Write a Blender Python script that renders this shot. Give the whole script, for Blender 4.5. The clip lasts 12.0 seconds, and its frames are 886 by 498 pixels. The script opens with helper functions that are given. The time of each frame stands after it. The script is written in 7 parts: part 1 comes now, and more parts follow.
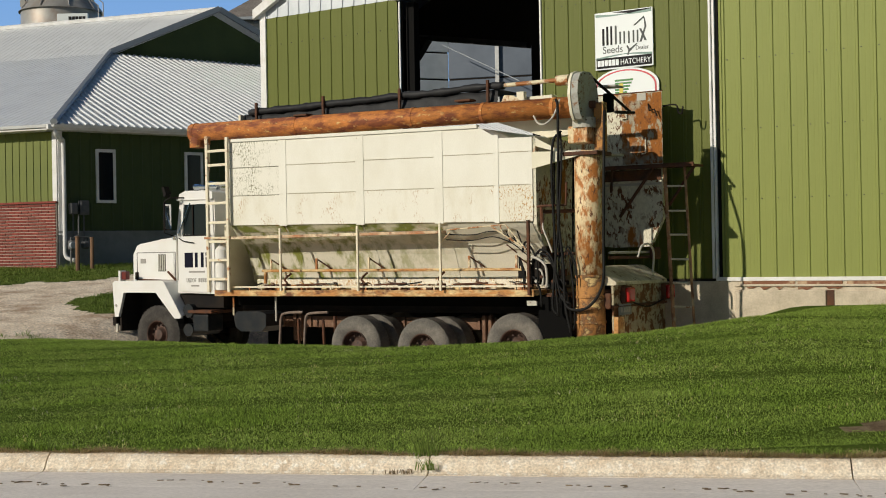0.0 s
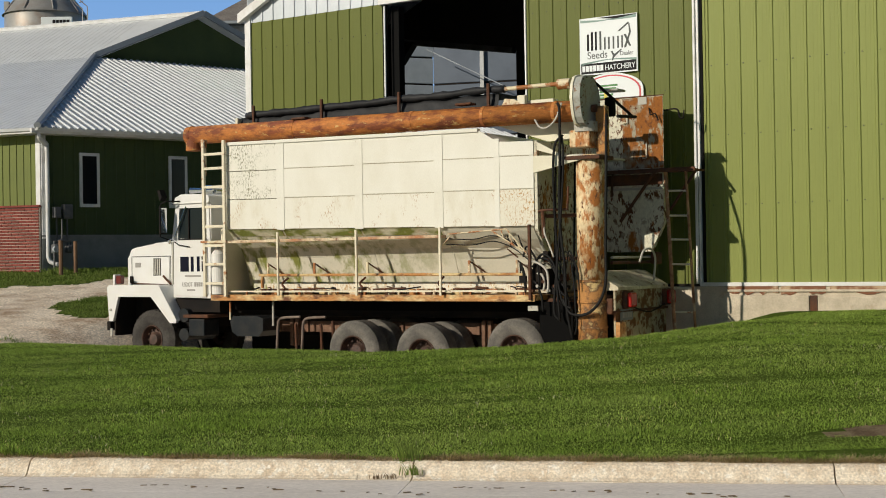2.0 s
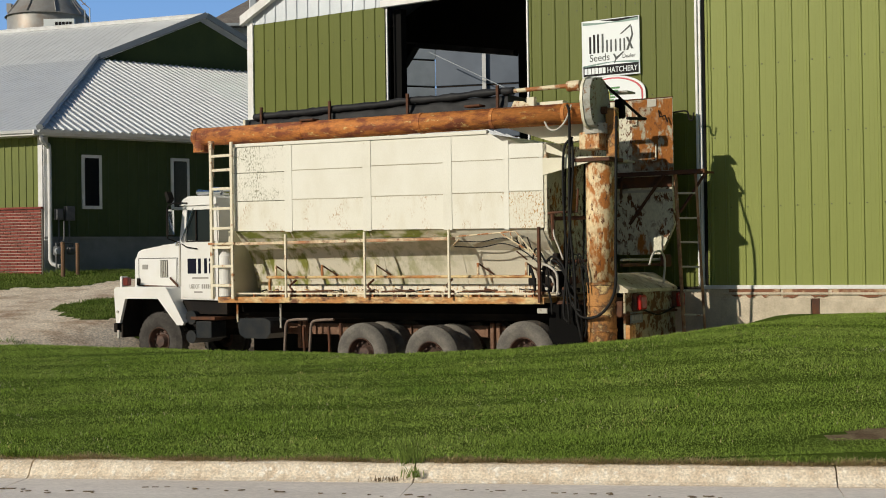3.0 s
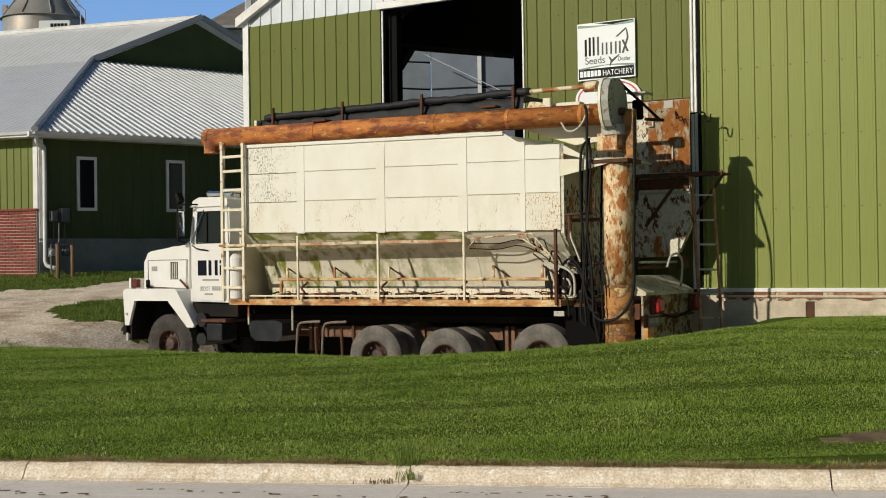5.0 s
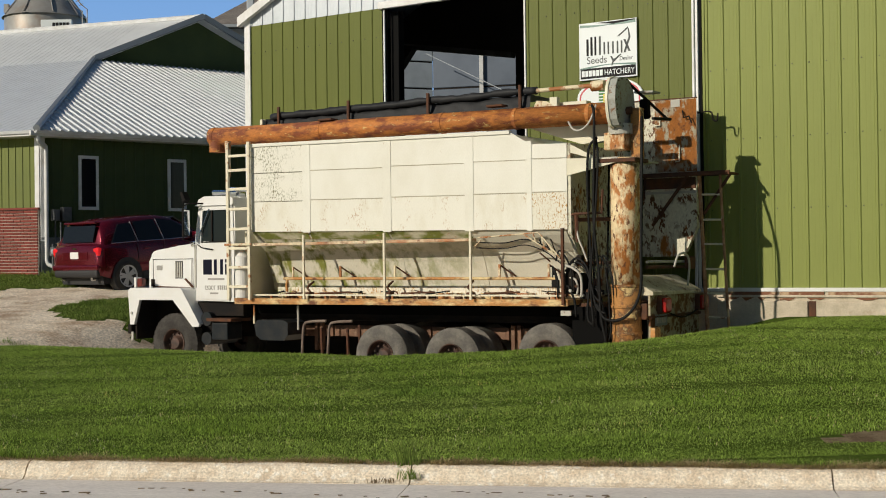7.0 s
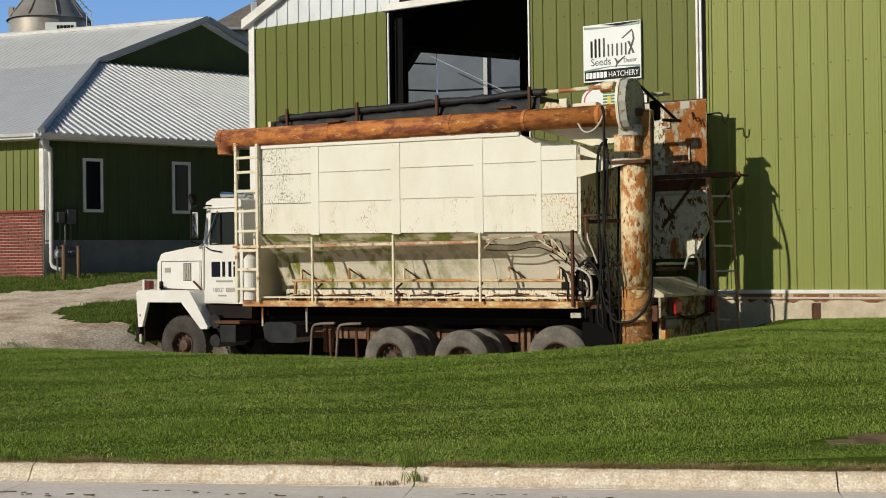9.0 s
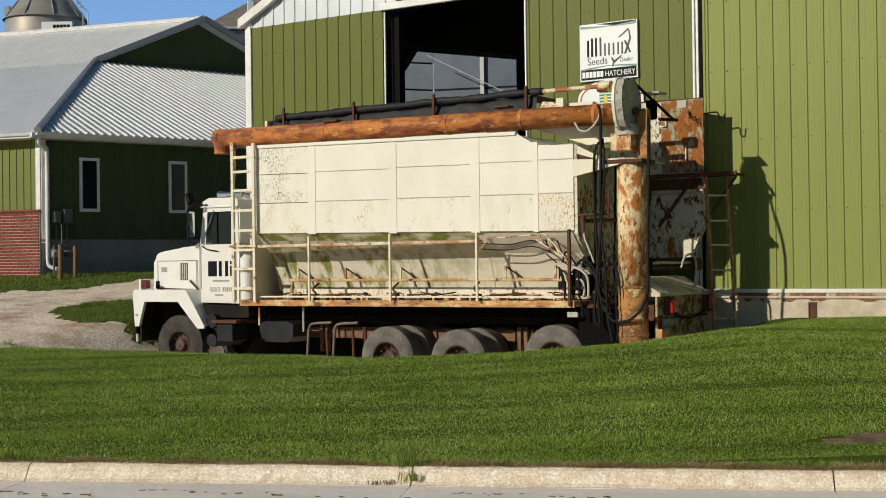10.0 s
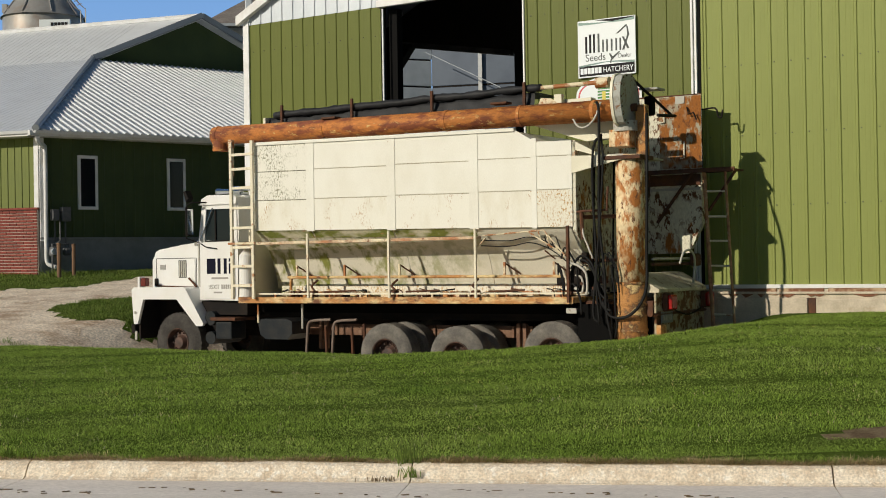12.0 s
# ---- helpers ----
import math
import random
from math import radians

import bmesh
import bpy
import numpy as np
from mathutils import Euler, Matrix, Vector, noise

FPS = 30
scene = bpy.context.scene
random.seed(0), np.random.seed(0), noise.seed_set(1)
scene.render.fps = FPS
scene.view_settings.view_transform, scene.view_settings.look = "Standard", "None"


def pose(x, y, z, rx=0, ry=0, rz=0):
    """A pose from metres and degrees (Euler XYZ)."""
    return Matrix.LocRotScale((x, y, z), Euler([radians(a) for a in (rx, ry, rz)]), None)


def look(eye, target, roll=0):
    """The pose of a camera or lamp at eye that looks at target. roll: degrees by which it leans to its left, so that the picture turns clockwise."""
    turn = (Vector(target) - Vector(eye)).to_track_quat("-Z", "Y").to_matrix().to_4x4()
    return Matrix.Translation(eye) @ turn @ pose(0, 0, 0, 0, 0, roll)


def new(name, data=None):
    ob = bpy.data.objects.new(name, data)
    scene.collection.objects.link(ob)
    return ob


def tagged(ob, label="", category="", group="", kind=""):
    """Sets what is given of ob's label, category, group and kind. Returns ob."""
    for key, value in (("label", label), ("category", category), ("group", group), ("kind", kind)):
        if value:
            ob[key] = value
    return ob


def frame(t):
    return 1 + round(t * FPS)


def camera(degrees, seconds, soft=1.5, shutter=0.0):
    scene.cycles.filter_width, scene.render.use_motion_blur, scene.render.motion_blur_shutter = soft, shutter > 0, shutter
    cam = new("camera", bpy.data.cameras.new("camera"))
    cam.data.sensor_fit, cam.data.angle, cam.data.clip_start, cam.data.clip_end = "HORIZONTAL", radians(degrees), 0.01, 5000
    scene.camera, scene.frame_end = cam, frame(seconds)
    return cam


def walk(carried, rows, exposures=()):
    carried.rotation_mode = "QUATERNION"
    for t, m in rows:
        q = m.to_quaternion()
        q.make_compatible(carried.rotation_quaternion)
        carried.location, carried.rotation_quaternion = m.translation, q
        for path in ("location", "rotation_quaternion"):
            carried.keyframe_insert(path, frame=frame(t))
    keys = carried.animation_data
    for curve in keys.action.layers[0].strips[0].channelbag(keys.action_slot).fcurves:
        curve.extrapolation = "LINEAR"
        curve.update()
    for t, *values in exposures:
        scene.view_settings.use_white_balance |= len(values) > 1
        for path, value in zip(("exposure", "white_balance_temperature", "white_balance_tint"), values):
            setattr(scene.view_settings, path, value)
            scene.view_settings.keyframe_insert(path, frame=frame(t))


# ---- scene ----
cam = camera(36.194, 12.0, soft=1.0)
CAMERA_ROWS = [
    (0.0, pose(0, 0, 2.0, 90.229, 0, 0.605) @ pose(0, 0, 0, 0, 0, -1.044)),
    (0.5, pose(0, 0, 2.0, 90.285, 0, 0.344) @ pose(0, 0, 0, 0, 0, -1.059)),
    (1.0, pose(0, 0, 2.0, 90.348, 0, 0.104) @ pose(0, 0, 0, 0, 0, -1.037)),
    (1.5, pose(0, 0, 2.0, 90.382, 0, -0.035) @ pose(0, 0, 0, 0, 0, -0.982)),
    (2.0, pose(0, 0, 2.0, 90.420, 0, -0.053) @ pose(0, 0, 0, 0, 0, -0.928)),
    (2.5, pose(0, 0, 2.0, 90.461, 0, -0.015) @ pose(0, 0, 0, 0, 0, -0.846)),
    (3.0, pose(0, 0, 2.0, 90.522, 0, 0.028) @ pose(0, 0, 0, 0, 0, -0.844)),
    (5.0, pose(0, 0, 2.0, 90.621, 0, -0.173) @ pose(0, 0, 0, 0, 0, -0.759)),
    (5.5, pose(0, 0, 2.0, 90.598, 0, -0.158) @ pose(0, 0, 0, 0, 0, -0.785)),
    (6.0, pose(0, 0, 2.0, 90.583, 0, -0.122) @ pose(0, 0, 0, 0, 0, -0.754)),
    (6.5, pose(0, 0, 2.0, 90.587, 0, -0.137) @ pose(0, 0, 0, 0, 0, -0.729)),
    (7.0, pose(0, 0, 2.0, 90.597, 0, -0.108) @ pose(0, 0, 0, 0, 0, -0.699)),
    (9.0, pose(0, 0, 2.0, 90.690, 0, 0.068) @ pose(0, 0, 0, 0, 0, -0.737)),
    (9.5, pose(0, 0, 2.0, 90.692, 0, -0.000) @ pose(0, 0, 0, 0, 0, -0.745)),
    (10.0, pose(0, 0, 2.0, 90.660, 0, -0.071) @ pose(0, 0, 0, 0, 0, -0.773)),
    (10.5, pose(0, 0, 2.0, 90.616, 0, -0.122) @ pose(0, 0, 0, 0, 0, -0.806)),
    (11.0, pose(0, 0, 2.0, 90.548, 0, -0.090) @ pose(0, 0, 0, 0, 0, -0.847)),
    (11.5, pose(0, 0, 2.0, 90.514, 0, -0.085) @ pose(0, 0, 0, 0, 0, -0.884)),
    (12.0, pose(0, 0, 2.0, 90.519, 0, -0.125) @ pose(0, 0, 0, 0, 0, -0.954)),
]
walk(cam, CAMERA_ROWS)

# ---- light ----
SUN_ELEVATION, SUN_AZIMUTH = radians(23.3), radians(-125.5)
sky_world = bpy.data.worlds.new("sky")
scene.world = sky_world
sky_world.use_nodes = True
_sky = sky_world.node_tree.nodes.new("ShaderNodeTexSky")
_sky.sky_type, _sky.sun_disc = "NISHITA", False
_sky.air_density, _sky.dust_density, _sky.ozone_density = 1.25, 0.1, 3.6
_sky.sun_elevation, _sky.sun_rotation = SUN_ELEVATION, SUN_AZIMUTH
_back = sky_world.node_tree.nodes["Background"]
_back.inputs["Strength"].default_value = 0.040
sky_world.node_tree.links.new(_sky.outputs[0], _back.inputs[0])
_sun = bpy.data.lights.new("sun", "SUN")
_sun.energy, _sun.angle, _sun.color = 3.7, radians(0.55), (1.0, 0.905, 0.745)
sun = new("sun", _sun)
_to = Vector((math.sin(SUN_AZIMUTH) * math.cos(SUN_ELEVATION), math.cos(SUN_AZIMUTH) * math.cos(SUN_ELEVATION), math.sin(SUN_ELEVATION)))
sun.matrix_world = look(_to * 60, (0, 0, 0))
scene.view_settings.exposure = 0.0


# ---- materials ----
def material(name, base, rough=0.6, metal=0.0, second=None, scale=4.0, spread=(0.4, 0.65), detail=6.0, grain=0.08, grain_scale=60.0,
             bump=0.15, stretch=(1, 1, 1), third=None, third_scale=1.3, third_at=(0.55, 0.7), by_object=0.0, by_island=0.0, coat=0.0, gloss=0.5,
             cluster=None, fade=None):
    """Base colour with a second colour in patches, a third in larger ones, a fine grain and relief.
    cluster (scale, low, high) gathers the second colour in groups; fade (axis, none, full) lets it grow along the thing."""
    m = bpy.data.materials.new(name)
    m.use_nodes = True
    nodes, links = m.node_tree.nodes, m.node_tree.links
    bsdf = nodes["Principled BSDF"]
    coords = nodes.new("ShaderNodeTexCoord")
    mapping = nodes.new("ShaderNodeMapping")
    mapping.inputs["Scale"].default_value = stretch
    links.new(coords.outputs["Object"], mapping.inputs[0])

    coords_plain = nodes.new("ShaderNodeMapping")
    links.new(coords.outputs["Object"], coords_plain.inputs[0])

    def noise_of(size, fine, source=mapping):
        n = nodes.new("ShaderNodeTexNoise")
        n.inputs["Scale"].default_value, n.inputs["Detail"].default_value, n.inputs["Roughness"].default_value = size, fine, 0.62
        links.new(source.outputs[0], n.inputs["Vector"])
        return n.outputs[0]

    def ramp_of(value, low, high):
        r = nodes.new("ShaderNodeMapRange")
        r.inputs["From Min"].default_value, r.inputs["From Max"].default_value = low, high
        links.new(value, r.inputs[0])
        return r.outputs[0]

    def mixed(factor, a, b, blend="MIX"):
        x = nodes.new("ShaderNodeMix")
        x.data_type, x.blend_type = "RGBA", blend
        if isinstance(factor, float):
            x.inputs[0].default_value = factor
        else:
            links.new(factor, x.inputs[0])
        for socket, colour in ((x.inputs[6], a), (x.inputs[7], b)):
            if isinstance(colour, tuple):
                socket.default_value = (*colour[:3], 1)
            else:
                links.new(colour, socket)
        return x.outputs[2]

    colour = base
    fine = noise_of(grain_scale, 4.0)
    def times(a, b):
        x = nodes.new("ShaderNodeMath")
        x.operation = "MULTIPLY"
        links.new(a, x.inputs[0]), links.new(b, x.inputs[1])
        return x.outputs[0]

    if second:
        share = ramp_of(noise_of(scale, detail), *spread)
        if cluster:
            share = times(share, ramp_of(noise_of(cluster[0], 3.0, coords_plain), cluster[1], cluster[2]))
        if fade:
            split = nodes.new("ShaderNodeSeparateXYZ")
            links.new(coords.outputs["Object"], split.inputs[0])
            share = times(share, ramp_of(split.outputs[fade[0]], fade[1], fade[2]))
        colour = mixed(share, colour, second)
    if third:
        colour = mixed(ramp_of(noise_of(third_scale, 8.0), *third_at), colour, third)
    if by_object or by_island:
        if by_object:
            info = nodes.new("ShaderNodeObjectInfo").outputs["Random"]
        else:
            info = nodes.new("ShaderNodeNewGeometry").outputs["Random Per Island"]
        amount = by_object or by_island
        r = nodes.new("ShaderNodeMapRange")
        r.inputs["To Min"].default_value, r.inputs["To Max"].default_value = 1 - amount, 1 + amount
        links.new(info, r.inputs[0])
        hsv = nodes.new("ShaderNodeHueSaturation")
        links.new(r.outputs[0], hsv.inputs["Value"])
        if isinstance(colour, tuple):
            hsv.inputs["Color"].default_value = (*colour[:3], 1)
        else:
            links.new(colour, hsv.inputs["Color"])
        colour = hsv.outputs[0]
    if grain:
        r = nodes.new("ShaderNodeMapRange")
        r.inputs["From Min"].default_value, r.inputs["From Max"].default_value = 0.3, 0.7
        r.inputs["To Min"].default_value, r.inputs["To Max"].default_value = 1 - grain, 1 + grain
        links.new(fine, r.inputs[0])
        hsv = nodes.new("ShaderNodeHueSaturation")
        links.new(r.outputs[0], hsv.inputs["Value"])
        if isinstance(colour, tuple):
            hsv.inputs["Color"].default_value = (*colour[:3], 1)
        else:
            links.new(colour, hsv.inputs["Color"])
        colour = hsv.outputs[0]
    if isinstance(colour, tuple):
        bsdf.inputs["Base Color"].default_value = (*colour[:3], 1)
    else:
        links.new(colour, bsdf.inputs["Base Color"])
    bsdf.inputs["Roughness"].default_value, bsdf.inputs["Metallic"].default_value = rough, metal
    bsdf.inputs["Coat Weight"].default_value, bsdf.inputs["Specular IOR Level"].default_value = coat, gloss
    if bump:
        b = nodes.new("ShaderNodeBump")
        b.inputs["Strength"].default_value, b.inputs["Distance"].default_value = bump, 0.01
        links.new(fine, b.inputs["Height"])
        links.new(b.outputs[0], bsdf.inputs["Normal"])
    return m


RUST, DARK_RUST = (0.23, 0.085, 0.03), (0.10, 0.04, 0.02)
M = {
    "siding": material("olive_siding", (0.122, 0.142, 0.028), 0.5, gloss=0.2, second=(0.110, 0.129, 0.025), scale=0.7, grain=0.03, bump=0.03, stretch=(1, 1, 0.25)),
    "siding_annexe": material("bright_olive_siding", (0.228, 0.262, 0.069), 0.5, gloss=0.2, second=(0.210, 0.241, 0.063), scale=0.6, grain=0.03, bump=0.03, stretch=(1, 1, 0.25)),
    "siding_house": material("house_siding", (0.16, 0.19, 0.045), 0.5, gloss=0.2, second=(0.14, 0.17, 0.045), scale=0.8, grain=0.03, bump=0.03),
    # House siding again, with the gable side's shade painted into the green.
    "siding_gable_shaded": material("shaded_gable_siding", (0.065, 0.09, 0.035), 0.6, gloss=0.15, second=(0.05, 0.072, 0.03), scale=0.8, grain=0.03, bump=0.03),
    "white_trim": material("white_trim", (0.74, 0.75, 0.76), 0.45, second=(0.62, 0.62, 0.60), scale=2.5, grain=0.03, bump=0.03),
    "silver": material("galvanised_panel", (0.50, 0.54, 0.58), 0.45, 0.25, second=(0.42, 0.46, 0.50), scale=1.5, grain=0.05, bump=0.04),
    "roof": material("galvanised_roof", (0.70, 0.725, 0.74), 0.42, 0.1, second=(0.64, 0.66, 0.675), scale=1.2, grain=0.05, bump=0.04),
    "ridge": material("grey_flashing", (0.30, 0.33, 0.36), 0.5, 0.3, grain=0.04, bump=0.03),
    "concrete": material("weathered_concrete", (0.60, 0.53, 0.42), 0.9, gloss=0.05, second=(0.45, 0.39, 0.30), scale=2.2, grain=0.14, grain_scale=35, bump=0.4, third=(0.27, 0.17, 0.10), third_scale=1.6, third_at=(0.60, 0.75)),
    "grey_concrete": material("painted_concrete", (0.24, 0.25, 0.255), 0.85, gloss=0.2, second=(0.19, 0.20, 0.205), scale=2.0, grain=0.08, bump=0.2),
    "kerb": material("kerb_concrete", (0.80, 0.715, 0.585), 0.92, gloss=0.05, second=(0.64, 0.53, 0.40), scale=9.0, grain=0.3, grain_scale=55, bump=0.7, third=(0.84, 0.79, 0.70), third_scale=16.0, third_at=(0.56, 0.64)),
    "road": material("concrete_road", (0.84, 0.78, 0.72), 0.9, gloss=0.05, second=(0.74, 0.68, 0.62), scale=3.0, grain=0.14, grain_scale=60, bump=0.3, stretch=(0.4, 1, 1)),
    "gravel": material("gravel", (0.80, 0.70, 0.57), 0.95, gloss=0.05, second=(0.62, 0.51, 0.39), scale=1.6, grain=0.42, grain_scale=22, bump=0.9, third=(0.40, 0.28, 0.19), third_scale=0.8, third_at=(0.50, 0.70)),
    "soil": material("dry_soil", (0.15, 0.105, 0.065), 0.95, gloss=0.05, second=(0.27, 0.21, 0.13), scale=6, grain=0.3, bump=0.8),
    # Turf colour taken down to give the shade between grass blades.
    "turf": material("turf", (0.06, 0.095, 0.014), 0.95, gloss=0.02, second=(0.075, 0.105, 0.02), scale=1.5, grain=0.3, grain_scale=30, bump=0.8),
    "blade": material("grass_blade", (0.235, 0.345, 0.055), 0.6, gloss=0.2, second=(0.31, 0.41, 0.09), scale=0.9, grain=0.12, grain_scale=3.0, bump=0.0, by_island=0.7, third=(0.185, 0.285, 0.045), third_scale=0.35),
    # Verge green darkened to hold the shade beside the house.
    "weed": material("shaded_verge_grass", (0.15, 0.225, 0.04), 0.6, gloss=0.2, second=(0.21, 0.265, 0.065), scale=3, bump=0.0, by_island=0.35),
    "straw": material("dry_straw", (0.52, 0.41, 0.23), 0.8, second=(0.34, 0.27, 0.11), scale=5, bump=0.0, by_island=0.4),
    "brick": material("red_brick", (0.27, 0.055, 0.038), 0.85, second=(0.17, 0.035, 0.027), scale=5, grain=0.15, bump=0.3, by_object=0.22),
    "mortar": material("mortar", (0.50, 0.42, 0.36), 0.95, grain=0.1, bump=0.3),
    "cream": material("cream_paint", (0.70, 0.67, 0.53), 0.5, second=(0.62, 0.59, 0.45), scale=1.4, grain=0.05, bump=0.05, third=(0.56, 0.53, 0.36), third_scale=3.0, third_at=(0.6, 0.8)),
    # Near black that stands in for shade at the loft door and corner gap.
    "dark": material("shade_black", (0.012, 0.012, 0.012), 0.9, gloss=0.0, bump=0.0, grain=0.0),
    "rubber": material("worn_rubber", (0.115, 0.109, 0.099), 0.9, gloss=0.1, second=(0.20, 0.185, 0.162), scale=3.5, grain=0.2, bump=0.3),
}


def leafy(m, share=0.4):
    """Lets light through thin leaves."""
    nodes, links = m.node_tree.nodes, m.node_tree.links
    bsdf, out = nodes["Principled BSDF"], nodes["Material Output"]
    thin, mix = nodes.new("ShaderNodeBsdfTranslucent"), nodes.new("ShaderNodeMixShader")
    links.new(bsdf.inputs["Base Color"].links[0].from_socket, thin.inputs[0])
    mix.inputs[0].default_value = share
    links.new(bsdf.outputs[0], mix.inputs[1]), links.new(thin.outputs[0], mix.inputs[2])
    links.new(mix.outputs[0], out.inputs[0])


for _name in ("blade", "weed", "straw"):
    leafy(M[_name])


# ---- builders ----
def link(name, bm, mat, parent=None, label="", smooth=False):
    me = bpy.data.meshes.new(name)
    bmesh.ops.recalc_face_normals(bm, faces=bm.faces)
    bm.to_mesh(me)
    bm.free()
    me.materials.append(M[mat] if isinstance(mat, str) else mat)
    if smooth:
        me.polygons.foreach_set("use_smooth", [True] * len(me.polygons))
    ob = new(name, me)
    if parent:
        ob.parent = parent
    if label:
        ob["label"] = label
    return ob


part = link


def mesh_of(name, verts, faces, mat, parent=None, label="", smooth=False):
    me = bpy.data.meshes.new(name)
    me.from_pydata([tuple(v) for v in verts], [], faces)
    me.materials.append(M[mat] if isinstance(mat, str) else mat)
    me.update()
    if smooth:
        me.polygons.foreach_set("use_smooth", [True] * len(me.polygons))
    ob = new(name, me)
    if parent:
        ob.parent = parent
    if label:
        ob["label"] = label
    return ob


def box(bm, x0, x1, y0, y1, z0, z1, bevel=0.0, at=None):
    made = bmesh.ops.create_cube(bm, size=1, matrix=Matrix.LocRotScale(((x0 + x1) / 2, (y0 + y1) / 2, (z0 + z1) / 2), None, (abs(x1 - x0), abs(y1 - y0), abs(z1 - z0))))
    verts = made["verts"]
    if bevel:
        edges = list({e for v in verts for e in v.link_edges})
        out = bmesh.ops.bevel(bm, geom=edges, offset=bevel, segments=2, affect="EDGES", profile=0.5)
        verts = list({v for f in out["faces"] for v in f.verts} | {v for v in verts if v.is_valid})
    if at is not None:
        bmesh.ops.transform(bm, matrix=at, verts=verts)
    return bm


def boxed(*args, **kw):
    return box(bmesh.new(), *args, **kw)


def prism(bm, outline, axis, a, b):
    """An outline of (p, q) pairs pushed from a to b along an axis: x takes (y, z), y takes (x, z), z takes (x, y)."""
    def point(p, q, s):
        return {"x": (s, p, q), "y": (p, s, q), "z": (p, q, s)}[axis]
    low = [bm.verts.new(point(p, q, a)) for p, q in outline]
    high = [bm.verts.new(point(p, q, b)) for p, q in outline]
    n = len(outline)
    bm.faces.new(low), bm.faces.new(high[::-1])
    for i in range(n):
        bm.faces.new((low[i], low[(i + 1) % n], high[(i + 1) % n], high[i]))
    return bm


def rod(bm, a, b, r, n=8, r2=None):
    """A round bar from a to b."""
    a, b = Vector(a), Vector(b)
    way = b - a
    m = Matrix.Translation((a + b) / 2) @ way.to_track_quat("Z", "Y").to_matrix().to_4x4()
    bmesh.ops.create_cone(bm, cap_ends=True, segments=n, radius1=r, radius2=r if r2 is None else r2, depth=way.length, matrix=m)
    return bm


def pipe(bm, points, r, n=8):
    """A bent bar through points."""
    pts = [Vector(p) for p in points]
    rings = []
    side = None
    for i, p in enumerate(pts):
        way = (pts[min(i + 1, len(pts) - 1)] - pts[max(i - 1, 0)]).normalized()
        if side is None:
            side = way.orthogonal().normalized()
        side = (side - way * side.dot(way)).normalized()
        up = way.cross(side)
        rings.append([bm.verts.new(p + (side * math.cos(k * math.tau / n) + up * math.sin(k * math.tau / n)) * r) for k in range(n)])
    for lo, hi in zip(rings, rings[1:]):
        for k in range(n):
            bm.faces.new((lo[k], lo[(k + 1) % n], hi[(k + 1) % n], hi[k]))
    bm.faces.new(rings[0][::-1]), bm.faces.new(rings[-1])
    return bm


def arc(points, steps=6):
    """A smooth curve through points (Catmull-Rom)."""
    pts = [Vector(p) for p in points]
    pts = [pts[0] * 2 - pts[1], *pts, pts[-1] * 2 - pts[-2]]
    out = []
    for a, b, c, d in zip(pts, pts[1:], pts[2:], pts[3:]):
        for k in range(steps):
            t = k / steps
            out.append(0.5 * ((2 * b) + (c - a) * t + (2 * a - 5 * b + 4 * c - d) * t * t + (3 * b - a - 3 * c + d) * t ** 3))
    return out + [pts[-2]]


def lathe(bm, profile, n=32, at=Matrix()):
    """Turned round the local y axis: profile of (radius, y)."""
    rings = [[bm.verts.new(at @ Vector((r * math.cos(k * math.tau / n), y, r * math.sin(k * math.tau / n)))) for k in range(n)] for r, y in profile]
    for lo, hi in zip(rings, rings[1:]):
        for k in range(n):
            bm.faces.new((lo[k], lo[(k + 1) % n], hi[(k + 1) % n], hi[k]))
    return bm


def empty(name, m, label="", category="", group=""):
    ob = new(name)
    ob.matrix_basis = m
    return tagged(ob, label, category, group)


def step(a, b, x):
    t = np.clip((x - a) / (b - a), 0, 1)
    return t * t * (3 - 2 * t)


# ---- ground ----
KERB_SLOPE = -0.16


def kerb_line(x):
    return 10.06 + KERB_SLOPE * x


def crest_line(x):
    return np.interp(x, [-6.5, -3.0, -1.0, 0.8, 2.3, 3.9, 6.5], [21.0, 18.5, 17.5, 17.0, 17.2, 18.0, 20.0])


def crest_height(x):
    return np.interp(x, [-6.5, -3.0, -1.0, 0.8, 2.3, 3.9, 6.5], [0.79, 0.81, 0.80, 0.865, 0.95, 1.08, 1.10])


TRUCK_AT = (2.781, 20.5)
TRUCK_YAW = 148.0
_tc, _ts = math.cos(radians(TRUCK_YAW)), math.sin(radians(TRUCK_YAW))


def yard_height(x, y):
    """The yard falls from the brick building to the lane in which the truck stands."""
    slope = 0.11 * (y - 19.0)
    slope = np.where(y > 36.0, 0.11 * 17.0 + 0.004 * (y - 36.0), slope)
    u = (x - TRUCK_AT[0]) * _tc + (y - TRUCK_AT[1]) * _ts
    v = -(x - TRUCK_AT[0]) * _ts + (y - TRUCK_AT[1]) * _tc
    du = np.maximum(np.maximum(-9.0 - u, (u - 9.75) * 0.42), 0)
    dv = np.maximum(np.maximum(-4.2 - v, v - np.interp(u, [8.0, 9.0], [0.4, 1.6])), 0)
    out = step(0.0, 0.9, np.hypot(du, dv))
    lane = np.interp(u, [0.4, 1.29, 3.05, 4.455, 9.2], [-0.02, -0.02, -0.115, -0.085, 0.0])
    return np.maximum(slope, 0.0) * out + lane * (1 - out)


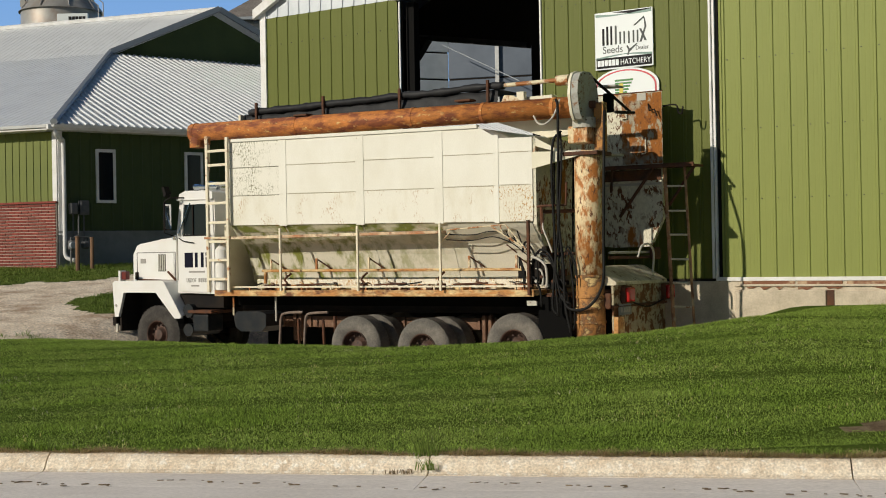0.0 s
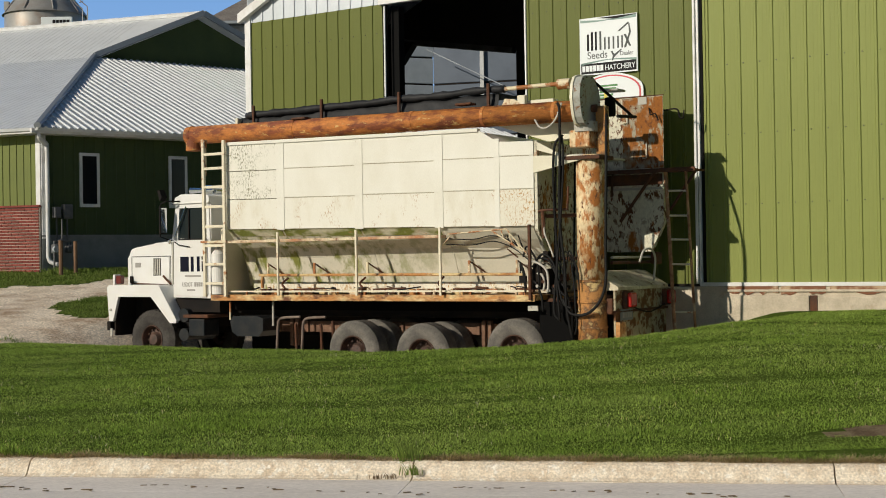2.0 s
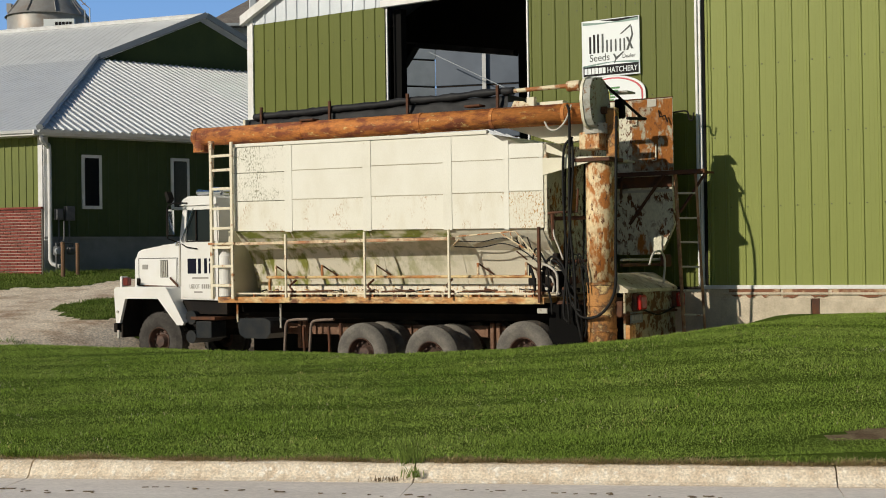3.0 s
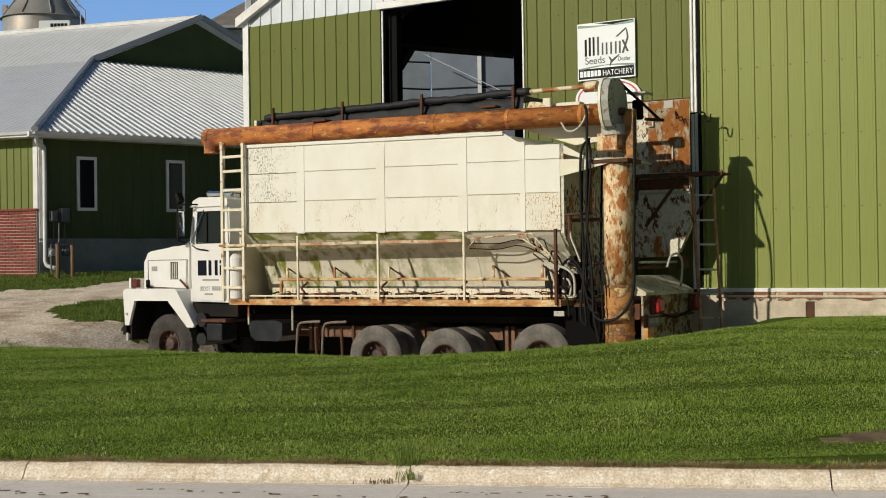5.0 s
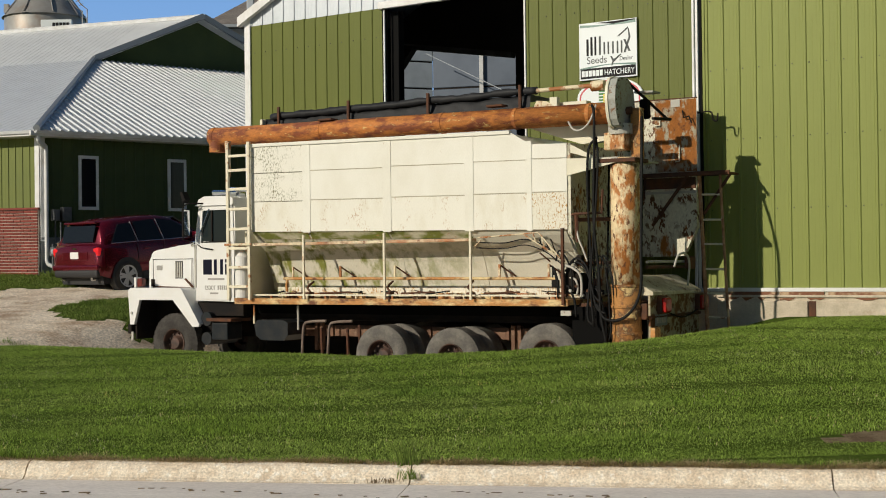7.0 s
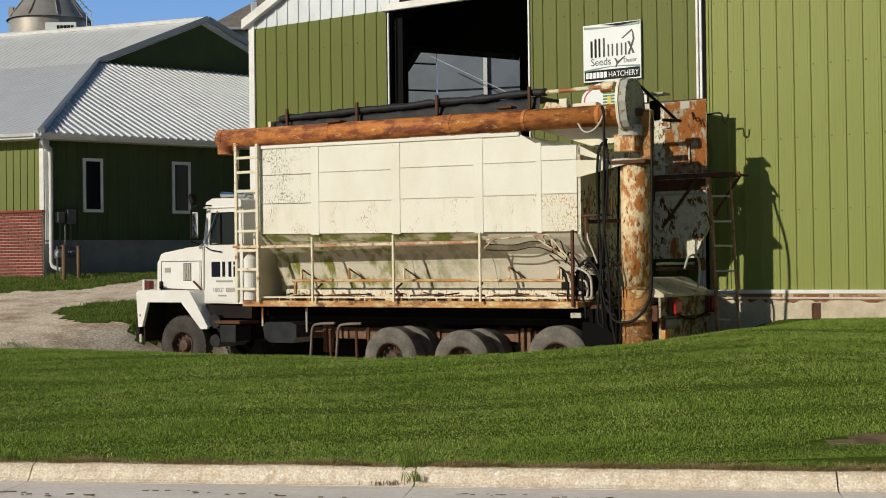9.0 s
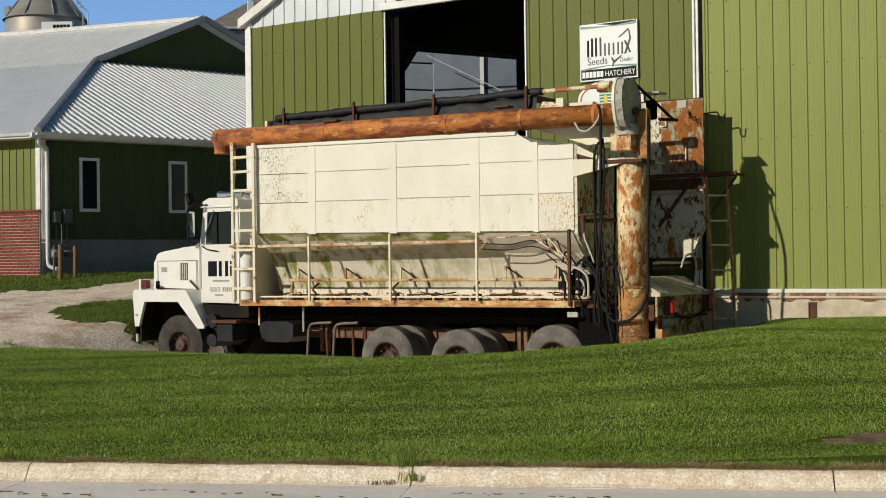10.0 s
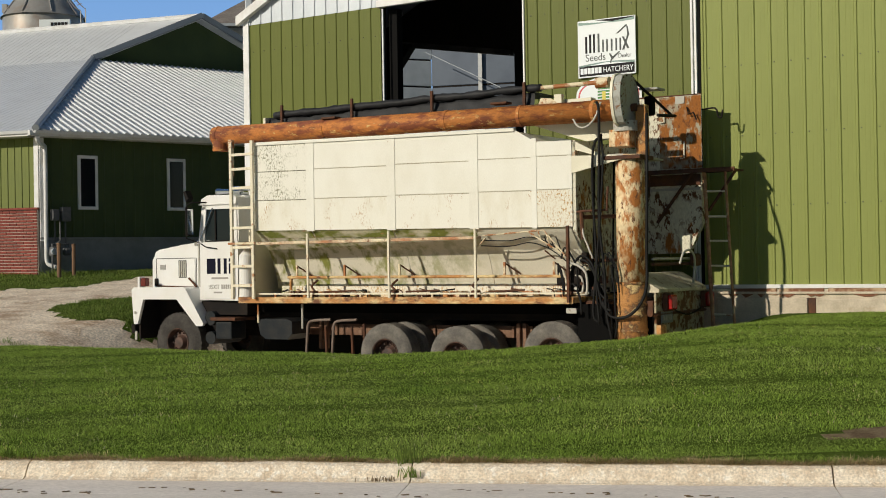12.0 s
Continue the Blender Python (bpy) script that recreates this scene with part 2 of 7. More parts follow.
def ground_height(x, y):
    """Road, lawn and yard in one surface."""
    x, y = np.asarray(x, float), np.asarray(y, float)
    front, crest, top = kerb_line(x) + 0.1, crest_line(x), crest_height(x)
    t = np.clip((y - front) / (crest - front), 0, 1)
    lawn = 0.47 + (top - 0.47) * (0.55 * t + 0.45 * np.sin(t * math.pi / 2))
    lawn = lawn + 0.018 * np.sin(x * 0.9 + y * 0.5) * np.sin(y * 0.8 - 0.4 * x) * t * (1 - t) * 4
    past = np.maximum(y - crest, 0)
    fall = np.interp(x, [2.0, 5.5], [0.5, 0.02])
    lawn = lawn - fall * np.minimum(past, 1.0) ** 2 * 0.35 - fall * np.maximum(past - 1.0, 0) * 0.7
    yard = yard_height(x, y)
    right = step(4.2, 6.0, x)
    height = np.where(past > 0, np.maximum(lawn, yard), lawn)
    height = np.where((past > 0) & (right > 0), height * (1 - right) + np.maximum(lawn, 0.9) * right, height)
    return np.where(y < kerb_line(x) + 0.2, 0.35 + 0.0 * x, height)


def inside(x, y, outline):
    hit = np.zeros(np.shape(x), bool)
    for (ax, ay), (bx, by) in zip(outline, outline[1:] + outline[:1]):
        hit ^= ((ay > y) != (by > y)) & (x < (bx - ax) * (y - ay) / ((by - ay) or 1e-9) + ax)
    return hit


ISLAND = [(-8.4, 28.9), (-8.3, 29.8), (-7.8, 30.6), (-6.6, 31.2), (-4.5, 31.6), (-4.3, 27.5), (-6.1, 26.9), (-7.5, 27.9)]
DIRT = [(2.8, 10.72), (3.05, 10.86), (3.6, 11.0), (4.6, 10.95), (4.6, 10.5), (3.4, 10.6)]


def surface_of(x, y):
    """0 road, 1 turf, 2 gravel, 3 soil."""
    edge = 0.25 * np.sin(x * 2.3) + 0.18 * np.sin(x * 5.1 + y * 3.0) + 0.12 * np.sin(y * 7.7 - x * 3)
    kind = np.full(np.shape(x), 2)
    kind = np.where(y < crest_line(x) + 1.6 + edge, 1, kind)
    kind = np.where((x > 3.6) & (y < 30), 1, kind)
    strip = np.interp(x, [-12.0, -8.9, -7.2, -5.0], [31.9, 33.0, 35.0, 36.5])
    kind = np.where((y > strip + edge * 0.6), 1, kind)
    kind = np.where(inside(x + edge * 0.5, y + edge * 0.5, ISLAND), 1, kind)
    u = (x - TRUCK_AT[0]) * _tc + (y - TRUCK_AT[1]) * _ts
    v = -(x - TRUCK_AT[0]) * _ts + (y - TRUCK_AT[1]) * _tc
    lane = (u > 5.5) & (u < 10.9) & (v > -3.2) & (v < 0.5) & (y > crest_line(x) + 1.6)
    kind = np.where(lane, 2, kind)
    kind = np.where(inside(x, y, DIRT), 3, kind)
    kind = np.where(y < kerb_line(x) + 0.12, 0, kind)
    return kind


def build_ground():
    xs = np.concatenate([[-1500, -600, -200, -90, -50, -35], np.arange(-26, 14.01, 0.2), [20, 35, 60, 120, 300, 700, 1500]])
    ys = np.concatenate([[-900, -300, -100, -40, -15, -4, 2, 6], np.arange(8, 46.01, 0.2), [52, 62, 80, 120, 200, 400, 900, 2000]])
    gx, gy = np.meshgrid(xs, ys)
    gz = ground_height(gx, gy)
    nx = len(xs)
    verts = np.stack([gx.ravel(), gy.ravel(), gz.ravel()], 1)
    faces = [(j * nx + i, j * nx + i + 1, (j + 1) * nx + i + 1, (j + 1) * nx + i) for j in range(len(ys) - 1) for i in range(nx - 1)]
    ob = mesh_of("ground", verts, faces, "road", smooth=True)
    for m in ("turf", "gravel", "soil"):
        ob.data.materials.append(M[m])
    mid = verts[np.array(faces)].mean(axis=1)
    ob.data.polygons.foreach_set("material_index", surface_of(mid[:, 0], mid[:, 1]).astype(np.int32))
    tagged(ob, "sloping ground with lawn, gravel yard and concrete road", "ground", kind="structure")


def build_kerb():
    """Rolled concrete kerb along the road, cast in lengths with joints."""
    kerb = empty("kerb", pose(0, 10.06, 0, 0, 0, math.degrees(math.atan(KERB_SLOPE))))
    tagged(kerb, "pale weathered rolled concrete kerb beside the road", "kerb", kind="structure")
    profile = [(-0.05, 0.340), (-0.05, 0.364), (-0.03, 0.366), (0.0, 0.385), (0.03, 0.43), (0.06, 0.47), (0.09, 0.486), (0.13, 0.492), (0.24, 0.492), (0.26, 0.40), (0.26, 0.30), (0.0, 0.30)]
    for k in range(-6, 7):
        bm = bmesh.new()
        length = 3.05
        cuts = 24
        rings = []
        for i in range(cuts + 1):
            s = k * length - 0.245 + (length - 0.012) * i / cuts
            rings.append([bm.verts.new((s, y + 0.006 * noise.noise((s * 1.3, y * 9, 1)), z + 0.008 * noise.noise((s * 2.1, z * 20, 5)))) for y, z in profile])
        n = len(profile)
        for lo, hi in zip(rings, rings[1:]):
            for i in range(n):
                bm.faces.new((lo[i], lo[(i + 1) % n], hi[(i + 1) % n], hi[i]))
        bm.faces.new(rings[0]), bm.faces.new(rings[-1][::-1])
        part("kerb_stone", bm, "kerb", kerb)
        bm = prism(bmesh.new(), [(-0.60, 0.33), (-0.05, 0.33), (-0.05, 0.363), (-0.56, 0.352), (-0.60, 0.347)], "x", k * length - 0.245, (k + 1) * length - 0.253)
        part("gutter_slab", bm, "road", kerb)


# ---- metal siding ----
def sheet(name, width, bottom, top, mat, parent, at, pitch=0.2935, rib=0.019, minor=True):
    """A ribbed metal sheet in the local xz plane, facing -y; top is a height or a function of x."""
    xs, ys = [], []
    x = 0.0
    while x < width - 1e-6:
        w = min(pitch, width - x)
        prof = [(0, 0), (0.014, -rib), (0.050, -rib), (0.064, 0)]
        if minor:
            prof += [(0.140, 0), (0.148, -0.0012), (0.158, -0.0012), (0.166, 0), (0.215, 0), (0.223, -0.0012), (0.233, -0.0012), (0.241, 0)]
        for px, py in prof:
            if px < w:
                xs.append(x + px), ys.append(py)
        x += pitch
    xs.append(width), ys.append(0)
    top_of = top if callable(top) else (lambda s: top)
    verts = [(sx, sy, bottom) for sx, sy in zip(xs, ys)] + [(sx, sy, top_of(sx)) for sx, sy in zip(xs, ys)]
    n = len(xs)
    faces = [(i, i + 1, n + i + 1, n + i) for i in range(n - 1)]
    ob = mesh_of(name, verts, faces, mat, parent)
    ob.matrix_basis = at
    return ob


# ---- barn ----
BARN_AT = Matrix.Translation((0, 0, 2)) @ Matrix.Scale(0.974, 4) @ pose(5.18, 23.0, -2, 0, 0, -33.5)
EAVE, RAKE, PEAK_AT = 7.27, 0.49, -6.0


def rake_top(q):
    return EAVE + RAKE * (5.16 - abs(q - PEAK_AT))


def build_barn():
    barn = empty("barn", BARN_AT, "olive green metal-clad barn with an open loft door", "barn")
    left, right = -11.16, -0.84
    d0, d1, head = -7.47, -4.26, 7.08
    depth = 4.3
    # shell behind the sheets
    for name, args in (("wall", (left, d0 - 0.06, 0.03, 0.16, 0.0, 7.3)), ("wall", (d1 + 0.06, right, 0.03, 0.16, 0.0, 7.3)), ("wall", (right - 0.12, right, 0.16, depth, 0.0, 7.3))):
        part(name, boxed(*args), "timber_shaded", barn)
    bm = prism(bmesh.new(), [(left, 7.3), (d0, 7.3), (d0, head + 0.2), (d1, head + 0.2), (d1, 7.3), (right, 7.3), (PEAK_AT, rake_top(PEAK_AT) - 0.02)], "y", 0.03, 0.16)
    part("gable", bm, "timber_shaded", barn)
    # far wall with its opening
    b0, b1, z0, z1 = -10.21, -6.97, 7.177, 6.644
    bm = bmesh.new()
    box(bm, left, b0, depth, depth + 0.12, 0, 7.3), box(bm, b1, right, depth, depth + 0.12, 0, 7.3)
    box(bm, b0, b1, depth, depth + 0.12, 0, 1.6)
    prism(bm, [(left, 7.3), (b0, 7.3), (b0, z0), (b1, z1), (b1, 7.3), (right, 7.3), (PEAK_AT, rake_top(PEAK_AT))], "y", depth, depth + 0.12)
    part("back_wall", bm, "timber_shaded", barn)
    part("side_wall", boxed(left, left + 0.12, 0.16, depth, 0, 7.3), "timber_shaded", barn)
    part("loft_floor", boxed(left + 0.12, right - 0.12, 0.16, depth, 1.3, 1.5), "timber_shaded", barn)
    for s in (1, -1):
        e = left - 0.1 if s < 0 else right + 0.02
        bm = prism(bmesh.new(), [(e, rake_top(e) if s < 0 else rake_top(e)), (PEAK_AT, rake_top(PEAK_AT)), (PEAK_AT, rake_top(PEAK_AT) + 0.1), (e, rake_top(e) + 0.1)], "y", -0.12, depth + 0.3)
        part("roof", bm, "silver", barn)
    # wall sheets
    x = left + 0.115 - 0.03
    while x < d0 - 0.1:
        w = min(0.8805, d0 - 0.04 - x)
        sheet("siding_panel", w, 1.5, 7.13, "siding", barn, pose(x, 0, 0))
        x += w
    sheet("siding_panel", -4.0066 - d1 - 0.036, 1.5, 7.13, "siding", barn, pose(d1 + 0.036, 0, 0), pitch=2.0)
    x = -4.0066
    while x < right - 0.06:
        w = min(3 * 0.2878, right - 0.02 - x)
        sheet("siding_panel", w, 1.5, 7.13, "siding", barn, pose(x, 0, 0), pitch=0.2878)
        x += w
    x = left + 0.12
    while x < d0 + 0.2:
        w = min(0.8805, d0 + 0.25 - x)
        sheet("gable_panel", w, 7.13, (lambda s, x=x: rake_top(x + s) - 0.02), "silver", barn, pose(x, -0.004, 0))
        x += w
    x = d1 - 0.2
    while x < right - 0.05:
        w = min(0.8805, right - x)
        sheet("gable_panel", w, 7.13, (lambda s, x=x: rake_top(x + s) - 0.02), "silver", barn, pose(x, -0.004, 0))
        x += w
    # trims
    part("corner_trim", boxed(left - 0.02, left + 0.14, -0.045, 0.03, 1.5, 7.32, bevel=0.008), "white_trim", barn)
    part("corner_trim", boxed(right + 0.0, right + 0.045, -0.05, 0.03, 1.5, 7.6, bevel=0.006), "white_trim", barn)
    part("downspout", boxed(right - 0.055, right - 0.008, -0.08, -0.03, 1.5, 7.5, bevel=0.012), "white_trim", barn)
    for s in (0, 1):
        a, b = (left - 0.12, PEAK_AT) if s == 0 else (PEAK_AT, right)
        bm = prism(bmesh.new(), [(a, rake_top(a) - 0.08), (b, rake_top(b) - 0.08), (b, rake_top(b) + 0.12), (a, rake_top(a) + 0.12)], "y", -0.16, -0.05)
        part("rake_trim", bm, "white_trim", barn)
    part("door_jamb", boxed(d0 - 0.035, d0, -0.032, 0.0, 1.5, head, bevel=0.006), "white_trim", barn)
    part("door_jamb", boxed(d1, d1 + 0.035, -0.04, 0.02, 1.5, head + 0.3, bevel=0.006), "white_trim", barn)
    part("door_track", boxed(d0 - 0.12, d1 + 0.6, -0.10, 0.0, head + 0.02, head + 0.16, bevel=0.01), "white_trim", barn)
    # post in plain black, for the shade inside the doorway
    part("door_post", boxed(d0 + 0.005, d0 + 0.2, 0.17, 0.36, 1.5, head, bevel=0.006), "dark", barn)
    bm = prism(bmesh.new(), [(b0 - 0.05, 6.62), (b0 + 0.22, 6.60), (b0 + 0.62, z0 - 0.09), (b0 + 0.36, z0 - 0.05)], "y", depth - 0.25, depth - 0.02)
    part("door_brace", bm, "timber_shaded", barn)
    part("purlin", prism(bmesh.new(), [(b0, z0 - 0.06), (b1, z1 - 0.06), (b1, z1 + 0.06), (b0, z0 + 0.06)], "y", depth - 0.2, depth - 0.01), "timber_grey", barn)
    screws(barn, left + 0.14, d0 - 0.1, 0.2935, (3.2, 4.9, 6.55))
    screws(barn, d1 + 0.07, right - 0.1, 0.2935, (3.2, 4.9, 6.55))
    return barn


def build_annexe():
    """The wall that carries on past the white downspout, on a raised concrete footing."""
    annexe = empty("barn_annexe", BARN_AT, "olive green metal-clad shed wall on a weathered concrete footing", "shed")
    a, b = -0.735, 7.5
    pitch = 0.2875
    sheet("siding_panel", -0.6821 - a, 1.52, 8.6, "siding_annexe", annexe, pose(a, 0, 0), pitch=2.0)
    part("wall", boxed(a, b, 0.03, 0.2, 0.0, 8.6), "timber_shaded", annexe)
    part("side_wall", boxed(b - 0.15, b, 0.2, 10, 0.0, 8.6), "timber_shaded", annexe)
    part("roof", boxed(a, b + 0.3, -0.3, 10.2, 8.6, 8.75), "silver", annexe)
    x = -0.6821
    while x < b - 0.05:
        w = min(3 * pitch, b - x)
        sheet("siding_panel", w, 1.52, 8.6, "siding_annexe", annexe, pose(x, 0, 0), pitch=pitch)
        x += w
    # solid black strip painted in for the shade of the gap
    part("corner_gap", boxed(-0.79, -0.74, -0.012, 0.03, 1.5, 8.6), "dark", annexe)
    part("drip_trim", boxed(a - 0.1, b, -0.06, 0.03, 1.455, 1.52, bevel=0.006), "white_trim", annexe)
    foot = part("footing", boxed(-2.2, b, -0.03, 0.03, -0.2, 1.45), "concrete", annexe)
    screws(annexe, -0.6821, b, pitch, (2.85, 4.05, 5.25, 6.45))
    return annexe


def screws(parent, a, b, pitch, heights):
    """Rows of fixing screws on the siding."""
    bm = bmesh.new()
    for z in heights:
        x = a + 0.10
        while x < b:
            box(bm, x - 0.009, x + 0.009, -0.012, 0.0, z - 0.009, z + 0.009)
            x += pitch
    tagged(part("screws", bm, "screw", parent), kind="stuff")


# Timber near black: the shade inside the barn is in its colour.
M["timber_shaded"] = material("shaded_timber", (0.030, 0.025, 0.021), 0.9, gloss=0.1, second=(0.03, 0.026, 0.022), scale=3, grain=0.2, bump=0.3)
M["timber_grey"] = material("greyed_timber", (0.09, 0.085, 0.08), 0.9, second=(0.05, 0.045, 0.04), scale=3, grain=0.2, bump=0.3)
M["screw"] = material("screw_heads", (0.05, 0.055, 0.02), 0.5, grain=0, bump=0)
M["glass"] = material("dark_glass", (0.012, 0.014, 0.016), 0.04, grain=0, bump=0)


# ---- brick building ----
HOUSE_AT = (-10.464, 35.5)
GABLE_TURN, SIDE_TURN = 38.0, -18.92


def build_house():
    house = empty("brick_building", pose(0, 0, 0), "low green building with red brick base and galvanised hip roof", "building")
    gable = pose(*HOUSE_AT, 0, 0, 0, GABLE_TURN)
    side = pose(*HOUSE_AT, 0, 0, 0, SIDE_TURN)
    long, wide = 14.0, 11.0
    eave = 5.42
    # gable wall, shade painted into its siding: concrete below, ribbed sheets above
    ob = part("wall", boxed(0.0, wide, 0.03, 0.2, 2.78, eave), "siding_gable_shaded", house)
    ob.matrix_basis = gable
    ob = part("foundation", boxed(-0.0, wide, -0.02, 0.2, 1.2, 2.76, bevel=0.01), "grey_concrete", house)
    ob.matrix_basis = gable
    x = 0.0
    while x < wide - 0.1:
        sheet("siding_panel", 0.8805, 2.78, eave, "siding_gable_shaded", house, gable @ pose(x, 0, 0), minor=False)
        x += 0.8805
    part("sill_trim", boxed(0.0, wide, -0.05, 0.0, 2.74, 2.80, bevel=0.005), "grey_concrete", house).matrix_basis = gable
    # lit side wall
    ob = part("wall", boxed(-long, -0.02, 0.03, 0.2, 1.2, eave), "siding_house", house)
    ob.matrix_basis = side
    x = -0.14 - 0.8805
    while x > -long:
        sheet("siding_panel", 0.8805, 3.58, eave, "siding_house", house, side @ pose(x, 0, 0), pitch=0.2201)
        x -= 0.8805
    part("corner_trim", boxed(-0.14, 0.0, -0.04, 0.03, 3.56, eave, bevel=0.006), "white_trim", house).matrix_basis = side
    part("corner_trim", boxed(0.0, 0.12, -0.045, 0.0, 2.7, eave, bevel=0.006), "white_trim", house).matrix_basis = gable
    # roof: hip corner, gablet and ridge
    g, s = gable.to_3x3(), side.to_3x3()
    gx, gy, sx = g @ Vector((1, 0, 0)), g @ Vector((0, 1, 0)), s @ Vector((-1, 0, 0))
    corner = Vector((*HOUSE_AT, 5.56)) - gy * 0.35 - (s @ Vector((0, 1, 0))) * 0.35
    hip = Vector((-11.535, 45.398, 8.950))
    peak = Vector((-8.316, 47.913, 10.774))
    hip_right = hip + gx * (2 * (peak - hip).dot(gx))
    hip_right.z = hip.z
    far = corner + gx * max(11.8, (hip_right - corner).dot(gx) + (hip - corner).dot(gx))
    up = Vector((0, 0, 0.05))

    def slab(name, pts, mat, thick=0.08):
        pts = [Vector(p) for p in pts]
        n = (pts[1] - pts[0]).cross(pts[2] - pts[0]).normalized()
        if n.z < 0:
            n = -n
        bm = bmesh.new()
        a = [bm.verts.new(p) for p in pts]
        b = [bm.verts.new(p - n * thick) for p in pts]
        bm.faces.new(a), bm.faces.new(b[::-1])
        for i in range(len(pts)):
            bm.faces.new((a[i], b[i], b[(i + 1) % len(pts)], a[(i + 1) % len(pts)]))
        return part(name, bm, mat, house)

    slab("hip_roof", [corner, far, hip_right, hip], "roof")
    slab("lower_roof", [corner, hip, hip + sx * long, corner + sx * long], "roof")
    slab("upper_roof", [hip, peak, peak + sx * long, hip + sx * long], "roof")
    slab("far_roof", [peak, hip_right, hip_right + sx * long, peak + sx * long], "roof")
    bm = bmesh.new()
    tri = [hip + gy * 0.25, hip_right + gy * 0.25, peak + gy * 0.25]
    a = [bm.verts.new(p) for p in tri]
    b = [bm.verts.new(p + gy * 0.1) for p in tri]
    bm.faces.new(a), bm.faces.new(b[::-1])
    for i in range(3):
        bm.faces.new((a[i], b[i], b[(i + 1) % 3], a[(i + 1) % 3]))
    part("gablet", bm, "siding_gable_shaded", house)
    # raised seams of the hip roof, running up the slope
    up_way = gy * ((hip - corner).dot(gy)) + Vector((0, 0, hip.z - corner.z))
    edge_len = (far - corner).length
    hip_x = (hip - corner).dot(gx)
    top_len = (hip_right - hip).dot(gx)
    rise = up_way.normalized()
    over = gx.cross(rise).normalized()
    if over.z < 0:
        over = -over
    n = int(edge_len / 0.2286)
    for i in range(1, n):
        d = i * 0.2286
        full = 1.0
        if d < hip_x:
            full = d / hip_x
        elif d > hip_x + top_len:
            full = max(0.02, (edge_len - d) / (edge_len - hip_x - top_len))
        p0 = corner + gx * d
        p1 = p0 + up_way * full
        bm = bmesh.new()
        w, h = gx * 0.034, over * 0.036
        low = [bm.verts.new(p) for p in (p0 - w * 1.4, p0 - w * 0.7 + h, p0 + w * 0.7 + h, p0 + w * 1.4)]
        high = [bm.verts.new(p) for p in (p1 - w * 1.4, p1 - w * 0.7 + h, p1 + w * 0.7 + h, p1 + w * 1.4)]
        for k in range(3):
            bm.faces.new((low[k], low[k + 1], high[k + 1], high[k]))
        bm.faces.new(low)
        part("roof_rib", bm, "roof", house)
    # ribs of the long roof planes, square to their eaves
    for a0, a1 in ((corner, hip), (hip, peak)):
        back = (a1 - a0).dot(sx)
        up2 = (a1 - a0) - sx * back
        nrm = sx.cross(up2).normalized()
        if nrm.z < 0:
            nrm = -nrm
        bm = bmesh.new()
        for i in range(1, 58):
            d = i * 0.2286
            p0 = a0 + sx * d
            p1 = p0 + up2 * (min(1.0, d / back) if back > 0 else 1.0)
            w, h = sx * 0.016, nrm * 0.010
            q = [bm.verts.new(p) for p in (p0 - w, p0 + h, p0 + w, p1 + w, p1 + h, p1 - w)]
            bm.faces.new((q[0], q[1], q[4], q[5])), bm.faces.new((q[1], q[2], q[3], q[4]))
        part("roof_ribs", bm, "roof", house)
    part("hip_flashing", pipe(bmesh.new(), [corner + up, hip + up], 0.10, 6), "ridge", house)
    part("rake_flashing", pipe(bmesh.new(), [hip + up - gy * 0.05, peak + up - gy * 0.05], 0.13, 4), "ridge", house)
    part("rake_flashing", pipe(bmesh.new(), [peak + up - gy * 0.05, hip_right + up - gy * 0.05], 0.13, 4), "ridge", house)
    part("ridge_cap", pipe(bmesh.new(), [peak + up, peak + sx * long + up], 0.09, 6), "white_trim", house)
    # gutters
    bm = bmesh.new()
    box(bm, -0.42, wide + 0.6, -0.46, -0.33, 5.42, 5.56, bevel=0.015)
    part("gutter", bm, "white_trim", house).matrix_basis = gable
    bm = bmesh.new()
    box(bm, -long, 0.18, -0.46, -0.33, 5.42, 5.56, bevel=0.015)
    part("gutter", bm, "white_trim", house).matrix_basis = side
    part("soffit", boxed(-0.3, wide, -0.33, 0.03, 5.42, 5.45), "white_trim", house).matrix_basis = gable
    part("soffit", boxed(-long, 0.1, -0.33, 0.03, 5.42, 5.45), "white_trim", house).matrix_basis = side
    bm = pipe(bmesh.new(), arc([(-0.2, -0.40, 5.44), (-0.18, -0.38, 5.30), (0.05, -0.16, 5.16), (0.12, -0.12, 5.0), (0.12, -0.12, 2.6), (0.13, -0.13, 2.16), (0.22, -0.22, 2.05), (0.36, -0.34, 2.0)], 4), 0.055, 10)
    part("downspout", bm, "white_trim", house, smooth=True).matrix_basis = gable
    # windows in the gable wall
    for x0, x1 in ((1.05, 1.61), (3.66, 4.22), (6.3, 6.85)):
        z0, z1 = 3.54, 4.99
        win = new("window")
        win.parent = house
        win.matrix_basis = gable
        bm = bmesh.new()
        box(bm, x0, x0 + 0.075, -0.06, 0.02, z0, z1, bevel=0.008), box(bm, x1 - 0.075, x1, -0.06, 0.02, z0, z1, bevel=0.008)
        box(bm, x0 + 0.07, x1 - 0.07, -0.06, 0.02, z1 - 0.085, z1, bevel=0.008), box(bm, x0 + 0.07, x1 - 0.07, -0.06, 0.02, z0, z0 + 0.085, bevel=0.008)
        part("window_frame", bm, "white_trim", win)
        part("pane", boxed(x0 + 0.07, x1 - 0.07, -0.034, -0.028, z0 + 0.08, z1 - 0.08), "glass", win)
    return house


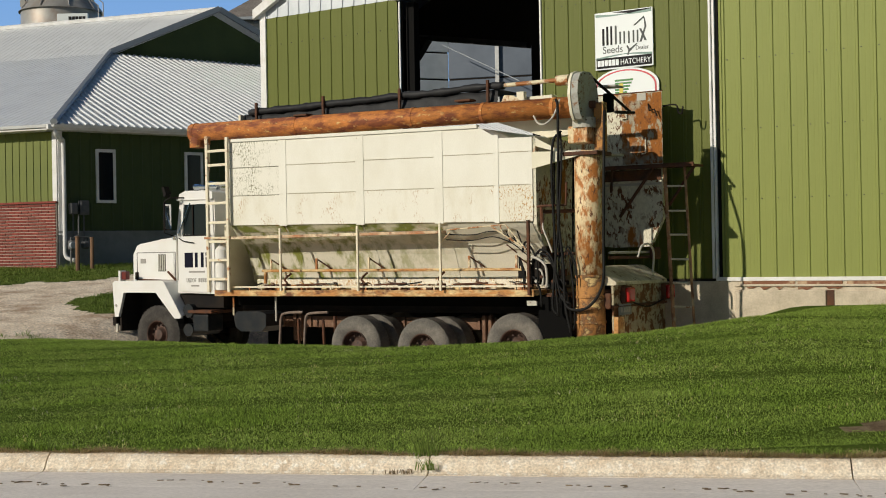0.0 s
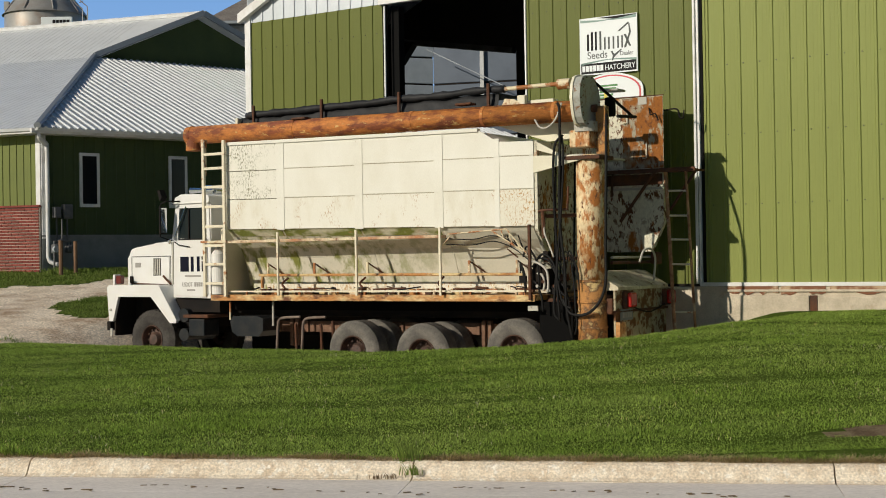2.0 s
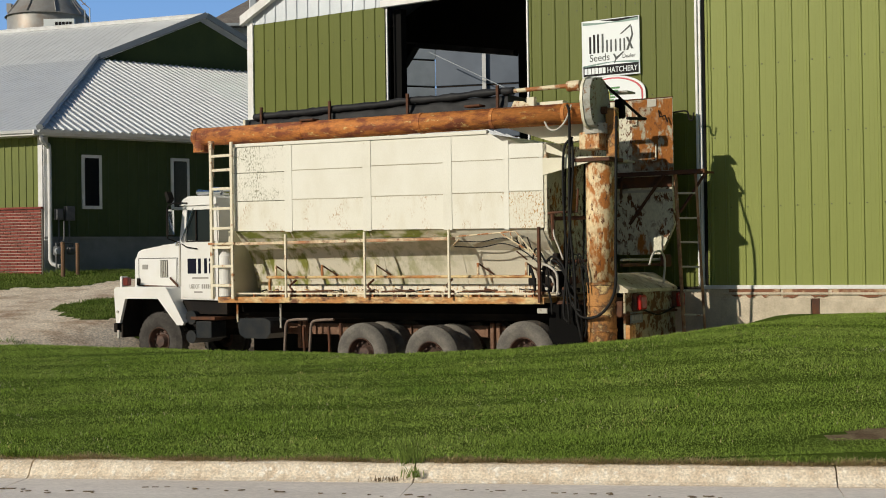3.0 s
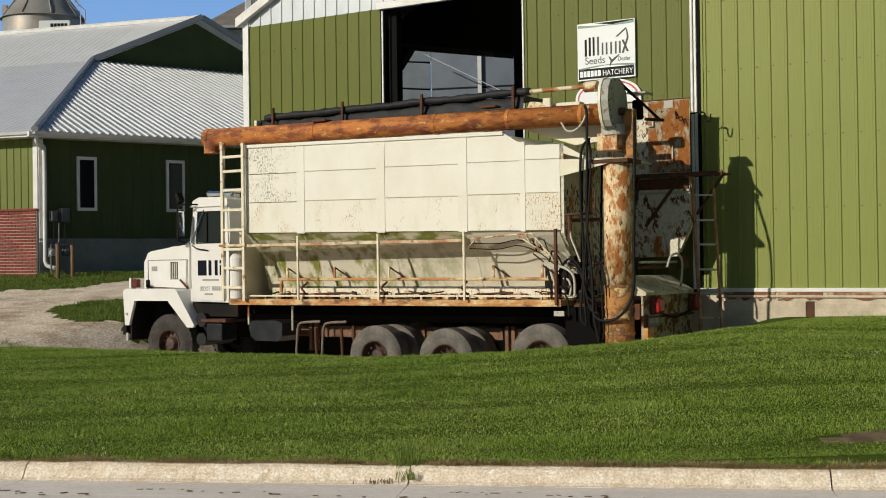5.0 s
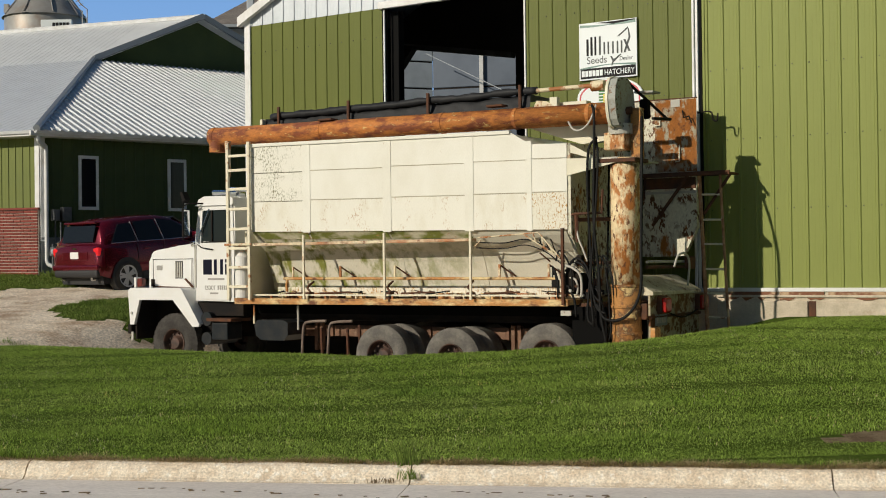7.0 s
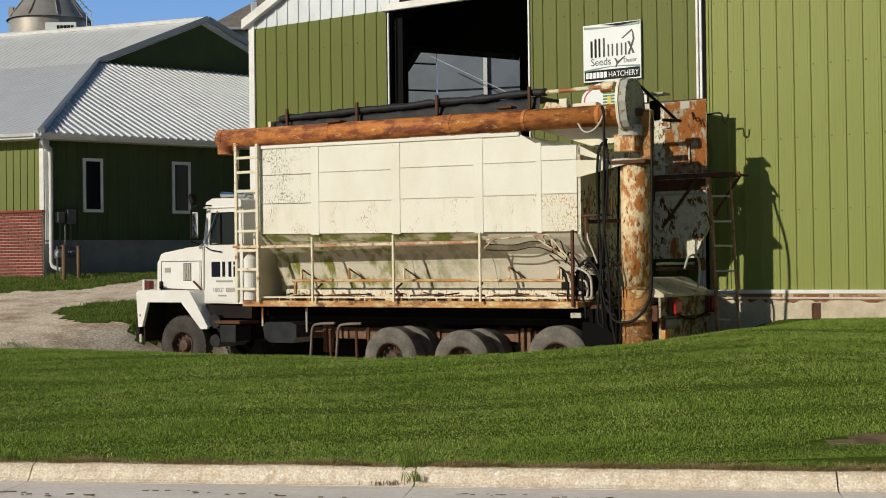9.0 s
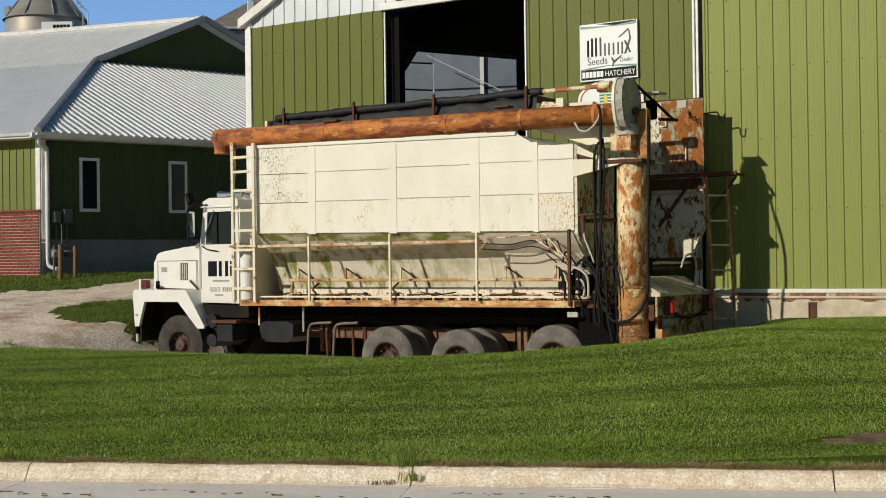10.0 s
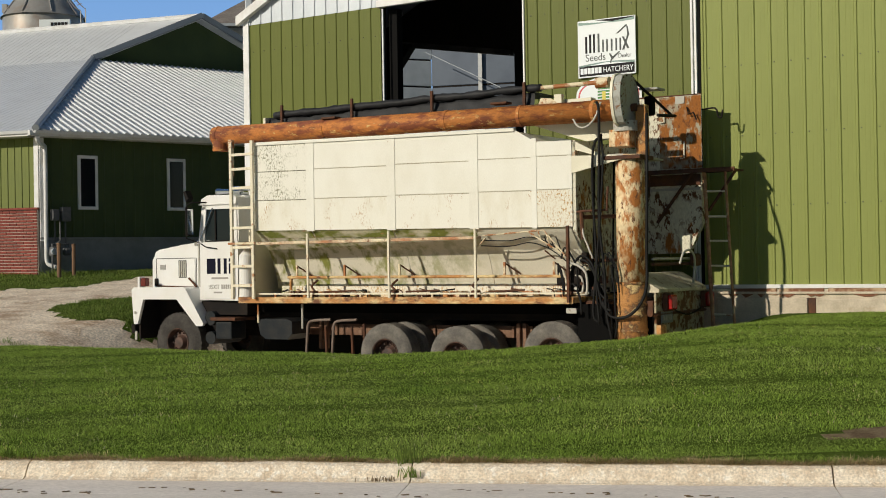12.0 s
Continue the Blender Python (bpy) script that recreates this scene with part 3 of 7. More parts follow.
def build_bricks(house):
    """Brick skirt of the side wall, laid course by course."""
    side = pose(*HOUSE_AT, 0, 0, 0, SIDE_TURN)
    back = part("brick_backing", boxed(-14.0, -0.02, -0.055, 0.028, 1.2, 3.55), "mortar", house)
    back.matrix_basis = side
    tall, long = 0.081, 0.21
    me = bpy.data.meshes.new("brick")
    bm = boxed(0, long - 0.012, -0.025, 0.0, 0, tall - 0.026)
    bm.to_mesh(me)
    bm.free()
    me.materials.append(M["brick"])
    courses = int((3.53 - 1.7) / tall)
    for j in range(courses):
        z = 3.53 - (j + 1) * tall
        for i in range(11):
            x = -0.03 - (i + 1) * long + (0.105 if j % 2 else 0.0)
            short = x + long > -0.02
            ob = new("brick", me)
            ob.parent = house
            ob.matrix_basis = side @ pose(x, -0.055 + random.uniform(-0.004, 0.002), z) @ Matrix.Diagonal((0.48 if short else 1.0, 1, 1, 1))
    part("brick_cap", boxed(-14, 0.0, -0.11, -0.0, 3.53, 3.585, bevel=0.01), "brick", house).matrix_basis = side


# ---- truck ----
M["cream_side"] = material("faded_cream_paint", (0.73, 0.725, 0.655), 0.5, second=(0.67, 0.655, 0.57), scale=1.1, grain=0.04, bump=0.05, third=(0.36, 0.22, 0.10), third_scale=16.0, third_at=(0.70, 0.74), stretch=(1, 1, 0.55))
# Grey-brown lap lines, darker than the cream panels.
M["lap_tan"] = material("tan_lap", (0.50, 0.46, 0.36), 0.7, second=(0.30, 0.25, 0.17), scale=5, grain=0.1, bump=0)
M["mildew_line"] = material("mildewed_lap", (0.10, 0.095, 0.06), 0.8, second=(0.42, 0.39, 0.29), scale=14, spread=(0.5, 0.6), grain=0.1, bump=0)
M["cream_spotted"] = material("speckled_cream_paint", (0.68, 0.66, 0.56), 0.55, second=(0.42, 0.25, 0.08), scale=40.0, spread=(0.52, 0.58), cluster=(2.4, 0.40, 0.56), grain=0.05, bump=0.08, stretch=(1, 1, 0.5))
M["cream_mildew"] = material("mildewed_cream_paint", (0.72, 0.71, 0.635), 0.6, second=(0.20, 0.20, 0.12), scale=34.0, spread=(0.50, 0.60), cluster=(1.7, 0.44, 0.60), grain=0.05, bump=0.06, stretch=(1, 1, 0.6))
M["cab_white"] = material("cab_white_paint", (0.75, 0.755, 0.745), 0.35, second=(0.71, 0.705, 0.67), scale=2.2, grain=0.02, bump=0.02, coat=0.2)
M["hopper"] = material("hopper_paint", (0.60, 0.575, 0.475), 0.6, second=(0.19, 0.205, 0.04), scale=5.0, spread=(0.46, 0.60), detail=10.0, cluster=(1.1, 0.20, 0.40), fade=(0, 1.8, 5.2), grain=0.08, bump=0.1, third=(0.40, 0.29, 0.16), third_scale=2.4, third_at=(0.64, 0.78), stretch=(1, 1, 0.5))
M["hopper_moss"] = material("mossy_hopper_paint", (0.52, 0.50, 0.38), 0.75, second=(0.15, 0.175, 0.03), scale=5.0, spread=(0.42, 0.56), detail=10.0, grain=0.2, grain_scale=40, bump=0.2, third=(0.36, 0.19, 0.07), third_scale=9.0, third_at=(0.60, 0.70), stretch=(0.5, 1, 1))
M["auger_rust"] = material("rusted_tube", (0.47, 0.17, 0.036), 0.75, second=(0.20, 0.055, 0.02), scale=7.0, spread=(0.46, 0.60), detail=12.0, grain=0.25, grain_scale=30, bump=0.3, third=(0.58, 0.40, 0.15), third_scale=13.0, third_at=(0.60, 0.66), stretch=(0.4, 1, 1))
M["tube_rust"] = material("rust_streaked_tube", (0.70, 0.57, 0.35), 0.7, second=(0.40, 0.145, 0.03), scale=9.0, spread=(0.44, 0.52), detail=14.0, cluster=(2.6, 0.38, 0.50), grain=0.2, grain_scale=30, bump=0.2, third=(0.15, 0.06, 0.025), third_scale=20.0, third_at=(0.58, 0.62), stretch=(1, 1, 0.45))
M["tube_foot"] = material("heavily_rusted_tube_foot", (0.42, 0.20, 0.06), 0.85, second=(0.11, 0.055, 0.03), scale=5.0, spread=(0.46, 0.56), grain=0.2, bump=0.3, third=(0.62, 0.45, 0.20), third_scale=5.0, third_at=(0.55, 0.62))
M["bin_rust"] = material("rust_blistered_grey_paint", (0.62, 0.60, 0.48), 0.7, gloss=0.3, second=(0.12, 0.05, 0.02), scale=17.0, spread=(0.52, 0.56), detail=4.0, cluster=(2.2, 0.40, 0.54), grain=0.15, grain_scale=40, bump=0.25, third=(0.33, 0.125, 0.025), third_scale=2.6, third_at=(0.56, 0.62), stretch=(1, 1, 0.55))
M["bin_orange"] = material("orange_rust_over_old_paint", (0.33, 0.315, 0.24), 0.8, gloss=0.2, second=(0.27, 0.10, 0.022), scale=9.0, spread=(0.40, 0.47), detail=14.0, cluster=(2.1, 0.34, 0.44), grain=0.25, grain_scale=40, bump=0.3, third=(0.13, 0.05, 0.02), third_scale=20.0, third_at=(0.57, 0.61), stretch=(1, 1, 0.6))
M["grey_rust"] = material("grey_paint_with_rust", (0.42, 0.41, 0.36), 0.65, second=(0.17, 0.08, 0.04), scale=7.0, spread=(0.60, 0.68), grain=0.08, bump=0.12)
M["case_grey"] = material("chalky_grey_case", (0.34, 0.35, 0.32), 0.6, gloss=0.3, second=(0.20, 0.10, 0.05), scale=16.0, spread=(0.54, 0.60), cluster=(3.0, 0.45, 0.58), grain=0.08, bump=0.12, third=(0.25, 0.21, 0.15), third_scale=5.0, third_at=(0.55, 0.7))
M["deck_rust"] = material("rusted_deck_edge", (0.46, 0.22, 0.07), 0.8, second=(0.62, 0.48, 0.25), scale=5.0, spread=(0.45, 0.6), grain=0.25, grain_scale=35, bump=0.25, third=(0.16, 0.065, 0.03), third_scale=7.0, third_at=(0.52, 0.62), stretch=(0.4, 1, 1))
M["rail_rust"] = material("rail_paint_and_rust", (0.66, 0.58, 0.40), 0.6, second=(0.33, 0.12, 0.03), scale=4.0, spread=(0.46, 0.54), grain=0.1, bump=0.15)
M["rail_pale"] = material("pale_rail_paint", (0.70, 0.65, 0.50), 0.6, second=(0.36, 0.17, 0.07), scale=6.0, spread=(0.58, 0.66), grain=0.1, bump=0.12)
M["ladder_rust"] = material("brown_ladder_rust", (0.46, 0.25, 0.13), 0.75, second=(0.17, 0.07, 0.035), scale=5.0, grain=0.15, bump=0.2, third=(0.52, 0.40, 0.27), third_scale=7.0, third_at=(0.56, 0.66))
M["tank_blue"] = material("dark_painted_tank", (0.012, 0.016, 0.020), 0.35, gloss=0.3, second=(0.028, 0.028, 0.028), scale=5, grain=0.2, bump=0.1)
M["cream_streaked"] = material("rust_streaked_cream_paint", (0.72, 0.71, 0.63), 0.5, second=(0.38, 0.22, 0.08), scale=38.0, spread=(0.53, 0.58), cluster=(2.4, 0.53, 0.64), grain=0.04, bump=0.05, stretch=(1, 1, 0.45), third=(0.63, 0.60, 0.49), third_scale=2.0, third_at=(0.5, 0.7))
M["brown_frame"] = material("brown_rusted_frame", (0.19, 0.105, 0.065), 0.85, second=(0.10, 0.05, 0.03), scale=4.0, grain=0.2, bump=0.3, third=(0.26, 0.17, 0.115), third_scale=6.0)
M["rubber_front"] = material("black_tread_rubber", (0.045, 0.042, 0.039), 0.85, gloss=0.15, second=(0.075, 0.07, 0.064), scale=4, grain=0.2, bump=0.3)
M["dark_rust"] = material("dark_rust", (0.12, 0.052, 0.028), 0.85, gloss=0.2, second=(0.07, 0.04, 0.03), scale=6.0, grain=0.2, bump=0.3)
# Grimy black, taken darker to carry the shade under the truck.
M["frame_black"] = material("grimy_black_frame_shaded", (0.013, 0.012, 0.012), 0.8, gloss=0.12, second=(0.024, 0.018, 0.014), scale=3.0, grain=0.2, bump=0.2)
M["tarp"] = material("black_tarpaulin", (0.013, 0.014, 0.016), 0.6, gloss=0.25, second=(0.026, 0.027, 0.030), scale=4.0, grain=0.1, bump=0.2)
# Black rubber; also painted shade on the beam under the deck.
M["flap_and_shade_black"] = material("black_rubber_and_shade", (0.006, 0.006, 0.006), 0.9, gloss=0.05, grain=0.1, bump=0.05)
M["tail_rust"] = material("rusted_tail_plate", (0.36, 0.32, 0.22), 0.8, gloss=0.2, second=(0.14, 0.065, 0.03), scale=7.0, spread=(0.48, 0.54), detail=10.0, grain=0.2, grain_scale=40, bump=0.2, third=(0.22, 0.10, 0.04), third_scale=5.0, third_at=(0.55, 0.66))
M["cowl_grime"] = material("grimy_cowl_paint", (0.62, 0.58, 0.45), 0.75, gloss=0.3, second=(0.42, 0.36, 0.25), scale=4.0, grain=0.15, bump=0.15, third=(0.16, 0.10, 0.06), third_scale=7.0, third_at=(0.58, 0.66))
M["hoop"] = material("dull_brown_steel", (0.20, 0.155, 0.125), 0.7, second=(0.12, 0.08, 0.06), scale=6, grain=0.15, bump=0.1)
M["grab_rust"] = material("rust_patched_rail", (0.68, 0.60, 0.42), 0.65, second=(0.38, 0.15, 0.055), scale=1.2, spread=(0.42, 0.62), grain=0.2, grain_scale=30, bump=0.2, third=(0.20, 0.08, 0.035), third_scale=9.0, third_at=(0.55, 0.68))
M["hose"] = material("black_hose", (0.011, 0.011, 0.011), 0.6, gloss=0.15, grain=0.05, bump=0)
M["white_hose"] = material("white_hose", (0.45, 0.43, 0.38), 0.5, grain=0.05, bump=0)
M["chrome"] = material("chrome", (0.75, 0.76, 0.78), 0.12, 1.0, grain=0, bump=0)
M["red_lens"] = material("red_lens", (0.35, 0.012, 0.010), 0.25, grain=0, bump=0)
M["amber_lens"] = material("dark_red_marker_lens", (0.13, 0.018, 0.012), 0.3, grain=0, bump=0)
M["letter"] = material("dark_blue_lettering", (0.010, 0.011, 0.022), 0.9, gloss=0.1, grain=0, bump=0)
M["grey_letter"] = material("grey_lettering", (0.30, 0.29, 0.27), 0.6, grain=0, bump=0)
M["rim"] = material("rusty_rim", (0.10, 0.052, 0.036), 0.7, second=(0.035, 0.025, 0.02), scale=6, grain=0.15, bump=0.2)
M["cab_glass"] = material("cab_glass", (0.012, 0.019, 0.022), 0.06, gloss=0.3, grain=0, bump=0)

TILT = Matrix(((1, 0, 0, 0), (0, 1, 0, 0), (0.016, 0, 1, -0.0136), (0, 0, 0, 1)))


def wheel(truck, u, v, inward, dual, r=0.525, z=None, chunky=False):
    """A wheel on its hub: tyre with shoulders and worn tread, dished rim, hub and studs. Its axis is the local y."""
    hub = new("wheel")
    hub.parent = truck
    hub.matrix_basis = pose(u, v, r if z is None else z)
    s = -1 if inward < 0 else 1
    wide = 0.29 if chunky else 0.36
    for k in range(2 if dual else 1):
        o = s * k * 0.55
        w = s * wide
        bm = lathe(bmesh.new(), [(0.262, o + 0.02 * s), (0.29, o + 0.004 * s), (0.34, o - 0.010 * s), (0.40, o - 0.014 * s), (0.45, o - 0.004 * s), (0.49, o + 0.018 * s), (r - 0.008, o + 0.045 * s), (r, o + 0.07 * s), (r, o + w - 0.07 * s), (0.50, o + w - 0.02 * s), (0.44, o + w), (0.28, o + w)], 56)
        n = 34 if chunky else 64
        for i in range(n):
            a = i * math.tau / n
            for side in ((0.05, 0.16) if chunky else (0.055, 0.15, 0.245)):
                m = Matrix.Rotation(a + (0.5 * math.tau / n if side > 0.1 else 0), 4, "Y") @ pose(r - (0.006 if chunky else 0.009), o + s * (side + 0.04), 0)
                size = 0.033 if chunky else 0.014
                box(bm, -0.012, 0.014 if chunky else 0.011, -0.045, 0.045, -size, size, at=m)
        part("tyre", bm, "rubber_front" if chunky else "rubber", hub)
        bm = lathe(bmesh.new(), [(0.272, o + 0.012 * s), (0.268, o + 0.0 * s), (0.255, o + 0.006 * s), (0.245, o + 0.03 * s), (0.235, o + 0.15 * s), (0.14, o + (0.12 if chunky else 0.17) * s), (0.10, o + (0.04 if chunky else 0.10) * s), (0.001, o + (0.03 if chunky else 0.09) * s)], 36)
        for i in range(10):
            a = i * math.tau / 10
            rod(bm, (0.18 * math.cos(a), o + 0.13 * s, 0.18 * math.sin(a)), (0.18 * math.cos(a), o + 0.085 * s, 0.18 * math.sin(a)), 0.016, 6)
        part("rim", bm, "rim", hub)
    return hub


def hose(truck, points, r=0.018, mat="hose"):
    return part("hose" if mat == "hose" else "pipe", pipe(bmesh.new(), arc(points, 6), r, 7), mat, truck, smooth=True)


def build_truck():
    truck = empty("bulk_feed_truck", pose(*TRUCK_AT, 0, 0, 0, TRUCK_YAW), "old white bulk feed truck with rusty unloading augers", "truck")

    def P(name, bm, mat, label="", tilt=False, smooth=False):
        if tilt:
            bmesh.ops.transform(bm, matrix=TILT, verts=bm.verts)
        return part(name, bm, mat, truck, label, smooth)

    # feed box
    body = [(0.87, 2.51), (7.18, 2.51), (7.18, 4.03), (1.88, 4.03), (1.5, 3.85), (0.87, 3.83)]
    P("feed_box", prism(bmesh.new(), body, "y", -0.02, -2.43), "cream_side", tilt=True)
    columns = (7.2, 5.93, 4.23, 2.62, 1.51, 0.85)
    for i, (b, a) in enumerate(zip(columns, columns[1:])):
        lap = (a + b) / 2 - 0.97
        rows = (2.5, 3.086 - 0.009 * lap, 3.612 - 0.0117 * lap, 4.05)
        for j, (z0, z1) in enumerate(zip(rows, rows[1:])):
            mat = "cream_side"
            if j == 0:
                mat = "cream_streaked"
            if i == 4 and j == 0:
                mat = "cream_spotted"
            if i == 0 and j > 0:
                mat = "cream_mildew"
            top = z1 if not (i == 4 and j == 2) else 3.84
            if i == 3 and j == 2:
                bm = prism(bmesh.new(), [(a + 0.004, z0 + 0.008), (b - 0.004, z0 + 0.008), (b - 0.004, z1), (1.85, z1), (a + 0.004, 3.86)], "y", -0.02, 0.0)
            else:
                bm = boxed(a + 0.004, b - 0.004, -0.02, 0.0, z0 + (0.008 if j else 0), top, bevel=0.003)
            P("side_panel", bm, mat, tilt=True)
            if j:
                P("lap_joint", boxed(a + 0.08, b - 0.08, -0.01, 0.006, z0 - 0.003, z0 + 0.006), "mildew_line" if i == 0 else "lap_tan", tilt=True)
    for u in (5.93, 4.23, 2.62):
        P("stiffener", boxed(u - 0.085, u + 0.085, -0.005, 0.009, 2.48, 4.04, bevel=0.004), "cream_side", tilt=True)
    P("stiffener", boxed(1.47, 1.56, -0.005, 0.008, 2.48, 3.90, bevel=0.003), "cream_side", tilt=True)
    P("top_rail", boxed(1.85, 7.22, -0.06, 0.03, 4.02, 4.08, bevel=0.008), "cream_side", tilt=True)
    P("end_plate", prism(bmesh.new(), [(-0.02, 2.45), (-0.02, 3.84), (-2.42, 3.84), (-2.42, 2.45), (-1.9, 1.62), (-0.62, 1.62)], "x", 0.80, 0.86), "bin_rust", "grey painted end plate with rust patches")
    # gusset wings carrying the unloading tube
    P("gusset", prism(bmesh.new(), [(0.86, 3.60), (0.10, 3.57), (0.02, 3.50), (0.86, 3.33)], "y", -0.03, 0.0), "cream")
    P("gusset", prism(bmesh.new(), [(0.84, 3.84), (0.84, 3.70), (0.45, 3.585), (0.38, 3.60)], "y", -0.05, -0.02), "cream")
    P("rear_shelf", boxed(0.0, 0.84, -1.6, -0.03, 3.56, 3.59, bevel=0.004), "grey_rust")
    P("top_chute", prism(bmesh.new(), [(0.86, 3.86), (1.95, 4.22), (1.95, 4.32), (0.30, 4.32), (0.30, 3.90)], "y", -0.55, -0.75), "cream")
    P("chute_beam", boxed(0.55, 1.35, -0.62, -0.56, 4.42, 4.50, bevel=0.01), "dark_rust")
    P("chute_panel", boxed(0.8, 1.4, -0.8, -0.62, 4.30, 4.56, bevel=0.01), "cream")
    P("chute_bracket", prism(bmesh.new(), [(1.75, 4.35), (1.2, 4.42), (1.45, 4.58), (1.62, 4.60)], "y", -0.52, -0.48), "rail_rust")
    P("chute_bracket", boxed(1.26, 1.40, -0.60, -0.5, 4.4, 4.64, bevel=0.01), "cream")

    # hopper under the box, in three lengths; moss on the front ones
    for a, b, mat in ((5.93, 7.2, "hopper"), (4.23, 5.93, "hopper"), (2.62, 4.23, "hopper"), (0.9, 2.62, "hopper")):
        prof = [(-0.03, 2.52), (-0.10, 2.42), (-0.22, 2.29), (-0.40, 2.15), (-0.50, 1.97), (-0.57, 1.78), (-0.63, 1.60), (-0.66, 1.45), (-1.8, 1.45), (-2.42, 2.52)]
        P("hopper_section", prism(bmesh.new(), prof, "x", a + 0.004, b - 0.004), mat, tilt=True)
    for u in (6.5, 5.45, 4.3, 2.25, 1.35):
        P("bracket", prism(bmesh.new(), [(u, 1.76), (u + 0.035, 1.76), (u + 0.035, 1.97), (u, 1.97)], "y", -0.36, -0.33), "rail_rust")
        P("bracket", rod(bmesh.new(), (u + 0.02, -0.38, 1.95), (u - 0.17, -0.55, 1.77), 0.013, 6), "dark_rust")
    P("trough", boxed(0.95, 7.10, -1.55, -0.62, 1.42, 1.60, bevel=0.015), "hopper")
    P("trough_lip", boxed(0.95, 6.75, -0.62, -0.59, 1.46, 1.60, bevel=0.004), "cream_spotted")
    for a, b in ((2.64, 4.21), (4.25, 5.91), (5.95, 7.18)):
        P("moss_strip", prism(bmesh.new(), [(-0.022, 2.505), (-0.135, 2.37), (-0.145, 2.385), (-0.03, 2.52)], "x", a, b), "hopper_moss", "moss-covered upper hopper edge", tilt=True)
    for u in (1.2, 1.75, 2.4, 3.1, 3.75, 4.5, 5.1, 5.7, 6.3):
        P("slide_gate", boxed(u, u + 0.22, -0.58, -0.35, 1.40, 1.50, bevel=0.01), random.choice(("deck_rust", "rail_rust", "dark_rust")))
    rng = random.Random(12)
    for k in range(46):
        u, v, z = rng.uniform(1.0, 6.9), rng.uniform(-0.5, -0.12), 1.405
        mat = rng.choice(("dark_rust", "deck_rust", "rail_pale", "frame_black", "dark_rust"))
        if k % 3 == 0:
            P("valve_rod", rod(bmesh.new(), (u, v, z + rng.uniform(0.05, 0.14)), (u - rng.uniform(0.15, 0.5), v + rng.uniform(-0.1, 0.1), z + rng.uniform(0.03, 0.14)), rng.uniform(0.008, 0.016), 6), mat)
        elif k % 3 == 1:
            P("valve_block", boxed(u, u + rng.uniform(0.05, 0.14), v, v + 0.08, z, z + rng.uniform(0.04, 0.11), bevel=0.01), mat)
        else:
            P("valve_pipe", pipe(bmesh.new(), arc([(u, v, z), (u + 0.02, v, z + 0.10), (u + rng.uniform(0.05, 0.15), v - 0.1, z + 0.12), (u + 0.22, v - 0.16, z + 0.13)], 3), 0.010, 6), mat)
    P("bulkhead", boxed(7.42, 7.46, -2.2, -0.15, 1.4, 2.62), "cream")

    # rails, posts and pipes along the side
    P("grab_rail", boxed(2.55, 7.55, -0.10, 0.085, 2.345, 2.395, bevel=0.008), "grab_rust", "cream rail with rust patches")
    for u in (5.93, 4.23, 2.55):
        P("rail_post", boxed(u - 0.02, u + 0.02, 0.085, 0.12, 1.40, 2.52, bevel=0.006), "rail_pale")
    P("rail_post", boxed(0.90, 0.945, 0.02, 0.07, 1.33, 2.52, bevel=0.006), "dark_rust")
    P("delivery_pipe", pipe(bmesh.new(), arc([(6.62, -0.3, 1.42), (6.62, -0.3, 1.70), (6.55, -0.3, 1.755), (6.2, -0.3, 1.755), (1.2, -0.3, 1.735)], 5), 0.026, 8), "deck_rust")
    P("low_rail", boxed(0.95, 7.15, -0.03, 0.0, 1.455, 1.485, bevel=0.005), "rail_pale")
    for u in (1.05, 2.05, 2.75, 3.45, 4.15, 4.9, 5.55, 5.95, 6.75):
        P("low_rail_post", boxed(u - 0.015, u + 0.015, -0.03, 0.0, 1.40, 1.46), "rail_rust")
    for u in (2.68, 4.28, 5.98):
        P("linkage", pipe(bmesh.new(), arc([(u, -0.12, 1.40), (u - 0.02, -0.12, 1.52), (u + 0.10, -0.2, 1.60), (u + 0.12, -0.4, 1.70)], 4), 0.02, 6), "dark_rust")
        P("linkage_block", boxed(u - 0.05, u + 0.06, -0.2, -0.05, 1.40, 1.52, bevel=0.015), "dark_rust")
        P("linkage_lever", rod(bmesh.new(), (u - 0.25, -0.1, 1.50), (u - 0.9, -0.12, 1.52), 0.016, 6), "dark_rust")
    for dz in (0.0, 0.09):
        hose(truck, [(2.5, 0.0, 2.33 - dz), (2.0, -0.02, 2.31 - dz), (1.6, 0.0, 2.36 - dz), (1.25, 0.0, 2.25 - dz), (0.95, 0.02, 2.05 - dz)], 0.009)
    for u in (1.35, 1.25, 1.15):
        P("lattice", rod(bmesh.new(), (u, 0.0, 2.36), (u - 0.08, 0.0, 2.16), 0.01, 5), "frame_black")

    # deck, frame and running gear
    P("deck", boxed(0.86, 7.58, -2.45, 0.0, 1.32, 1.405, bevel=0.012), "deck_rust", "rust-stained steel deck")
    P("deck_edge", boxed(0.86, 7.58, 0.0, 0.02, 1.305, 1.41, bevel=0.006), "deck_rust")
    # beam, rails and sub frame near black: the deck's shade is in the colour
    P("deck_beam", boxed(0.9, 7.5, -0.62, -0.54, 1.12, 1.30), "flap_and_shade_black")
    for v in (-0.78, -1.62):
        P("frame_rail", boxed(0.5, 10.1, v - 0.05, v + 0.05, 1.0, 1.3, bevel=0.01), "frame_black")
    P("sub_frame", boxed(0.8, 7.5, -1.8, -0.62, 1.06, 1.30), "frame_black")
    P("spring_beam", boxed(1.0, 6.9, -1.06, -1.0, 0.70, 0.90, bevel=0.01), "brown_frame", "rusty brown suspension beam")
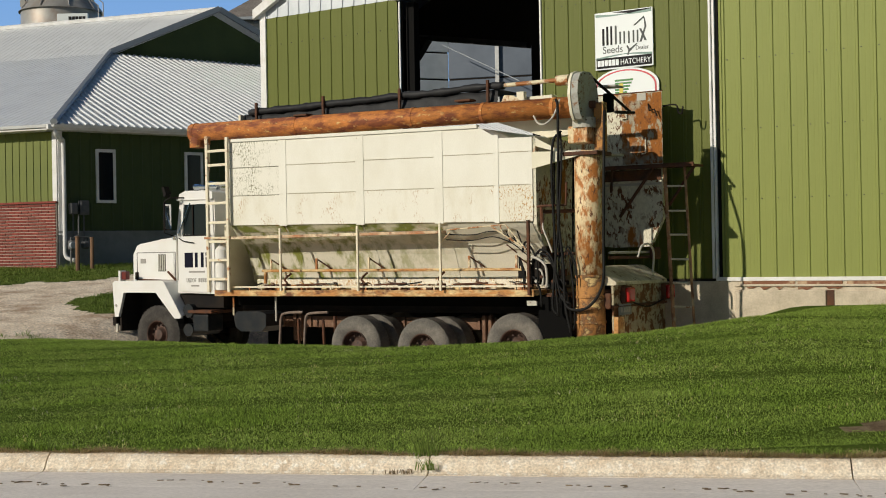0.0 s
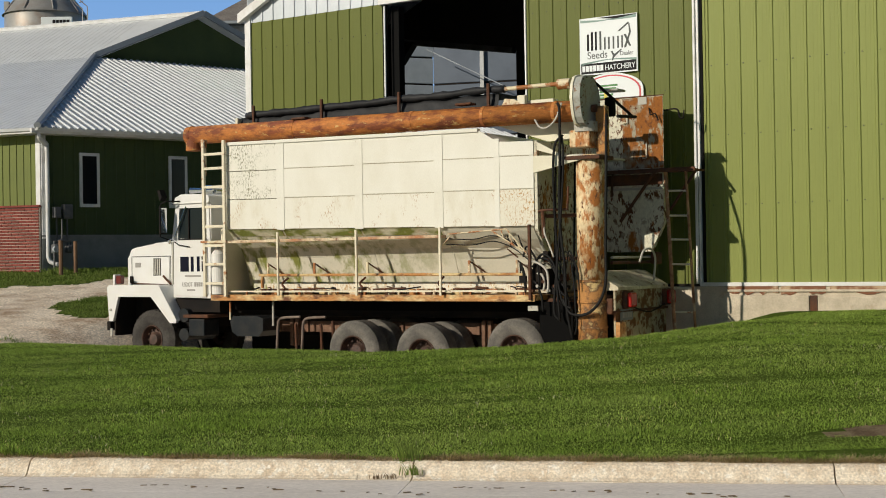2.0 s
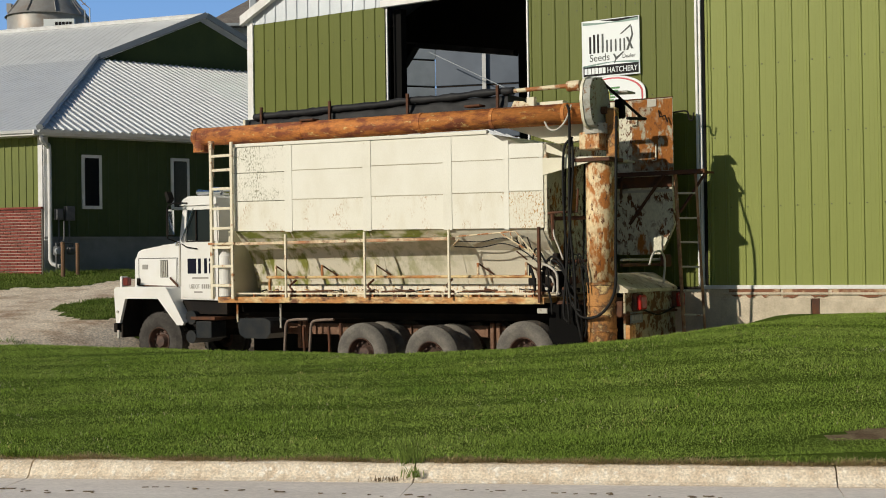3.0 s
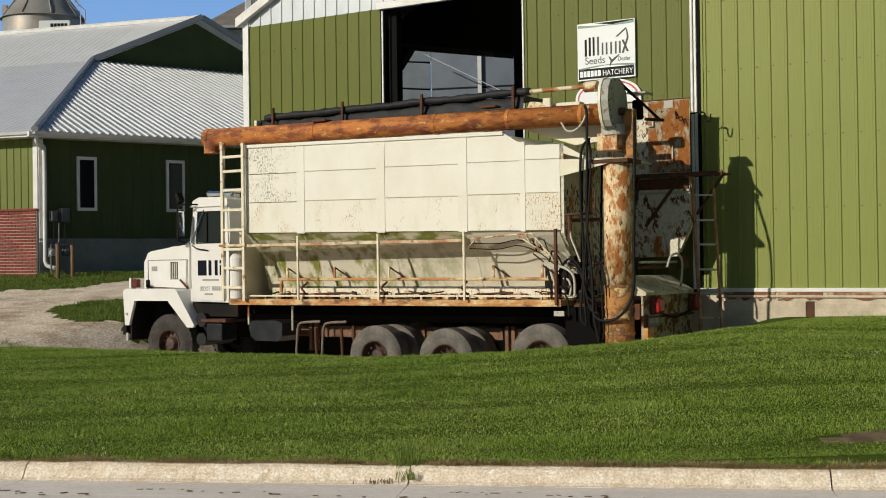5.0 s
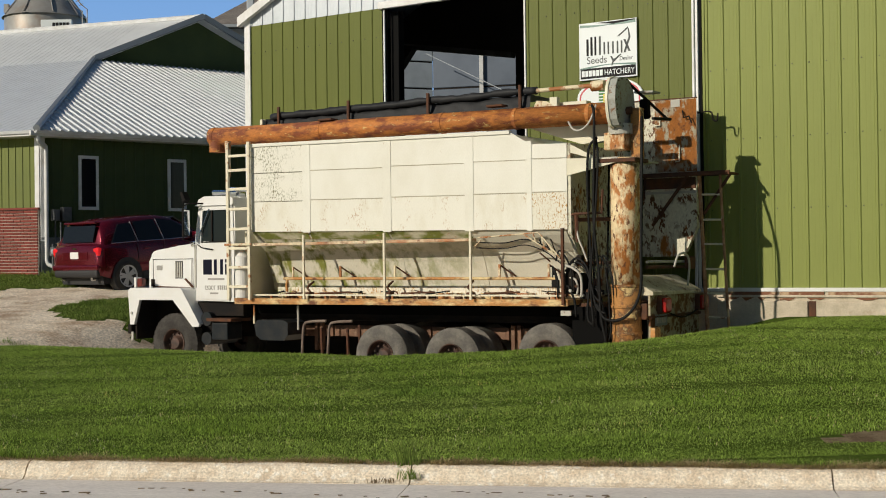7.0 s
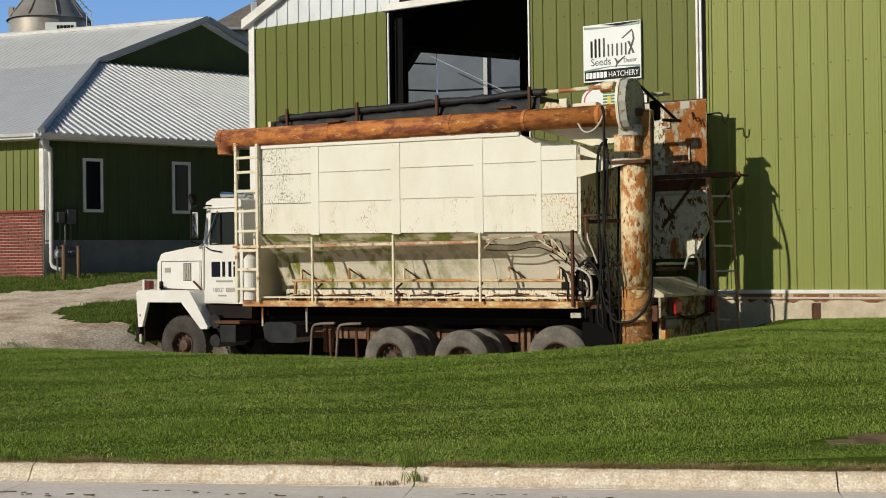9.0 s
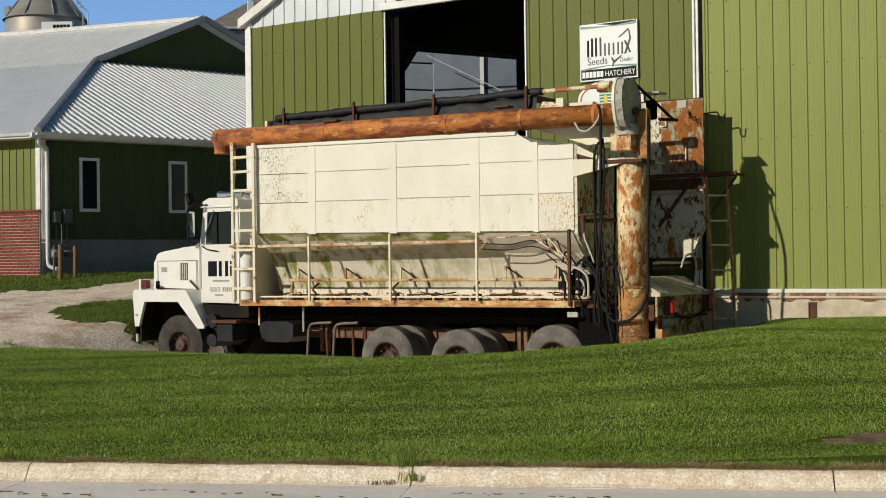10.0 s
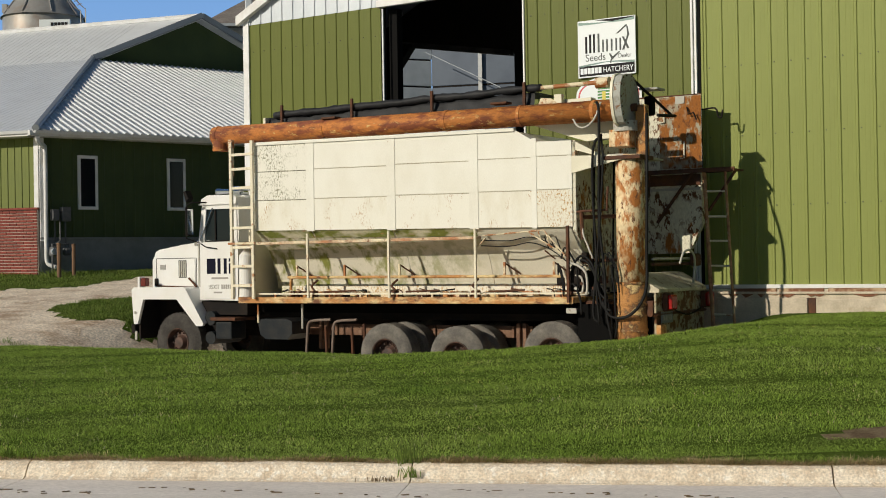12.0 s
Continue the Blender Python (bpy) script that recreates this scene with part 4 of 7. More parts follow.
    for u in (6.75, 6.1, 5.55, 4.0, 3.7, 2.45, 2.1):
        P("beam_rib", boxed(u, u + 0.05, -1.0, -0.96, 0.70, 0.90, bevel=0.006), "brown_frame")
    for u in (6.3, 6.42, 2.2, 2.32):
        P("spring_hanger", boxed(u, u + 0.07, -1.0, -0.92, 0.45, 0.95, bevel=0.01), "brown_frame")
    for u, z in ((4.455, 0.44), (3.05, 0.41), (1.29, 0.505), (9.25, 0.555)):
        P("axle", rod(bmesh.new(), (u, -0.3, z), (u, -2.15, z), 0.07, 10), "frame_black")
    # added near-black sheet behind the wheels, in place of shade
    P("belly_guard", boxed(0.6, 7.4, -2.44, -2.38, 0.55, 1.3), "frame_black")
    for u in (6.06, 5.50):
        P("hoop", pipe(bmesh.new(), arc([(u + 0.06, -0.06, 0.30), (u + 0.03, -0.06, 0.72), (u, -0.06, 0.94), (u - 0.1, -0.08, 1.0), (u - 0.45, -0.10, 1.02)], 5), 0.024, 8), "hoop")
        P("hoop", pipe(bmesh.new(), [(u - 0.32, -0.16, 0.3), (u - 0.30, -0.16, 0.9)], 0.026, 8), "dark_rust")
    P("hoop", pipe(bmesh.new(), [(4.95, -0.2, 0.3), (4.97, -0.2, 0.95)], 0.03, 8), "dark_rust")
    P("fuel_tank", prism(bmesh.new(), [(7.18, 0.92), (7.12, 1.02), (6.55, 1.03), (6.42, 0.98), (6.42, 0.76), (6.52, 0.66), (7.02, 0.66), (7.14, 0.74)], "y", -0.55, -0.05), "tank_blue")
    P("tank_hanger", rod(bmesh.new(), (7.22, -0.1, 1.28), (7.22, -0.1, 0.95), 0.02, 6), "rail_rust")
    P("tank_hanger", rod(bmesh.new(), (6.3, -0.2, 1.28), (6.3, -0.2, 0.85), 0.02, 6), "grey_rust")
    P("mud_flap", boxed(0.27, 0.86, -0.16, -0.13, 0.45, 1.30, bevel=0.006), "flap_and_shade_black")
    P("rear_crossmember", boxed(-0.35, 0.8, -2.2, -0.25, 1.1, 1.35, bevel=0.02), "dark_rust")
    P("marker_block", boxed(0.80, 0.98, 0.0, 0.03, 1.16, 1.24, bevel=0.005), "grey_rust")
    wheels = [wheel(truck, 9.25, -0.17, -1, False, 0.555, 0.555, True), wheel(truck, 9.25, -2.28, 1, False, 0.555, 0.555, True)]
    for u, z, dual in ((4.455, 0.44, True), (3.05, 0.41, True), (1.29, 0.505, False)):
        wheels += [wheel(truck, u, -0.06, -1, dual, z=z), wheel(truck, u, -2.39, 1, dual, z=z)]

    # front ladder and white tank
    for u in (7.66, 7.17):
        P("ladder_stile", boxed(u - 0.03, u + 0.03, 0.05, 0.10, 1.38, 4.22, bevel=0.006), "rail_pale")
    for z in (1.62, 1.97, 2.31, 2.66, 3.02, 3.38, 3.72, 3.98):
        P("ladder_rung", boxed(7.14, 7.69, 0.055, 0.095, z - 0.025, z + 0.025, bevel=0.006), "rail_pale")
    P("ladder_foot_plate", boxed(7.1, 7.72, -0.05, 0.12, 2.36, 2.40), "rail_rust")
    bm = lathe(bmesh.new(), [(0.001, 2.32), (0.135, 2.16), (0.135, 1.42), (0.001, 1.40)], 20, at=pose(7.48, -0.10, 0) @ Matrix.Rotation(radians(90), 4, "X"))
    P("white_tank", bm, "cab_white", smooth=False)

    # unloading auger along the top
    bm = rod(bmesh.new(), (8.30, -0.25, 4.39), (0.22, -0.25, 4.283), 0.168, 24)
    auger = P("top_auger", bm, "auger_rust", "long rust-orange auger tube", smooth=True)
    for u in (8.2, 5.75, 3.25, 1.85, 0.55):
        z = 4.285 + (u - 0.40) * 0.01329
        P("auger_band", rod(bmesh.new(), (u - 0.03, -0.25, z), (u + 0.03, -0.25, z + 0.0008), 0.176, 24), "auger_rust")
    P("auger_spout", rod(bmesh.new(), (8.18, -0.25, 4.39), (8.18, -0.25, 4.10), 0.15, 18), "auger_rust")
    P("auger_rest", boxed(7.70, 7.78, -0.08, 0.02, 4.12, 4.27, bevel=0.01), "rail_rust")
    P("auger_rest", boxed(7.62, 7.70, 0.03, 0.07, 3.6, 4.24, bevel=0.008), "rail_rust")
    for u in (5.45, 2.05):
        P("auger_patch", boxed(u, u + 0.3, -0.3, -0.1, 4.51, 4.545, bevel=0.01), "dark_rust")

    # rolled tarpaulin
    rng = random.Random(4)
    bm = bmesh.new()
    n, rings = 10, []
    for i in range(66):
        u = 7.05 - 5.45 * i / 65
        r = 0.062 + 0.006 * math.sin(i * 0.9) + rng.uniform(-0.006, 0.006)
        z = 4.70 + 0.001 * i + 0.005 * math.sin(i * 0.35) + rng.uniform(-0.006, 0.006)
        rings.append([bm.verts.new((u, -0.45 + r * math.cos(k * math.tau / n), z + r * math.sin(k * math.tau / n))) for k in range(n)])
    for lo, hi in zip(rings, rings[1:]):
        for k in range(n):
            bm.faces.new((lo[k], lo[(k + 1) % n], hi[(k + 1) % n], hi[k]))
    bm.faces.new(rings[0]), bm.faces.new(rings[-1])
    P("tarp_roll", bm, "tarp", "rolled black tarpaulin", smooth=True)
    bm = bmesh.new()
    front, back = [], []
    for i in range(60):
        u = 7.22 - 5.5 * i / 59
        row = []
        for k in range(5):
            z = 4.36 + 0.31 * k / 4 + 0.002 * i * 0.3
            row.append((u, -0.40 + 0.02 * math.sin(i * 0.8 + k) + rng.uniform(-0.01, 0.01) - 0.02 * k, z))
        front.append([bm.verts.new(p) for p in row])
        back.append([bm.verts.new((x, y - 0.9, z)) for x, y, z in row])
    for a, b in zip(front, front[1:]):
        for k in range(4):
            bm.faces.new((a[k], a[k + 1], b[k + 1], b[k]))
    for a, b, c, d in zip(front, front[1:], back, back[1:]):
        bm.faces.new((a[4], b[4], d[4], c[4]))
    P("tarp_skirt", bm, "tarp", smooth=True)
    P("tarp_end", boxed(7.2, 7.26, -1.3, -0.36, 4.2, 4.66, bevel=0.01), "cream")
    for u in (6.82, 5.27, 3.62, 1.86):
        P("tarp_strap", boxed(u - 0.025, u + 0.025, -0.385, -0.34, 4.44, 4.86, bevel=0.008), "dark_rust")
    P("tarp_pole", rod(bmesh.new(), (1.7, -0.45, 4.755), (0.42, -0.45, 4.76), 0.035, 10), "rail_rust")
    P("tarp_pole_end", rod(bmesh.new(), (0.62, -0.45, 4.75), (0.40, -0.45, 4.75), 0.085, 12), "rail_rust")

    # head gearbox
    outline = [(0.15, 4.28), (0.18, 4.44), (0.15, 4.64), (0.07, 4.76), (-0.06, 4.80), (-0.26, 4.81), (-0.40, 4.75), (-0.51, 4.61), (-0.55, 4.42), (-0.55, 4.25), (-0.46, 4.11), (-0.29, 4.04), (-0.08, 4.02), (0.04, 4.06), (0.11, 4.15)]
    P("gearbox", prism(bmesh.new(), outline, "x", -0.06, 0.06), "case_grey", "grey chain-case head with rust")
    P("gearbox_rim", prism(bmesh.new(), [(-0.185 + (v + 0.185) * 1.05, 4.415 + (z - 4.415) * 1.04) for v, z in outline], "x", 0.06, 0.105), "cream")
    for k, (v, z) in enumerate(outline):
        P("case_bolt", rod(bmesh.new(), (-0.06, -0.185 + (v + 0.185) * 0.9, 4.415 + (z - 4.415) * 0.92), (-0.072, -0.185 + (v + 0.185) * 0.9, 4.415 + (z - 4.415) * 0.92), 0.012, 6), "dark_rust")
    P("head_plate", prism(bmesh.new(), [(-0.05, 4.60), (-0.05, 4.63), (-0.36, 4.62), (-0.36, 4.59)], "y", -0.85, -0.55), "case_grey")
    P("head_motor", boxed(-0.26, -0.12, -0.72, -0.56, 4.20, 4.50, bevel=0.03), "flap_and_shade_black")
    P("head_shaft", rod(bmesh.new(), (-0.06, -0.25, 4.30), (-0.14, -0.25, 4.30), 0.06, 14), "dark_rust")
    P("head_box", boxed(-0.08, 0.27, -0.43, -0.10, 3.70, 3.97, bevel=0.02), "tube_rust")
    P("head_neck", rod(bmesh.new(), (0.05, -0.25, 3.94), (0.05, -0.25, 4.10), 0.19, 20), "grey_rust")
    P("head_post", boxed(-0.27, -0.10, -0.42, -0.28, 3.50, 4.34, bevel=0.015), "tube_foot")
    P("head_collar", rod(bmesh.new(), (0.20, -0.25, 4.283), (0.11, -0.25, 4.283), 0.20, 24), "auger_rust")
    P("head_arm", rod(bmesh.new(), (0.0, -0.35, 4.78), (-0.42, -1.0, 4.20), 0.025, 6), "frame_black")
    P("head_arm", rod(bmesh.new(), (-0.42, -0.4, 4.17), (-0.44, -1.05, 4.21), 0.025, 6), "frame_black")

    # standing tube
    P("tube", rod(bmesh.new(), (-0.01, -0.25, 1.62), (-0.01, -0.25, 3.58), 0.222, 28), "tube_rust", "upright tube with streaks of rust", smooth=True)
    P("tube_foot", rod(bmesh.new(), (-0.01, -0.25, 0.55), (-0.01, -0.25, 1.62), 0.226, 28), "tube_foot", "heavily rusted foot of the tube", smooth=True)
    for z in (1.62, 1.30, 1.12, 0.90, 3.52):
        P("tube_band", rod(bmesh.new(), (-0.01, -0.25, z - 0.02), (-0.01, -0.25, z + 0.02), 0.24, 28), "tube_foot")
    P("tube_bracket", boxed(-0.3, 0.3, -0.5, 0.02, 3.50, 3.56, bevel=0.01), "dark_rust")
    P("tube_bracket", boxed(0.2, 0.86, -0.3, -0.2, 2.62, 2.68, bevel=0.01), "dark_rust")
    P("tube_bracket", boxed(0.2, 0.86, -0.3, -0.2, 1.95, 2.0, bevel=0.01), "dark_rust")

    # rear bin and hopper
    P("rear_bin", prism(bmesh.new(), [(-0.435, -2.18), (0.75, -2.18), (0.75, -2.6), (0.1, -2.6), (-0.42, -2.215)], "z", 3.45, 4.66), "bin_rust", "grey steel bin blistered with rust")
    P("bin_panel", boxed(-0.43, 0.30, -2.18, -2.175, 3.46, 4.65), "bin_orange", "orange-rusted bin panel")
    P("rear_bin_lip", prism(bmesh.new(), [(-0.44, 4.66), (0.75, 4.66), (0.75, 4.685), (-0.44, 4.675)], "y", -2.21, -2.17), "dark_rust")
    P("bin_plate", boxed(-0.15, 0.01, -2.18, -2.165, 4.53, 4.65), "grey_rust")
    P("bin_handle", pipe(bmesh.new(), [(-0.14, -2.15, 3.90), (-0.14, -2.14, 3.63), (-0.07, -2.14, 3.63)], 0.013, 6), "cream")
    P("bin_handle", pipe(bmesh.new(), [(0.20, -2.15, 4.40), (0.20, -2.14, 4.24), (0.28, -2.14, 4.24)], 0.013, 6), "cream")
    P("bin_hook", pipe(bmesh.new(), [(-0.20, -2.15, 4.46), (-0.24, -2.10, 4.34), (-0.33, -2.10, 4.36), (-0.38, -2.10, 4.24)], 0.014, 6), "frame_black")
    P("bin_hook", pipe(bmesh.new(), arc([(-0.4, -2.3, 4.42), (-0.62, -2.32, 4.43), (-0.66, -2.34, 4.3), (-0.72, -2.34, 4.28), (-0.74, -2.34, 4.4)], 4), 0.014, 6), "frame_black")
    P("rear_hopper", prism(bmesh.new(), [(-0.44, 3.40), (0.80, 3.40), (0.80, 2.10), (0.45, 2.06), (-0.20, 2.07), (-0.435, 2.53)], "y", -2.24, -2.14), "bin_rust", "rust-pitted rear hopper")
    P("hopper_band", boxed(-0.42, 0.8, -2.14, -2.12, 3.18, 3.36), "dark_rust")
    P("hopper_band", boxed(-0.42, 0.8, -2.14, -2.125, 3.10, 3.14), "grey_rust")
    P("catwalk", boxed(-1.02, 0.75, -2.50, -2.02, 3.385, 3.415), "dark_rust", "rusty catwalk beside the bin")
    P("catwalk_rail", boxed(-1.04, 0.75, -2.04, -2.0, 3.37, 3.44), "dark_rust")
    P("catwalk_brace", rod(bmesh.new(), (-0.34, -2.02, 3.39), (0.34, -2.12, 2.58), 0.03, 6), "dark_rust")
    P("catwalk_brace", rod(bmesh.new(), (0.42, -2.02, 3.38), (0.50, -2.12, 3.0), 0.022, 6), "dark_rust")
    P("catwalk_brace", rod(bmesh.new(), (-1.02, -2.10, 3.38), (-0.56, -2.12, 2.75), 0.026, 6), "dark_rust")
    # rear ladder
    P("ladder_stile", rod(bmesh.new(), (-0.494, -2.10, 3.40), (-0.615, -2.10, 0.60), 0.034, 8), "ladder_rust")
    P("ladder_stile", rod(bmesh.new(), (-0.85, -2.10, 3.38), (-0.975, -2.10, 0.60), 0.024, 8), "ladder_rust")
    for z in (0.70, 1.064, 1.458, 1.85, 2.256, 2.65, 3.06):
        k = (3.36 - z) / 2.5
        P("ladder_rung", rod(bmesh.new(), (-0.50 - 0.10 * k, -2.10, z + 0.005), (-0.85 - 0.11 * k, -2.10, z - 0.005), 0.017, 6), "rail_pale")
    # tail: cowl, lamps, plate
    bm = prism(bmesh.new(), [(0.10, 1.77), (-0.02, 1.76), (-0.43, 1.52), (-0.43, 1.47), (0.10, 1.47)], "y", -2.27, -0.30)
    P("tail_cowl", bm, "cowl_grime", "pale grey curved tail cowl")
    P("tail_beam", boxed(-0.42, -0.36, -2.30, -0.25, 1.12, 1.16, bevel=0.01), "dark_rust")
    P("tail_panel", boxed(-0.39, -0.35, -2.27, -0.28, 0.50, 1.47, bevel=0.01), "tail_rust")
    for v in (-0.66, -2.24):
        P("tail_lamp_housing", boxed(-0.47, -0.39, v - 0.15, v + 0.15, 1.18, 1.45, bevel=0.02), "dark_rust")
        P("tail_lamp", boxed(-0.54, -0.46, v - 0.12, v + 0.12, 1.20, 1.43, bevel=0.03), "red_lens", "red tail lamp lens")
    P("number_plate", boxed(-0.42, -0.41, -0.86, -0.40, 1.00, 1.17), "grey_concrete")
    for k in range(4):
        P("plate_bar", boxed(-0.428, -0.418, -0.80 + k * 0.09, -0.74 + k * 0.09, 1.04, 1.12), "grey_letter")
    P("tail_step", boxed(-0.46, -0.38, -0.52, -0.28, 0.62, 0.98, bevel=0.01), "deck_rust")
    P("tail_chain", pipe(bmesh.new(), arc([(-0.44, -0.8, 1.20), (-0.46, -1.4, 1.10), (-0.44, -2.1, 1.20)], 6), 0.012, 6), "frame_black")
    P("cross_pipe", rod(bmesh.new(), (-0.42, -0.1, 1.98), (-0.42, -1.9, 1.98), 0.02, 8), "grey_rust")
    P("cross_pipe", rod(bmesh.new(), (-0.42, -0.1, 1.90), (-0.42, -2.0, 1.90), 0.024, 8), "dark_rust")
    hose(truck, [(-0.55, -0.85, 1.9), (-0.58, -0.95, 2.08), (-0.6, -1.2, 2.1), (-0.58, -1.4, 1.95), (-0.55, -1.4, 1.6)], 0.018, "white_hose")
    P("valve", boxed(-0.56, -0.45, -1.75, -1.5, 1.86, 2.06, bevel=0.03), "dark_rust")

    # hoses and fittings between box and tube
    for pts, r, mat in (
        ([(0.42, -0.02, 4.40), (0.36, 0.04, 4.25), (0.36, 0.05, 3.6), (0.38, 0.05, 2.6), (0.30, 0.06, 1.8), (0.28, 0.06, 1.2), (0.2, 0.04, 0.75)], 0.022, "hose"),
        ([(0.34, -0.02, 3.9), (0.46, 0.04, 3.7), (0.48, 0.05, 3.0), (0.44, 0.05, 2.0), (0.5, 0.06, 1.2), (0.42, 0.05, 1.02)], 0.02, "hose"),
        ([(0.36, -0.02, 3.9), (0.30, 0.05, 3.5), (0.36, 0.06, 2.6), (0.44, 0.06, 1.7), (0.4, 0.06, 1.0)], 0.018, "hose"),
        ([(-0.28, -0.3, 4.2), (-0.40, 0.0, 3.4), (-0.38, 0.02, 2.2), (-0.36, 0.04, 1.5), (-0.12, 0.06, 1.15), (0.2, 0.06, 1.12), (0.35, 0.05, 1.35)], 0.024, "hose"),
        ([(0.8, 0.0, 2.0), (0.6, 0.03, 1.95), (0.45, 0.05, 1.7), (0.35, 0.06, 1.3), (0.2, 0.05, 1.2)], 0.02, "hose"),
        ([(0.9, 0.0, 1.85), (0.7, 0.04, 2.05), (0.5, 0.05, 1.9), (0.4, 0.05, 1.5), (0.25, 0.05, 1.35)], 0.018, "hose"),
        ([(0.22, 0.0, 1.9), (0.16, 0.02, 1.5), (0.14, 0.04, 1.2), (0.12, 0.04, 0.95), (0.16, 0.03, 0.8)], 0.014, "hose"),
        ([(0.95, 0.0, 1.95), (0.75, 0.05, 1.90), (0.62, 0.05, 1.78), (0.60, 0.05, 1.55), (0.62, 0.05, 1.45)], 0.021, "white_hose"),
        ([(0.85, -0.05, 1.75), (0.72, 0.02, 1.72), (0.68, 0.02, 1.6), (0.70, 0.02, 1.48)], 0.018, "white_hose"),
        ([(0.9, -0.15, 4.20), (0.75, -0.03, 4.05), (0.6, 0.0, 4.03), (0.45, 0.0, 4.15), (0.35, -0.02, 4.4)], 0.016, "white_hose"),
        ([(0.72, -0.1, 2.62), (0.68, 0.0, 2.4), (0.60, 0.0, 2.2), (0.52, 0.0, 2.0)], 0.016, "white_hose"),
    ):
        hose(truck, pts, r, mat)
    P("manifold", boxed(0.62, 0.96, -0.25, -0.03, 1.50, 1.82, bevel=0.02), "frame_black")
    P("manifold", boxed(0.40, 0.66, -0.2, 0.0, 1.42, 1.55, bevel=0.02), "frame_black")
    for k in range(5):
        P("fitting", rod(bmesh.new(), (0.9 - k * 0.1, -0.03, 1.48 + 0.07 * (k % 3)), (0.9 - k * 0.1, 0.05, 1.48 + 0.07 * (k % 3)), 0.026, 8), "grey_rust" if k % 2 else "dark_rust")
    rng = random.Random(31)
    for k in range(22):
        u, z = rng.uniform(0.30, 1.25), rng.uniform(1.42, 2.02)
        kind = k % 4
        if kind == 0:
            P("valve_body", boxed(u, u + rng.uniform(0.07, 0.16), -0.16, rng.uniform(-0.06, 0.0), z, z + rng.uniform(0.06, 0.14), bevel=0.012), rng.choice(("flap_and_shade_black", "dark_rust", "frame_black")))
        elif kind == 1:
            P("valve_stem", rod(bmesh.new(), (u, -0.10, z), (u + rng.uniform(-0.12, 0.12), 0.03, z + rng.uniform(0.06, 0.16)), 0.012, 6), rng.choice(("grey_rust", "dark_rust", "flap_and_shade_black")))
        else:
            du = rng.uniform(-0.3, -0.1)
            hose(truck, [(u, -0.06, z), (u + du * 0.4, 0.02, z + rng.uniform(0.05, 0.2)), (u + du, 0.03, z - 0.1), (u + du * 1.1, 0.02, z - rng.uniform(0.25, 0.5))], rng.uniform(0.009, 0.018))
    for u, v in ((0.42, -0.12), (0.56, -0.2), (0.30, -0.35)):
        P("hanging_pipe", rod(bmesh.new(), (u, v, 3.5), (u + 0.06, v, 1.5), 0.017, 6), "flap_and_shade_black")
    # folded lattice arm between rail and tube
    for (u0, z0), (u1, z1) in (((2.45, 2.40), (1.35, 2.46)), ((1.35, 2.46), (0.98, 2.06)), ((1.62, 2.44), (1.05, 2.10)), ((1.45, 2.46), (1.40, 2.32)), ((1.30, 2.40), (1.24, 2.22)), ((1.16, 2.27), (1.10, 2.13)), ((2.4, 2.36), (2.55, 2.22))):
        P("lattice_bar", rod(bmesh.new(), (u0, 0.03, z0), (u1, 0.03, z1), 0.013, 6), "rail_rust")
    P("standoff", pipe(bmesh.new(), [(0.84, -0.05, 2.72), (0.70, -0.02, 2.74), (0.28, -0.02, 2.74), (0.26, -0.02, 3.1)], 0.022, 6), "dark_rust")
    P("standoff", pipe(bmesh.new(), [(0.72, -0.03, 2.72), (0.70, -0.03, 2.3)], 0.03, 6), "dark_rust")

    build_cab(truck, P)
    return truck, wheels


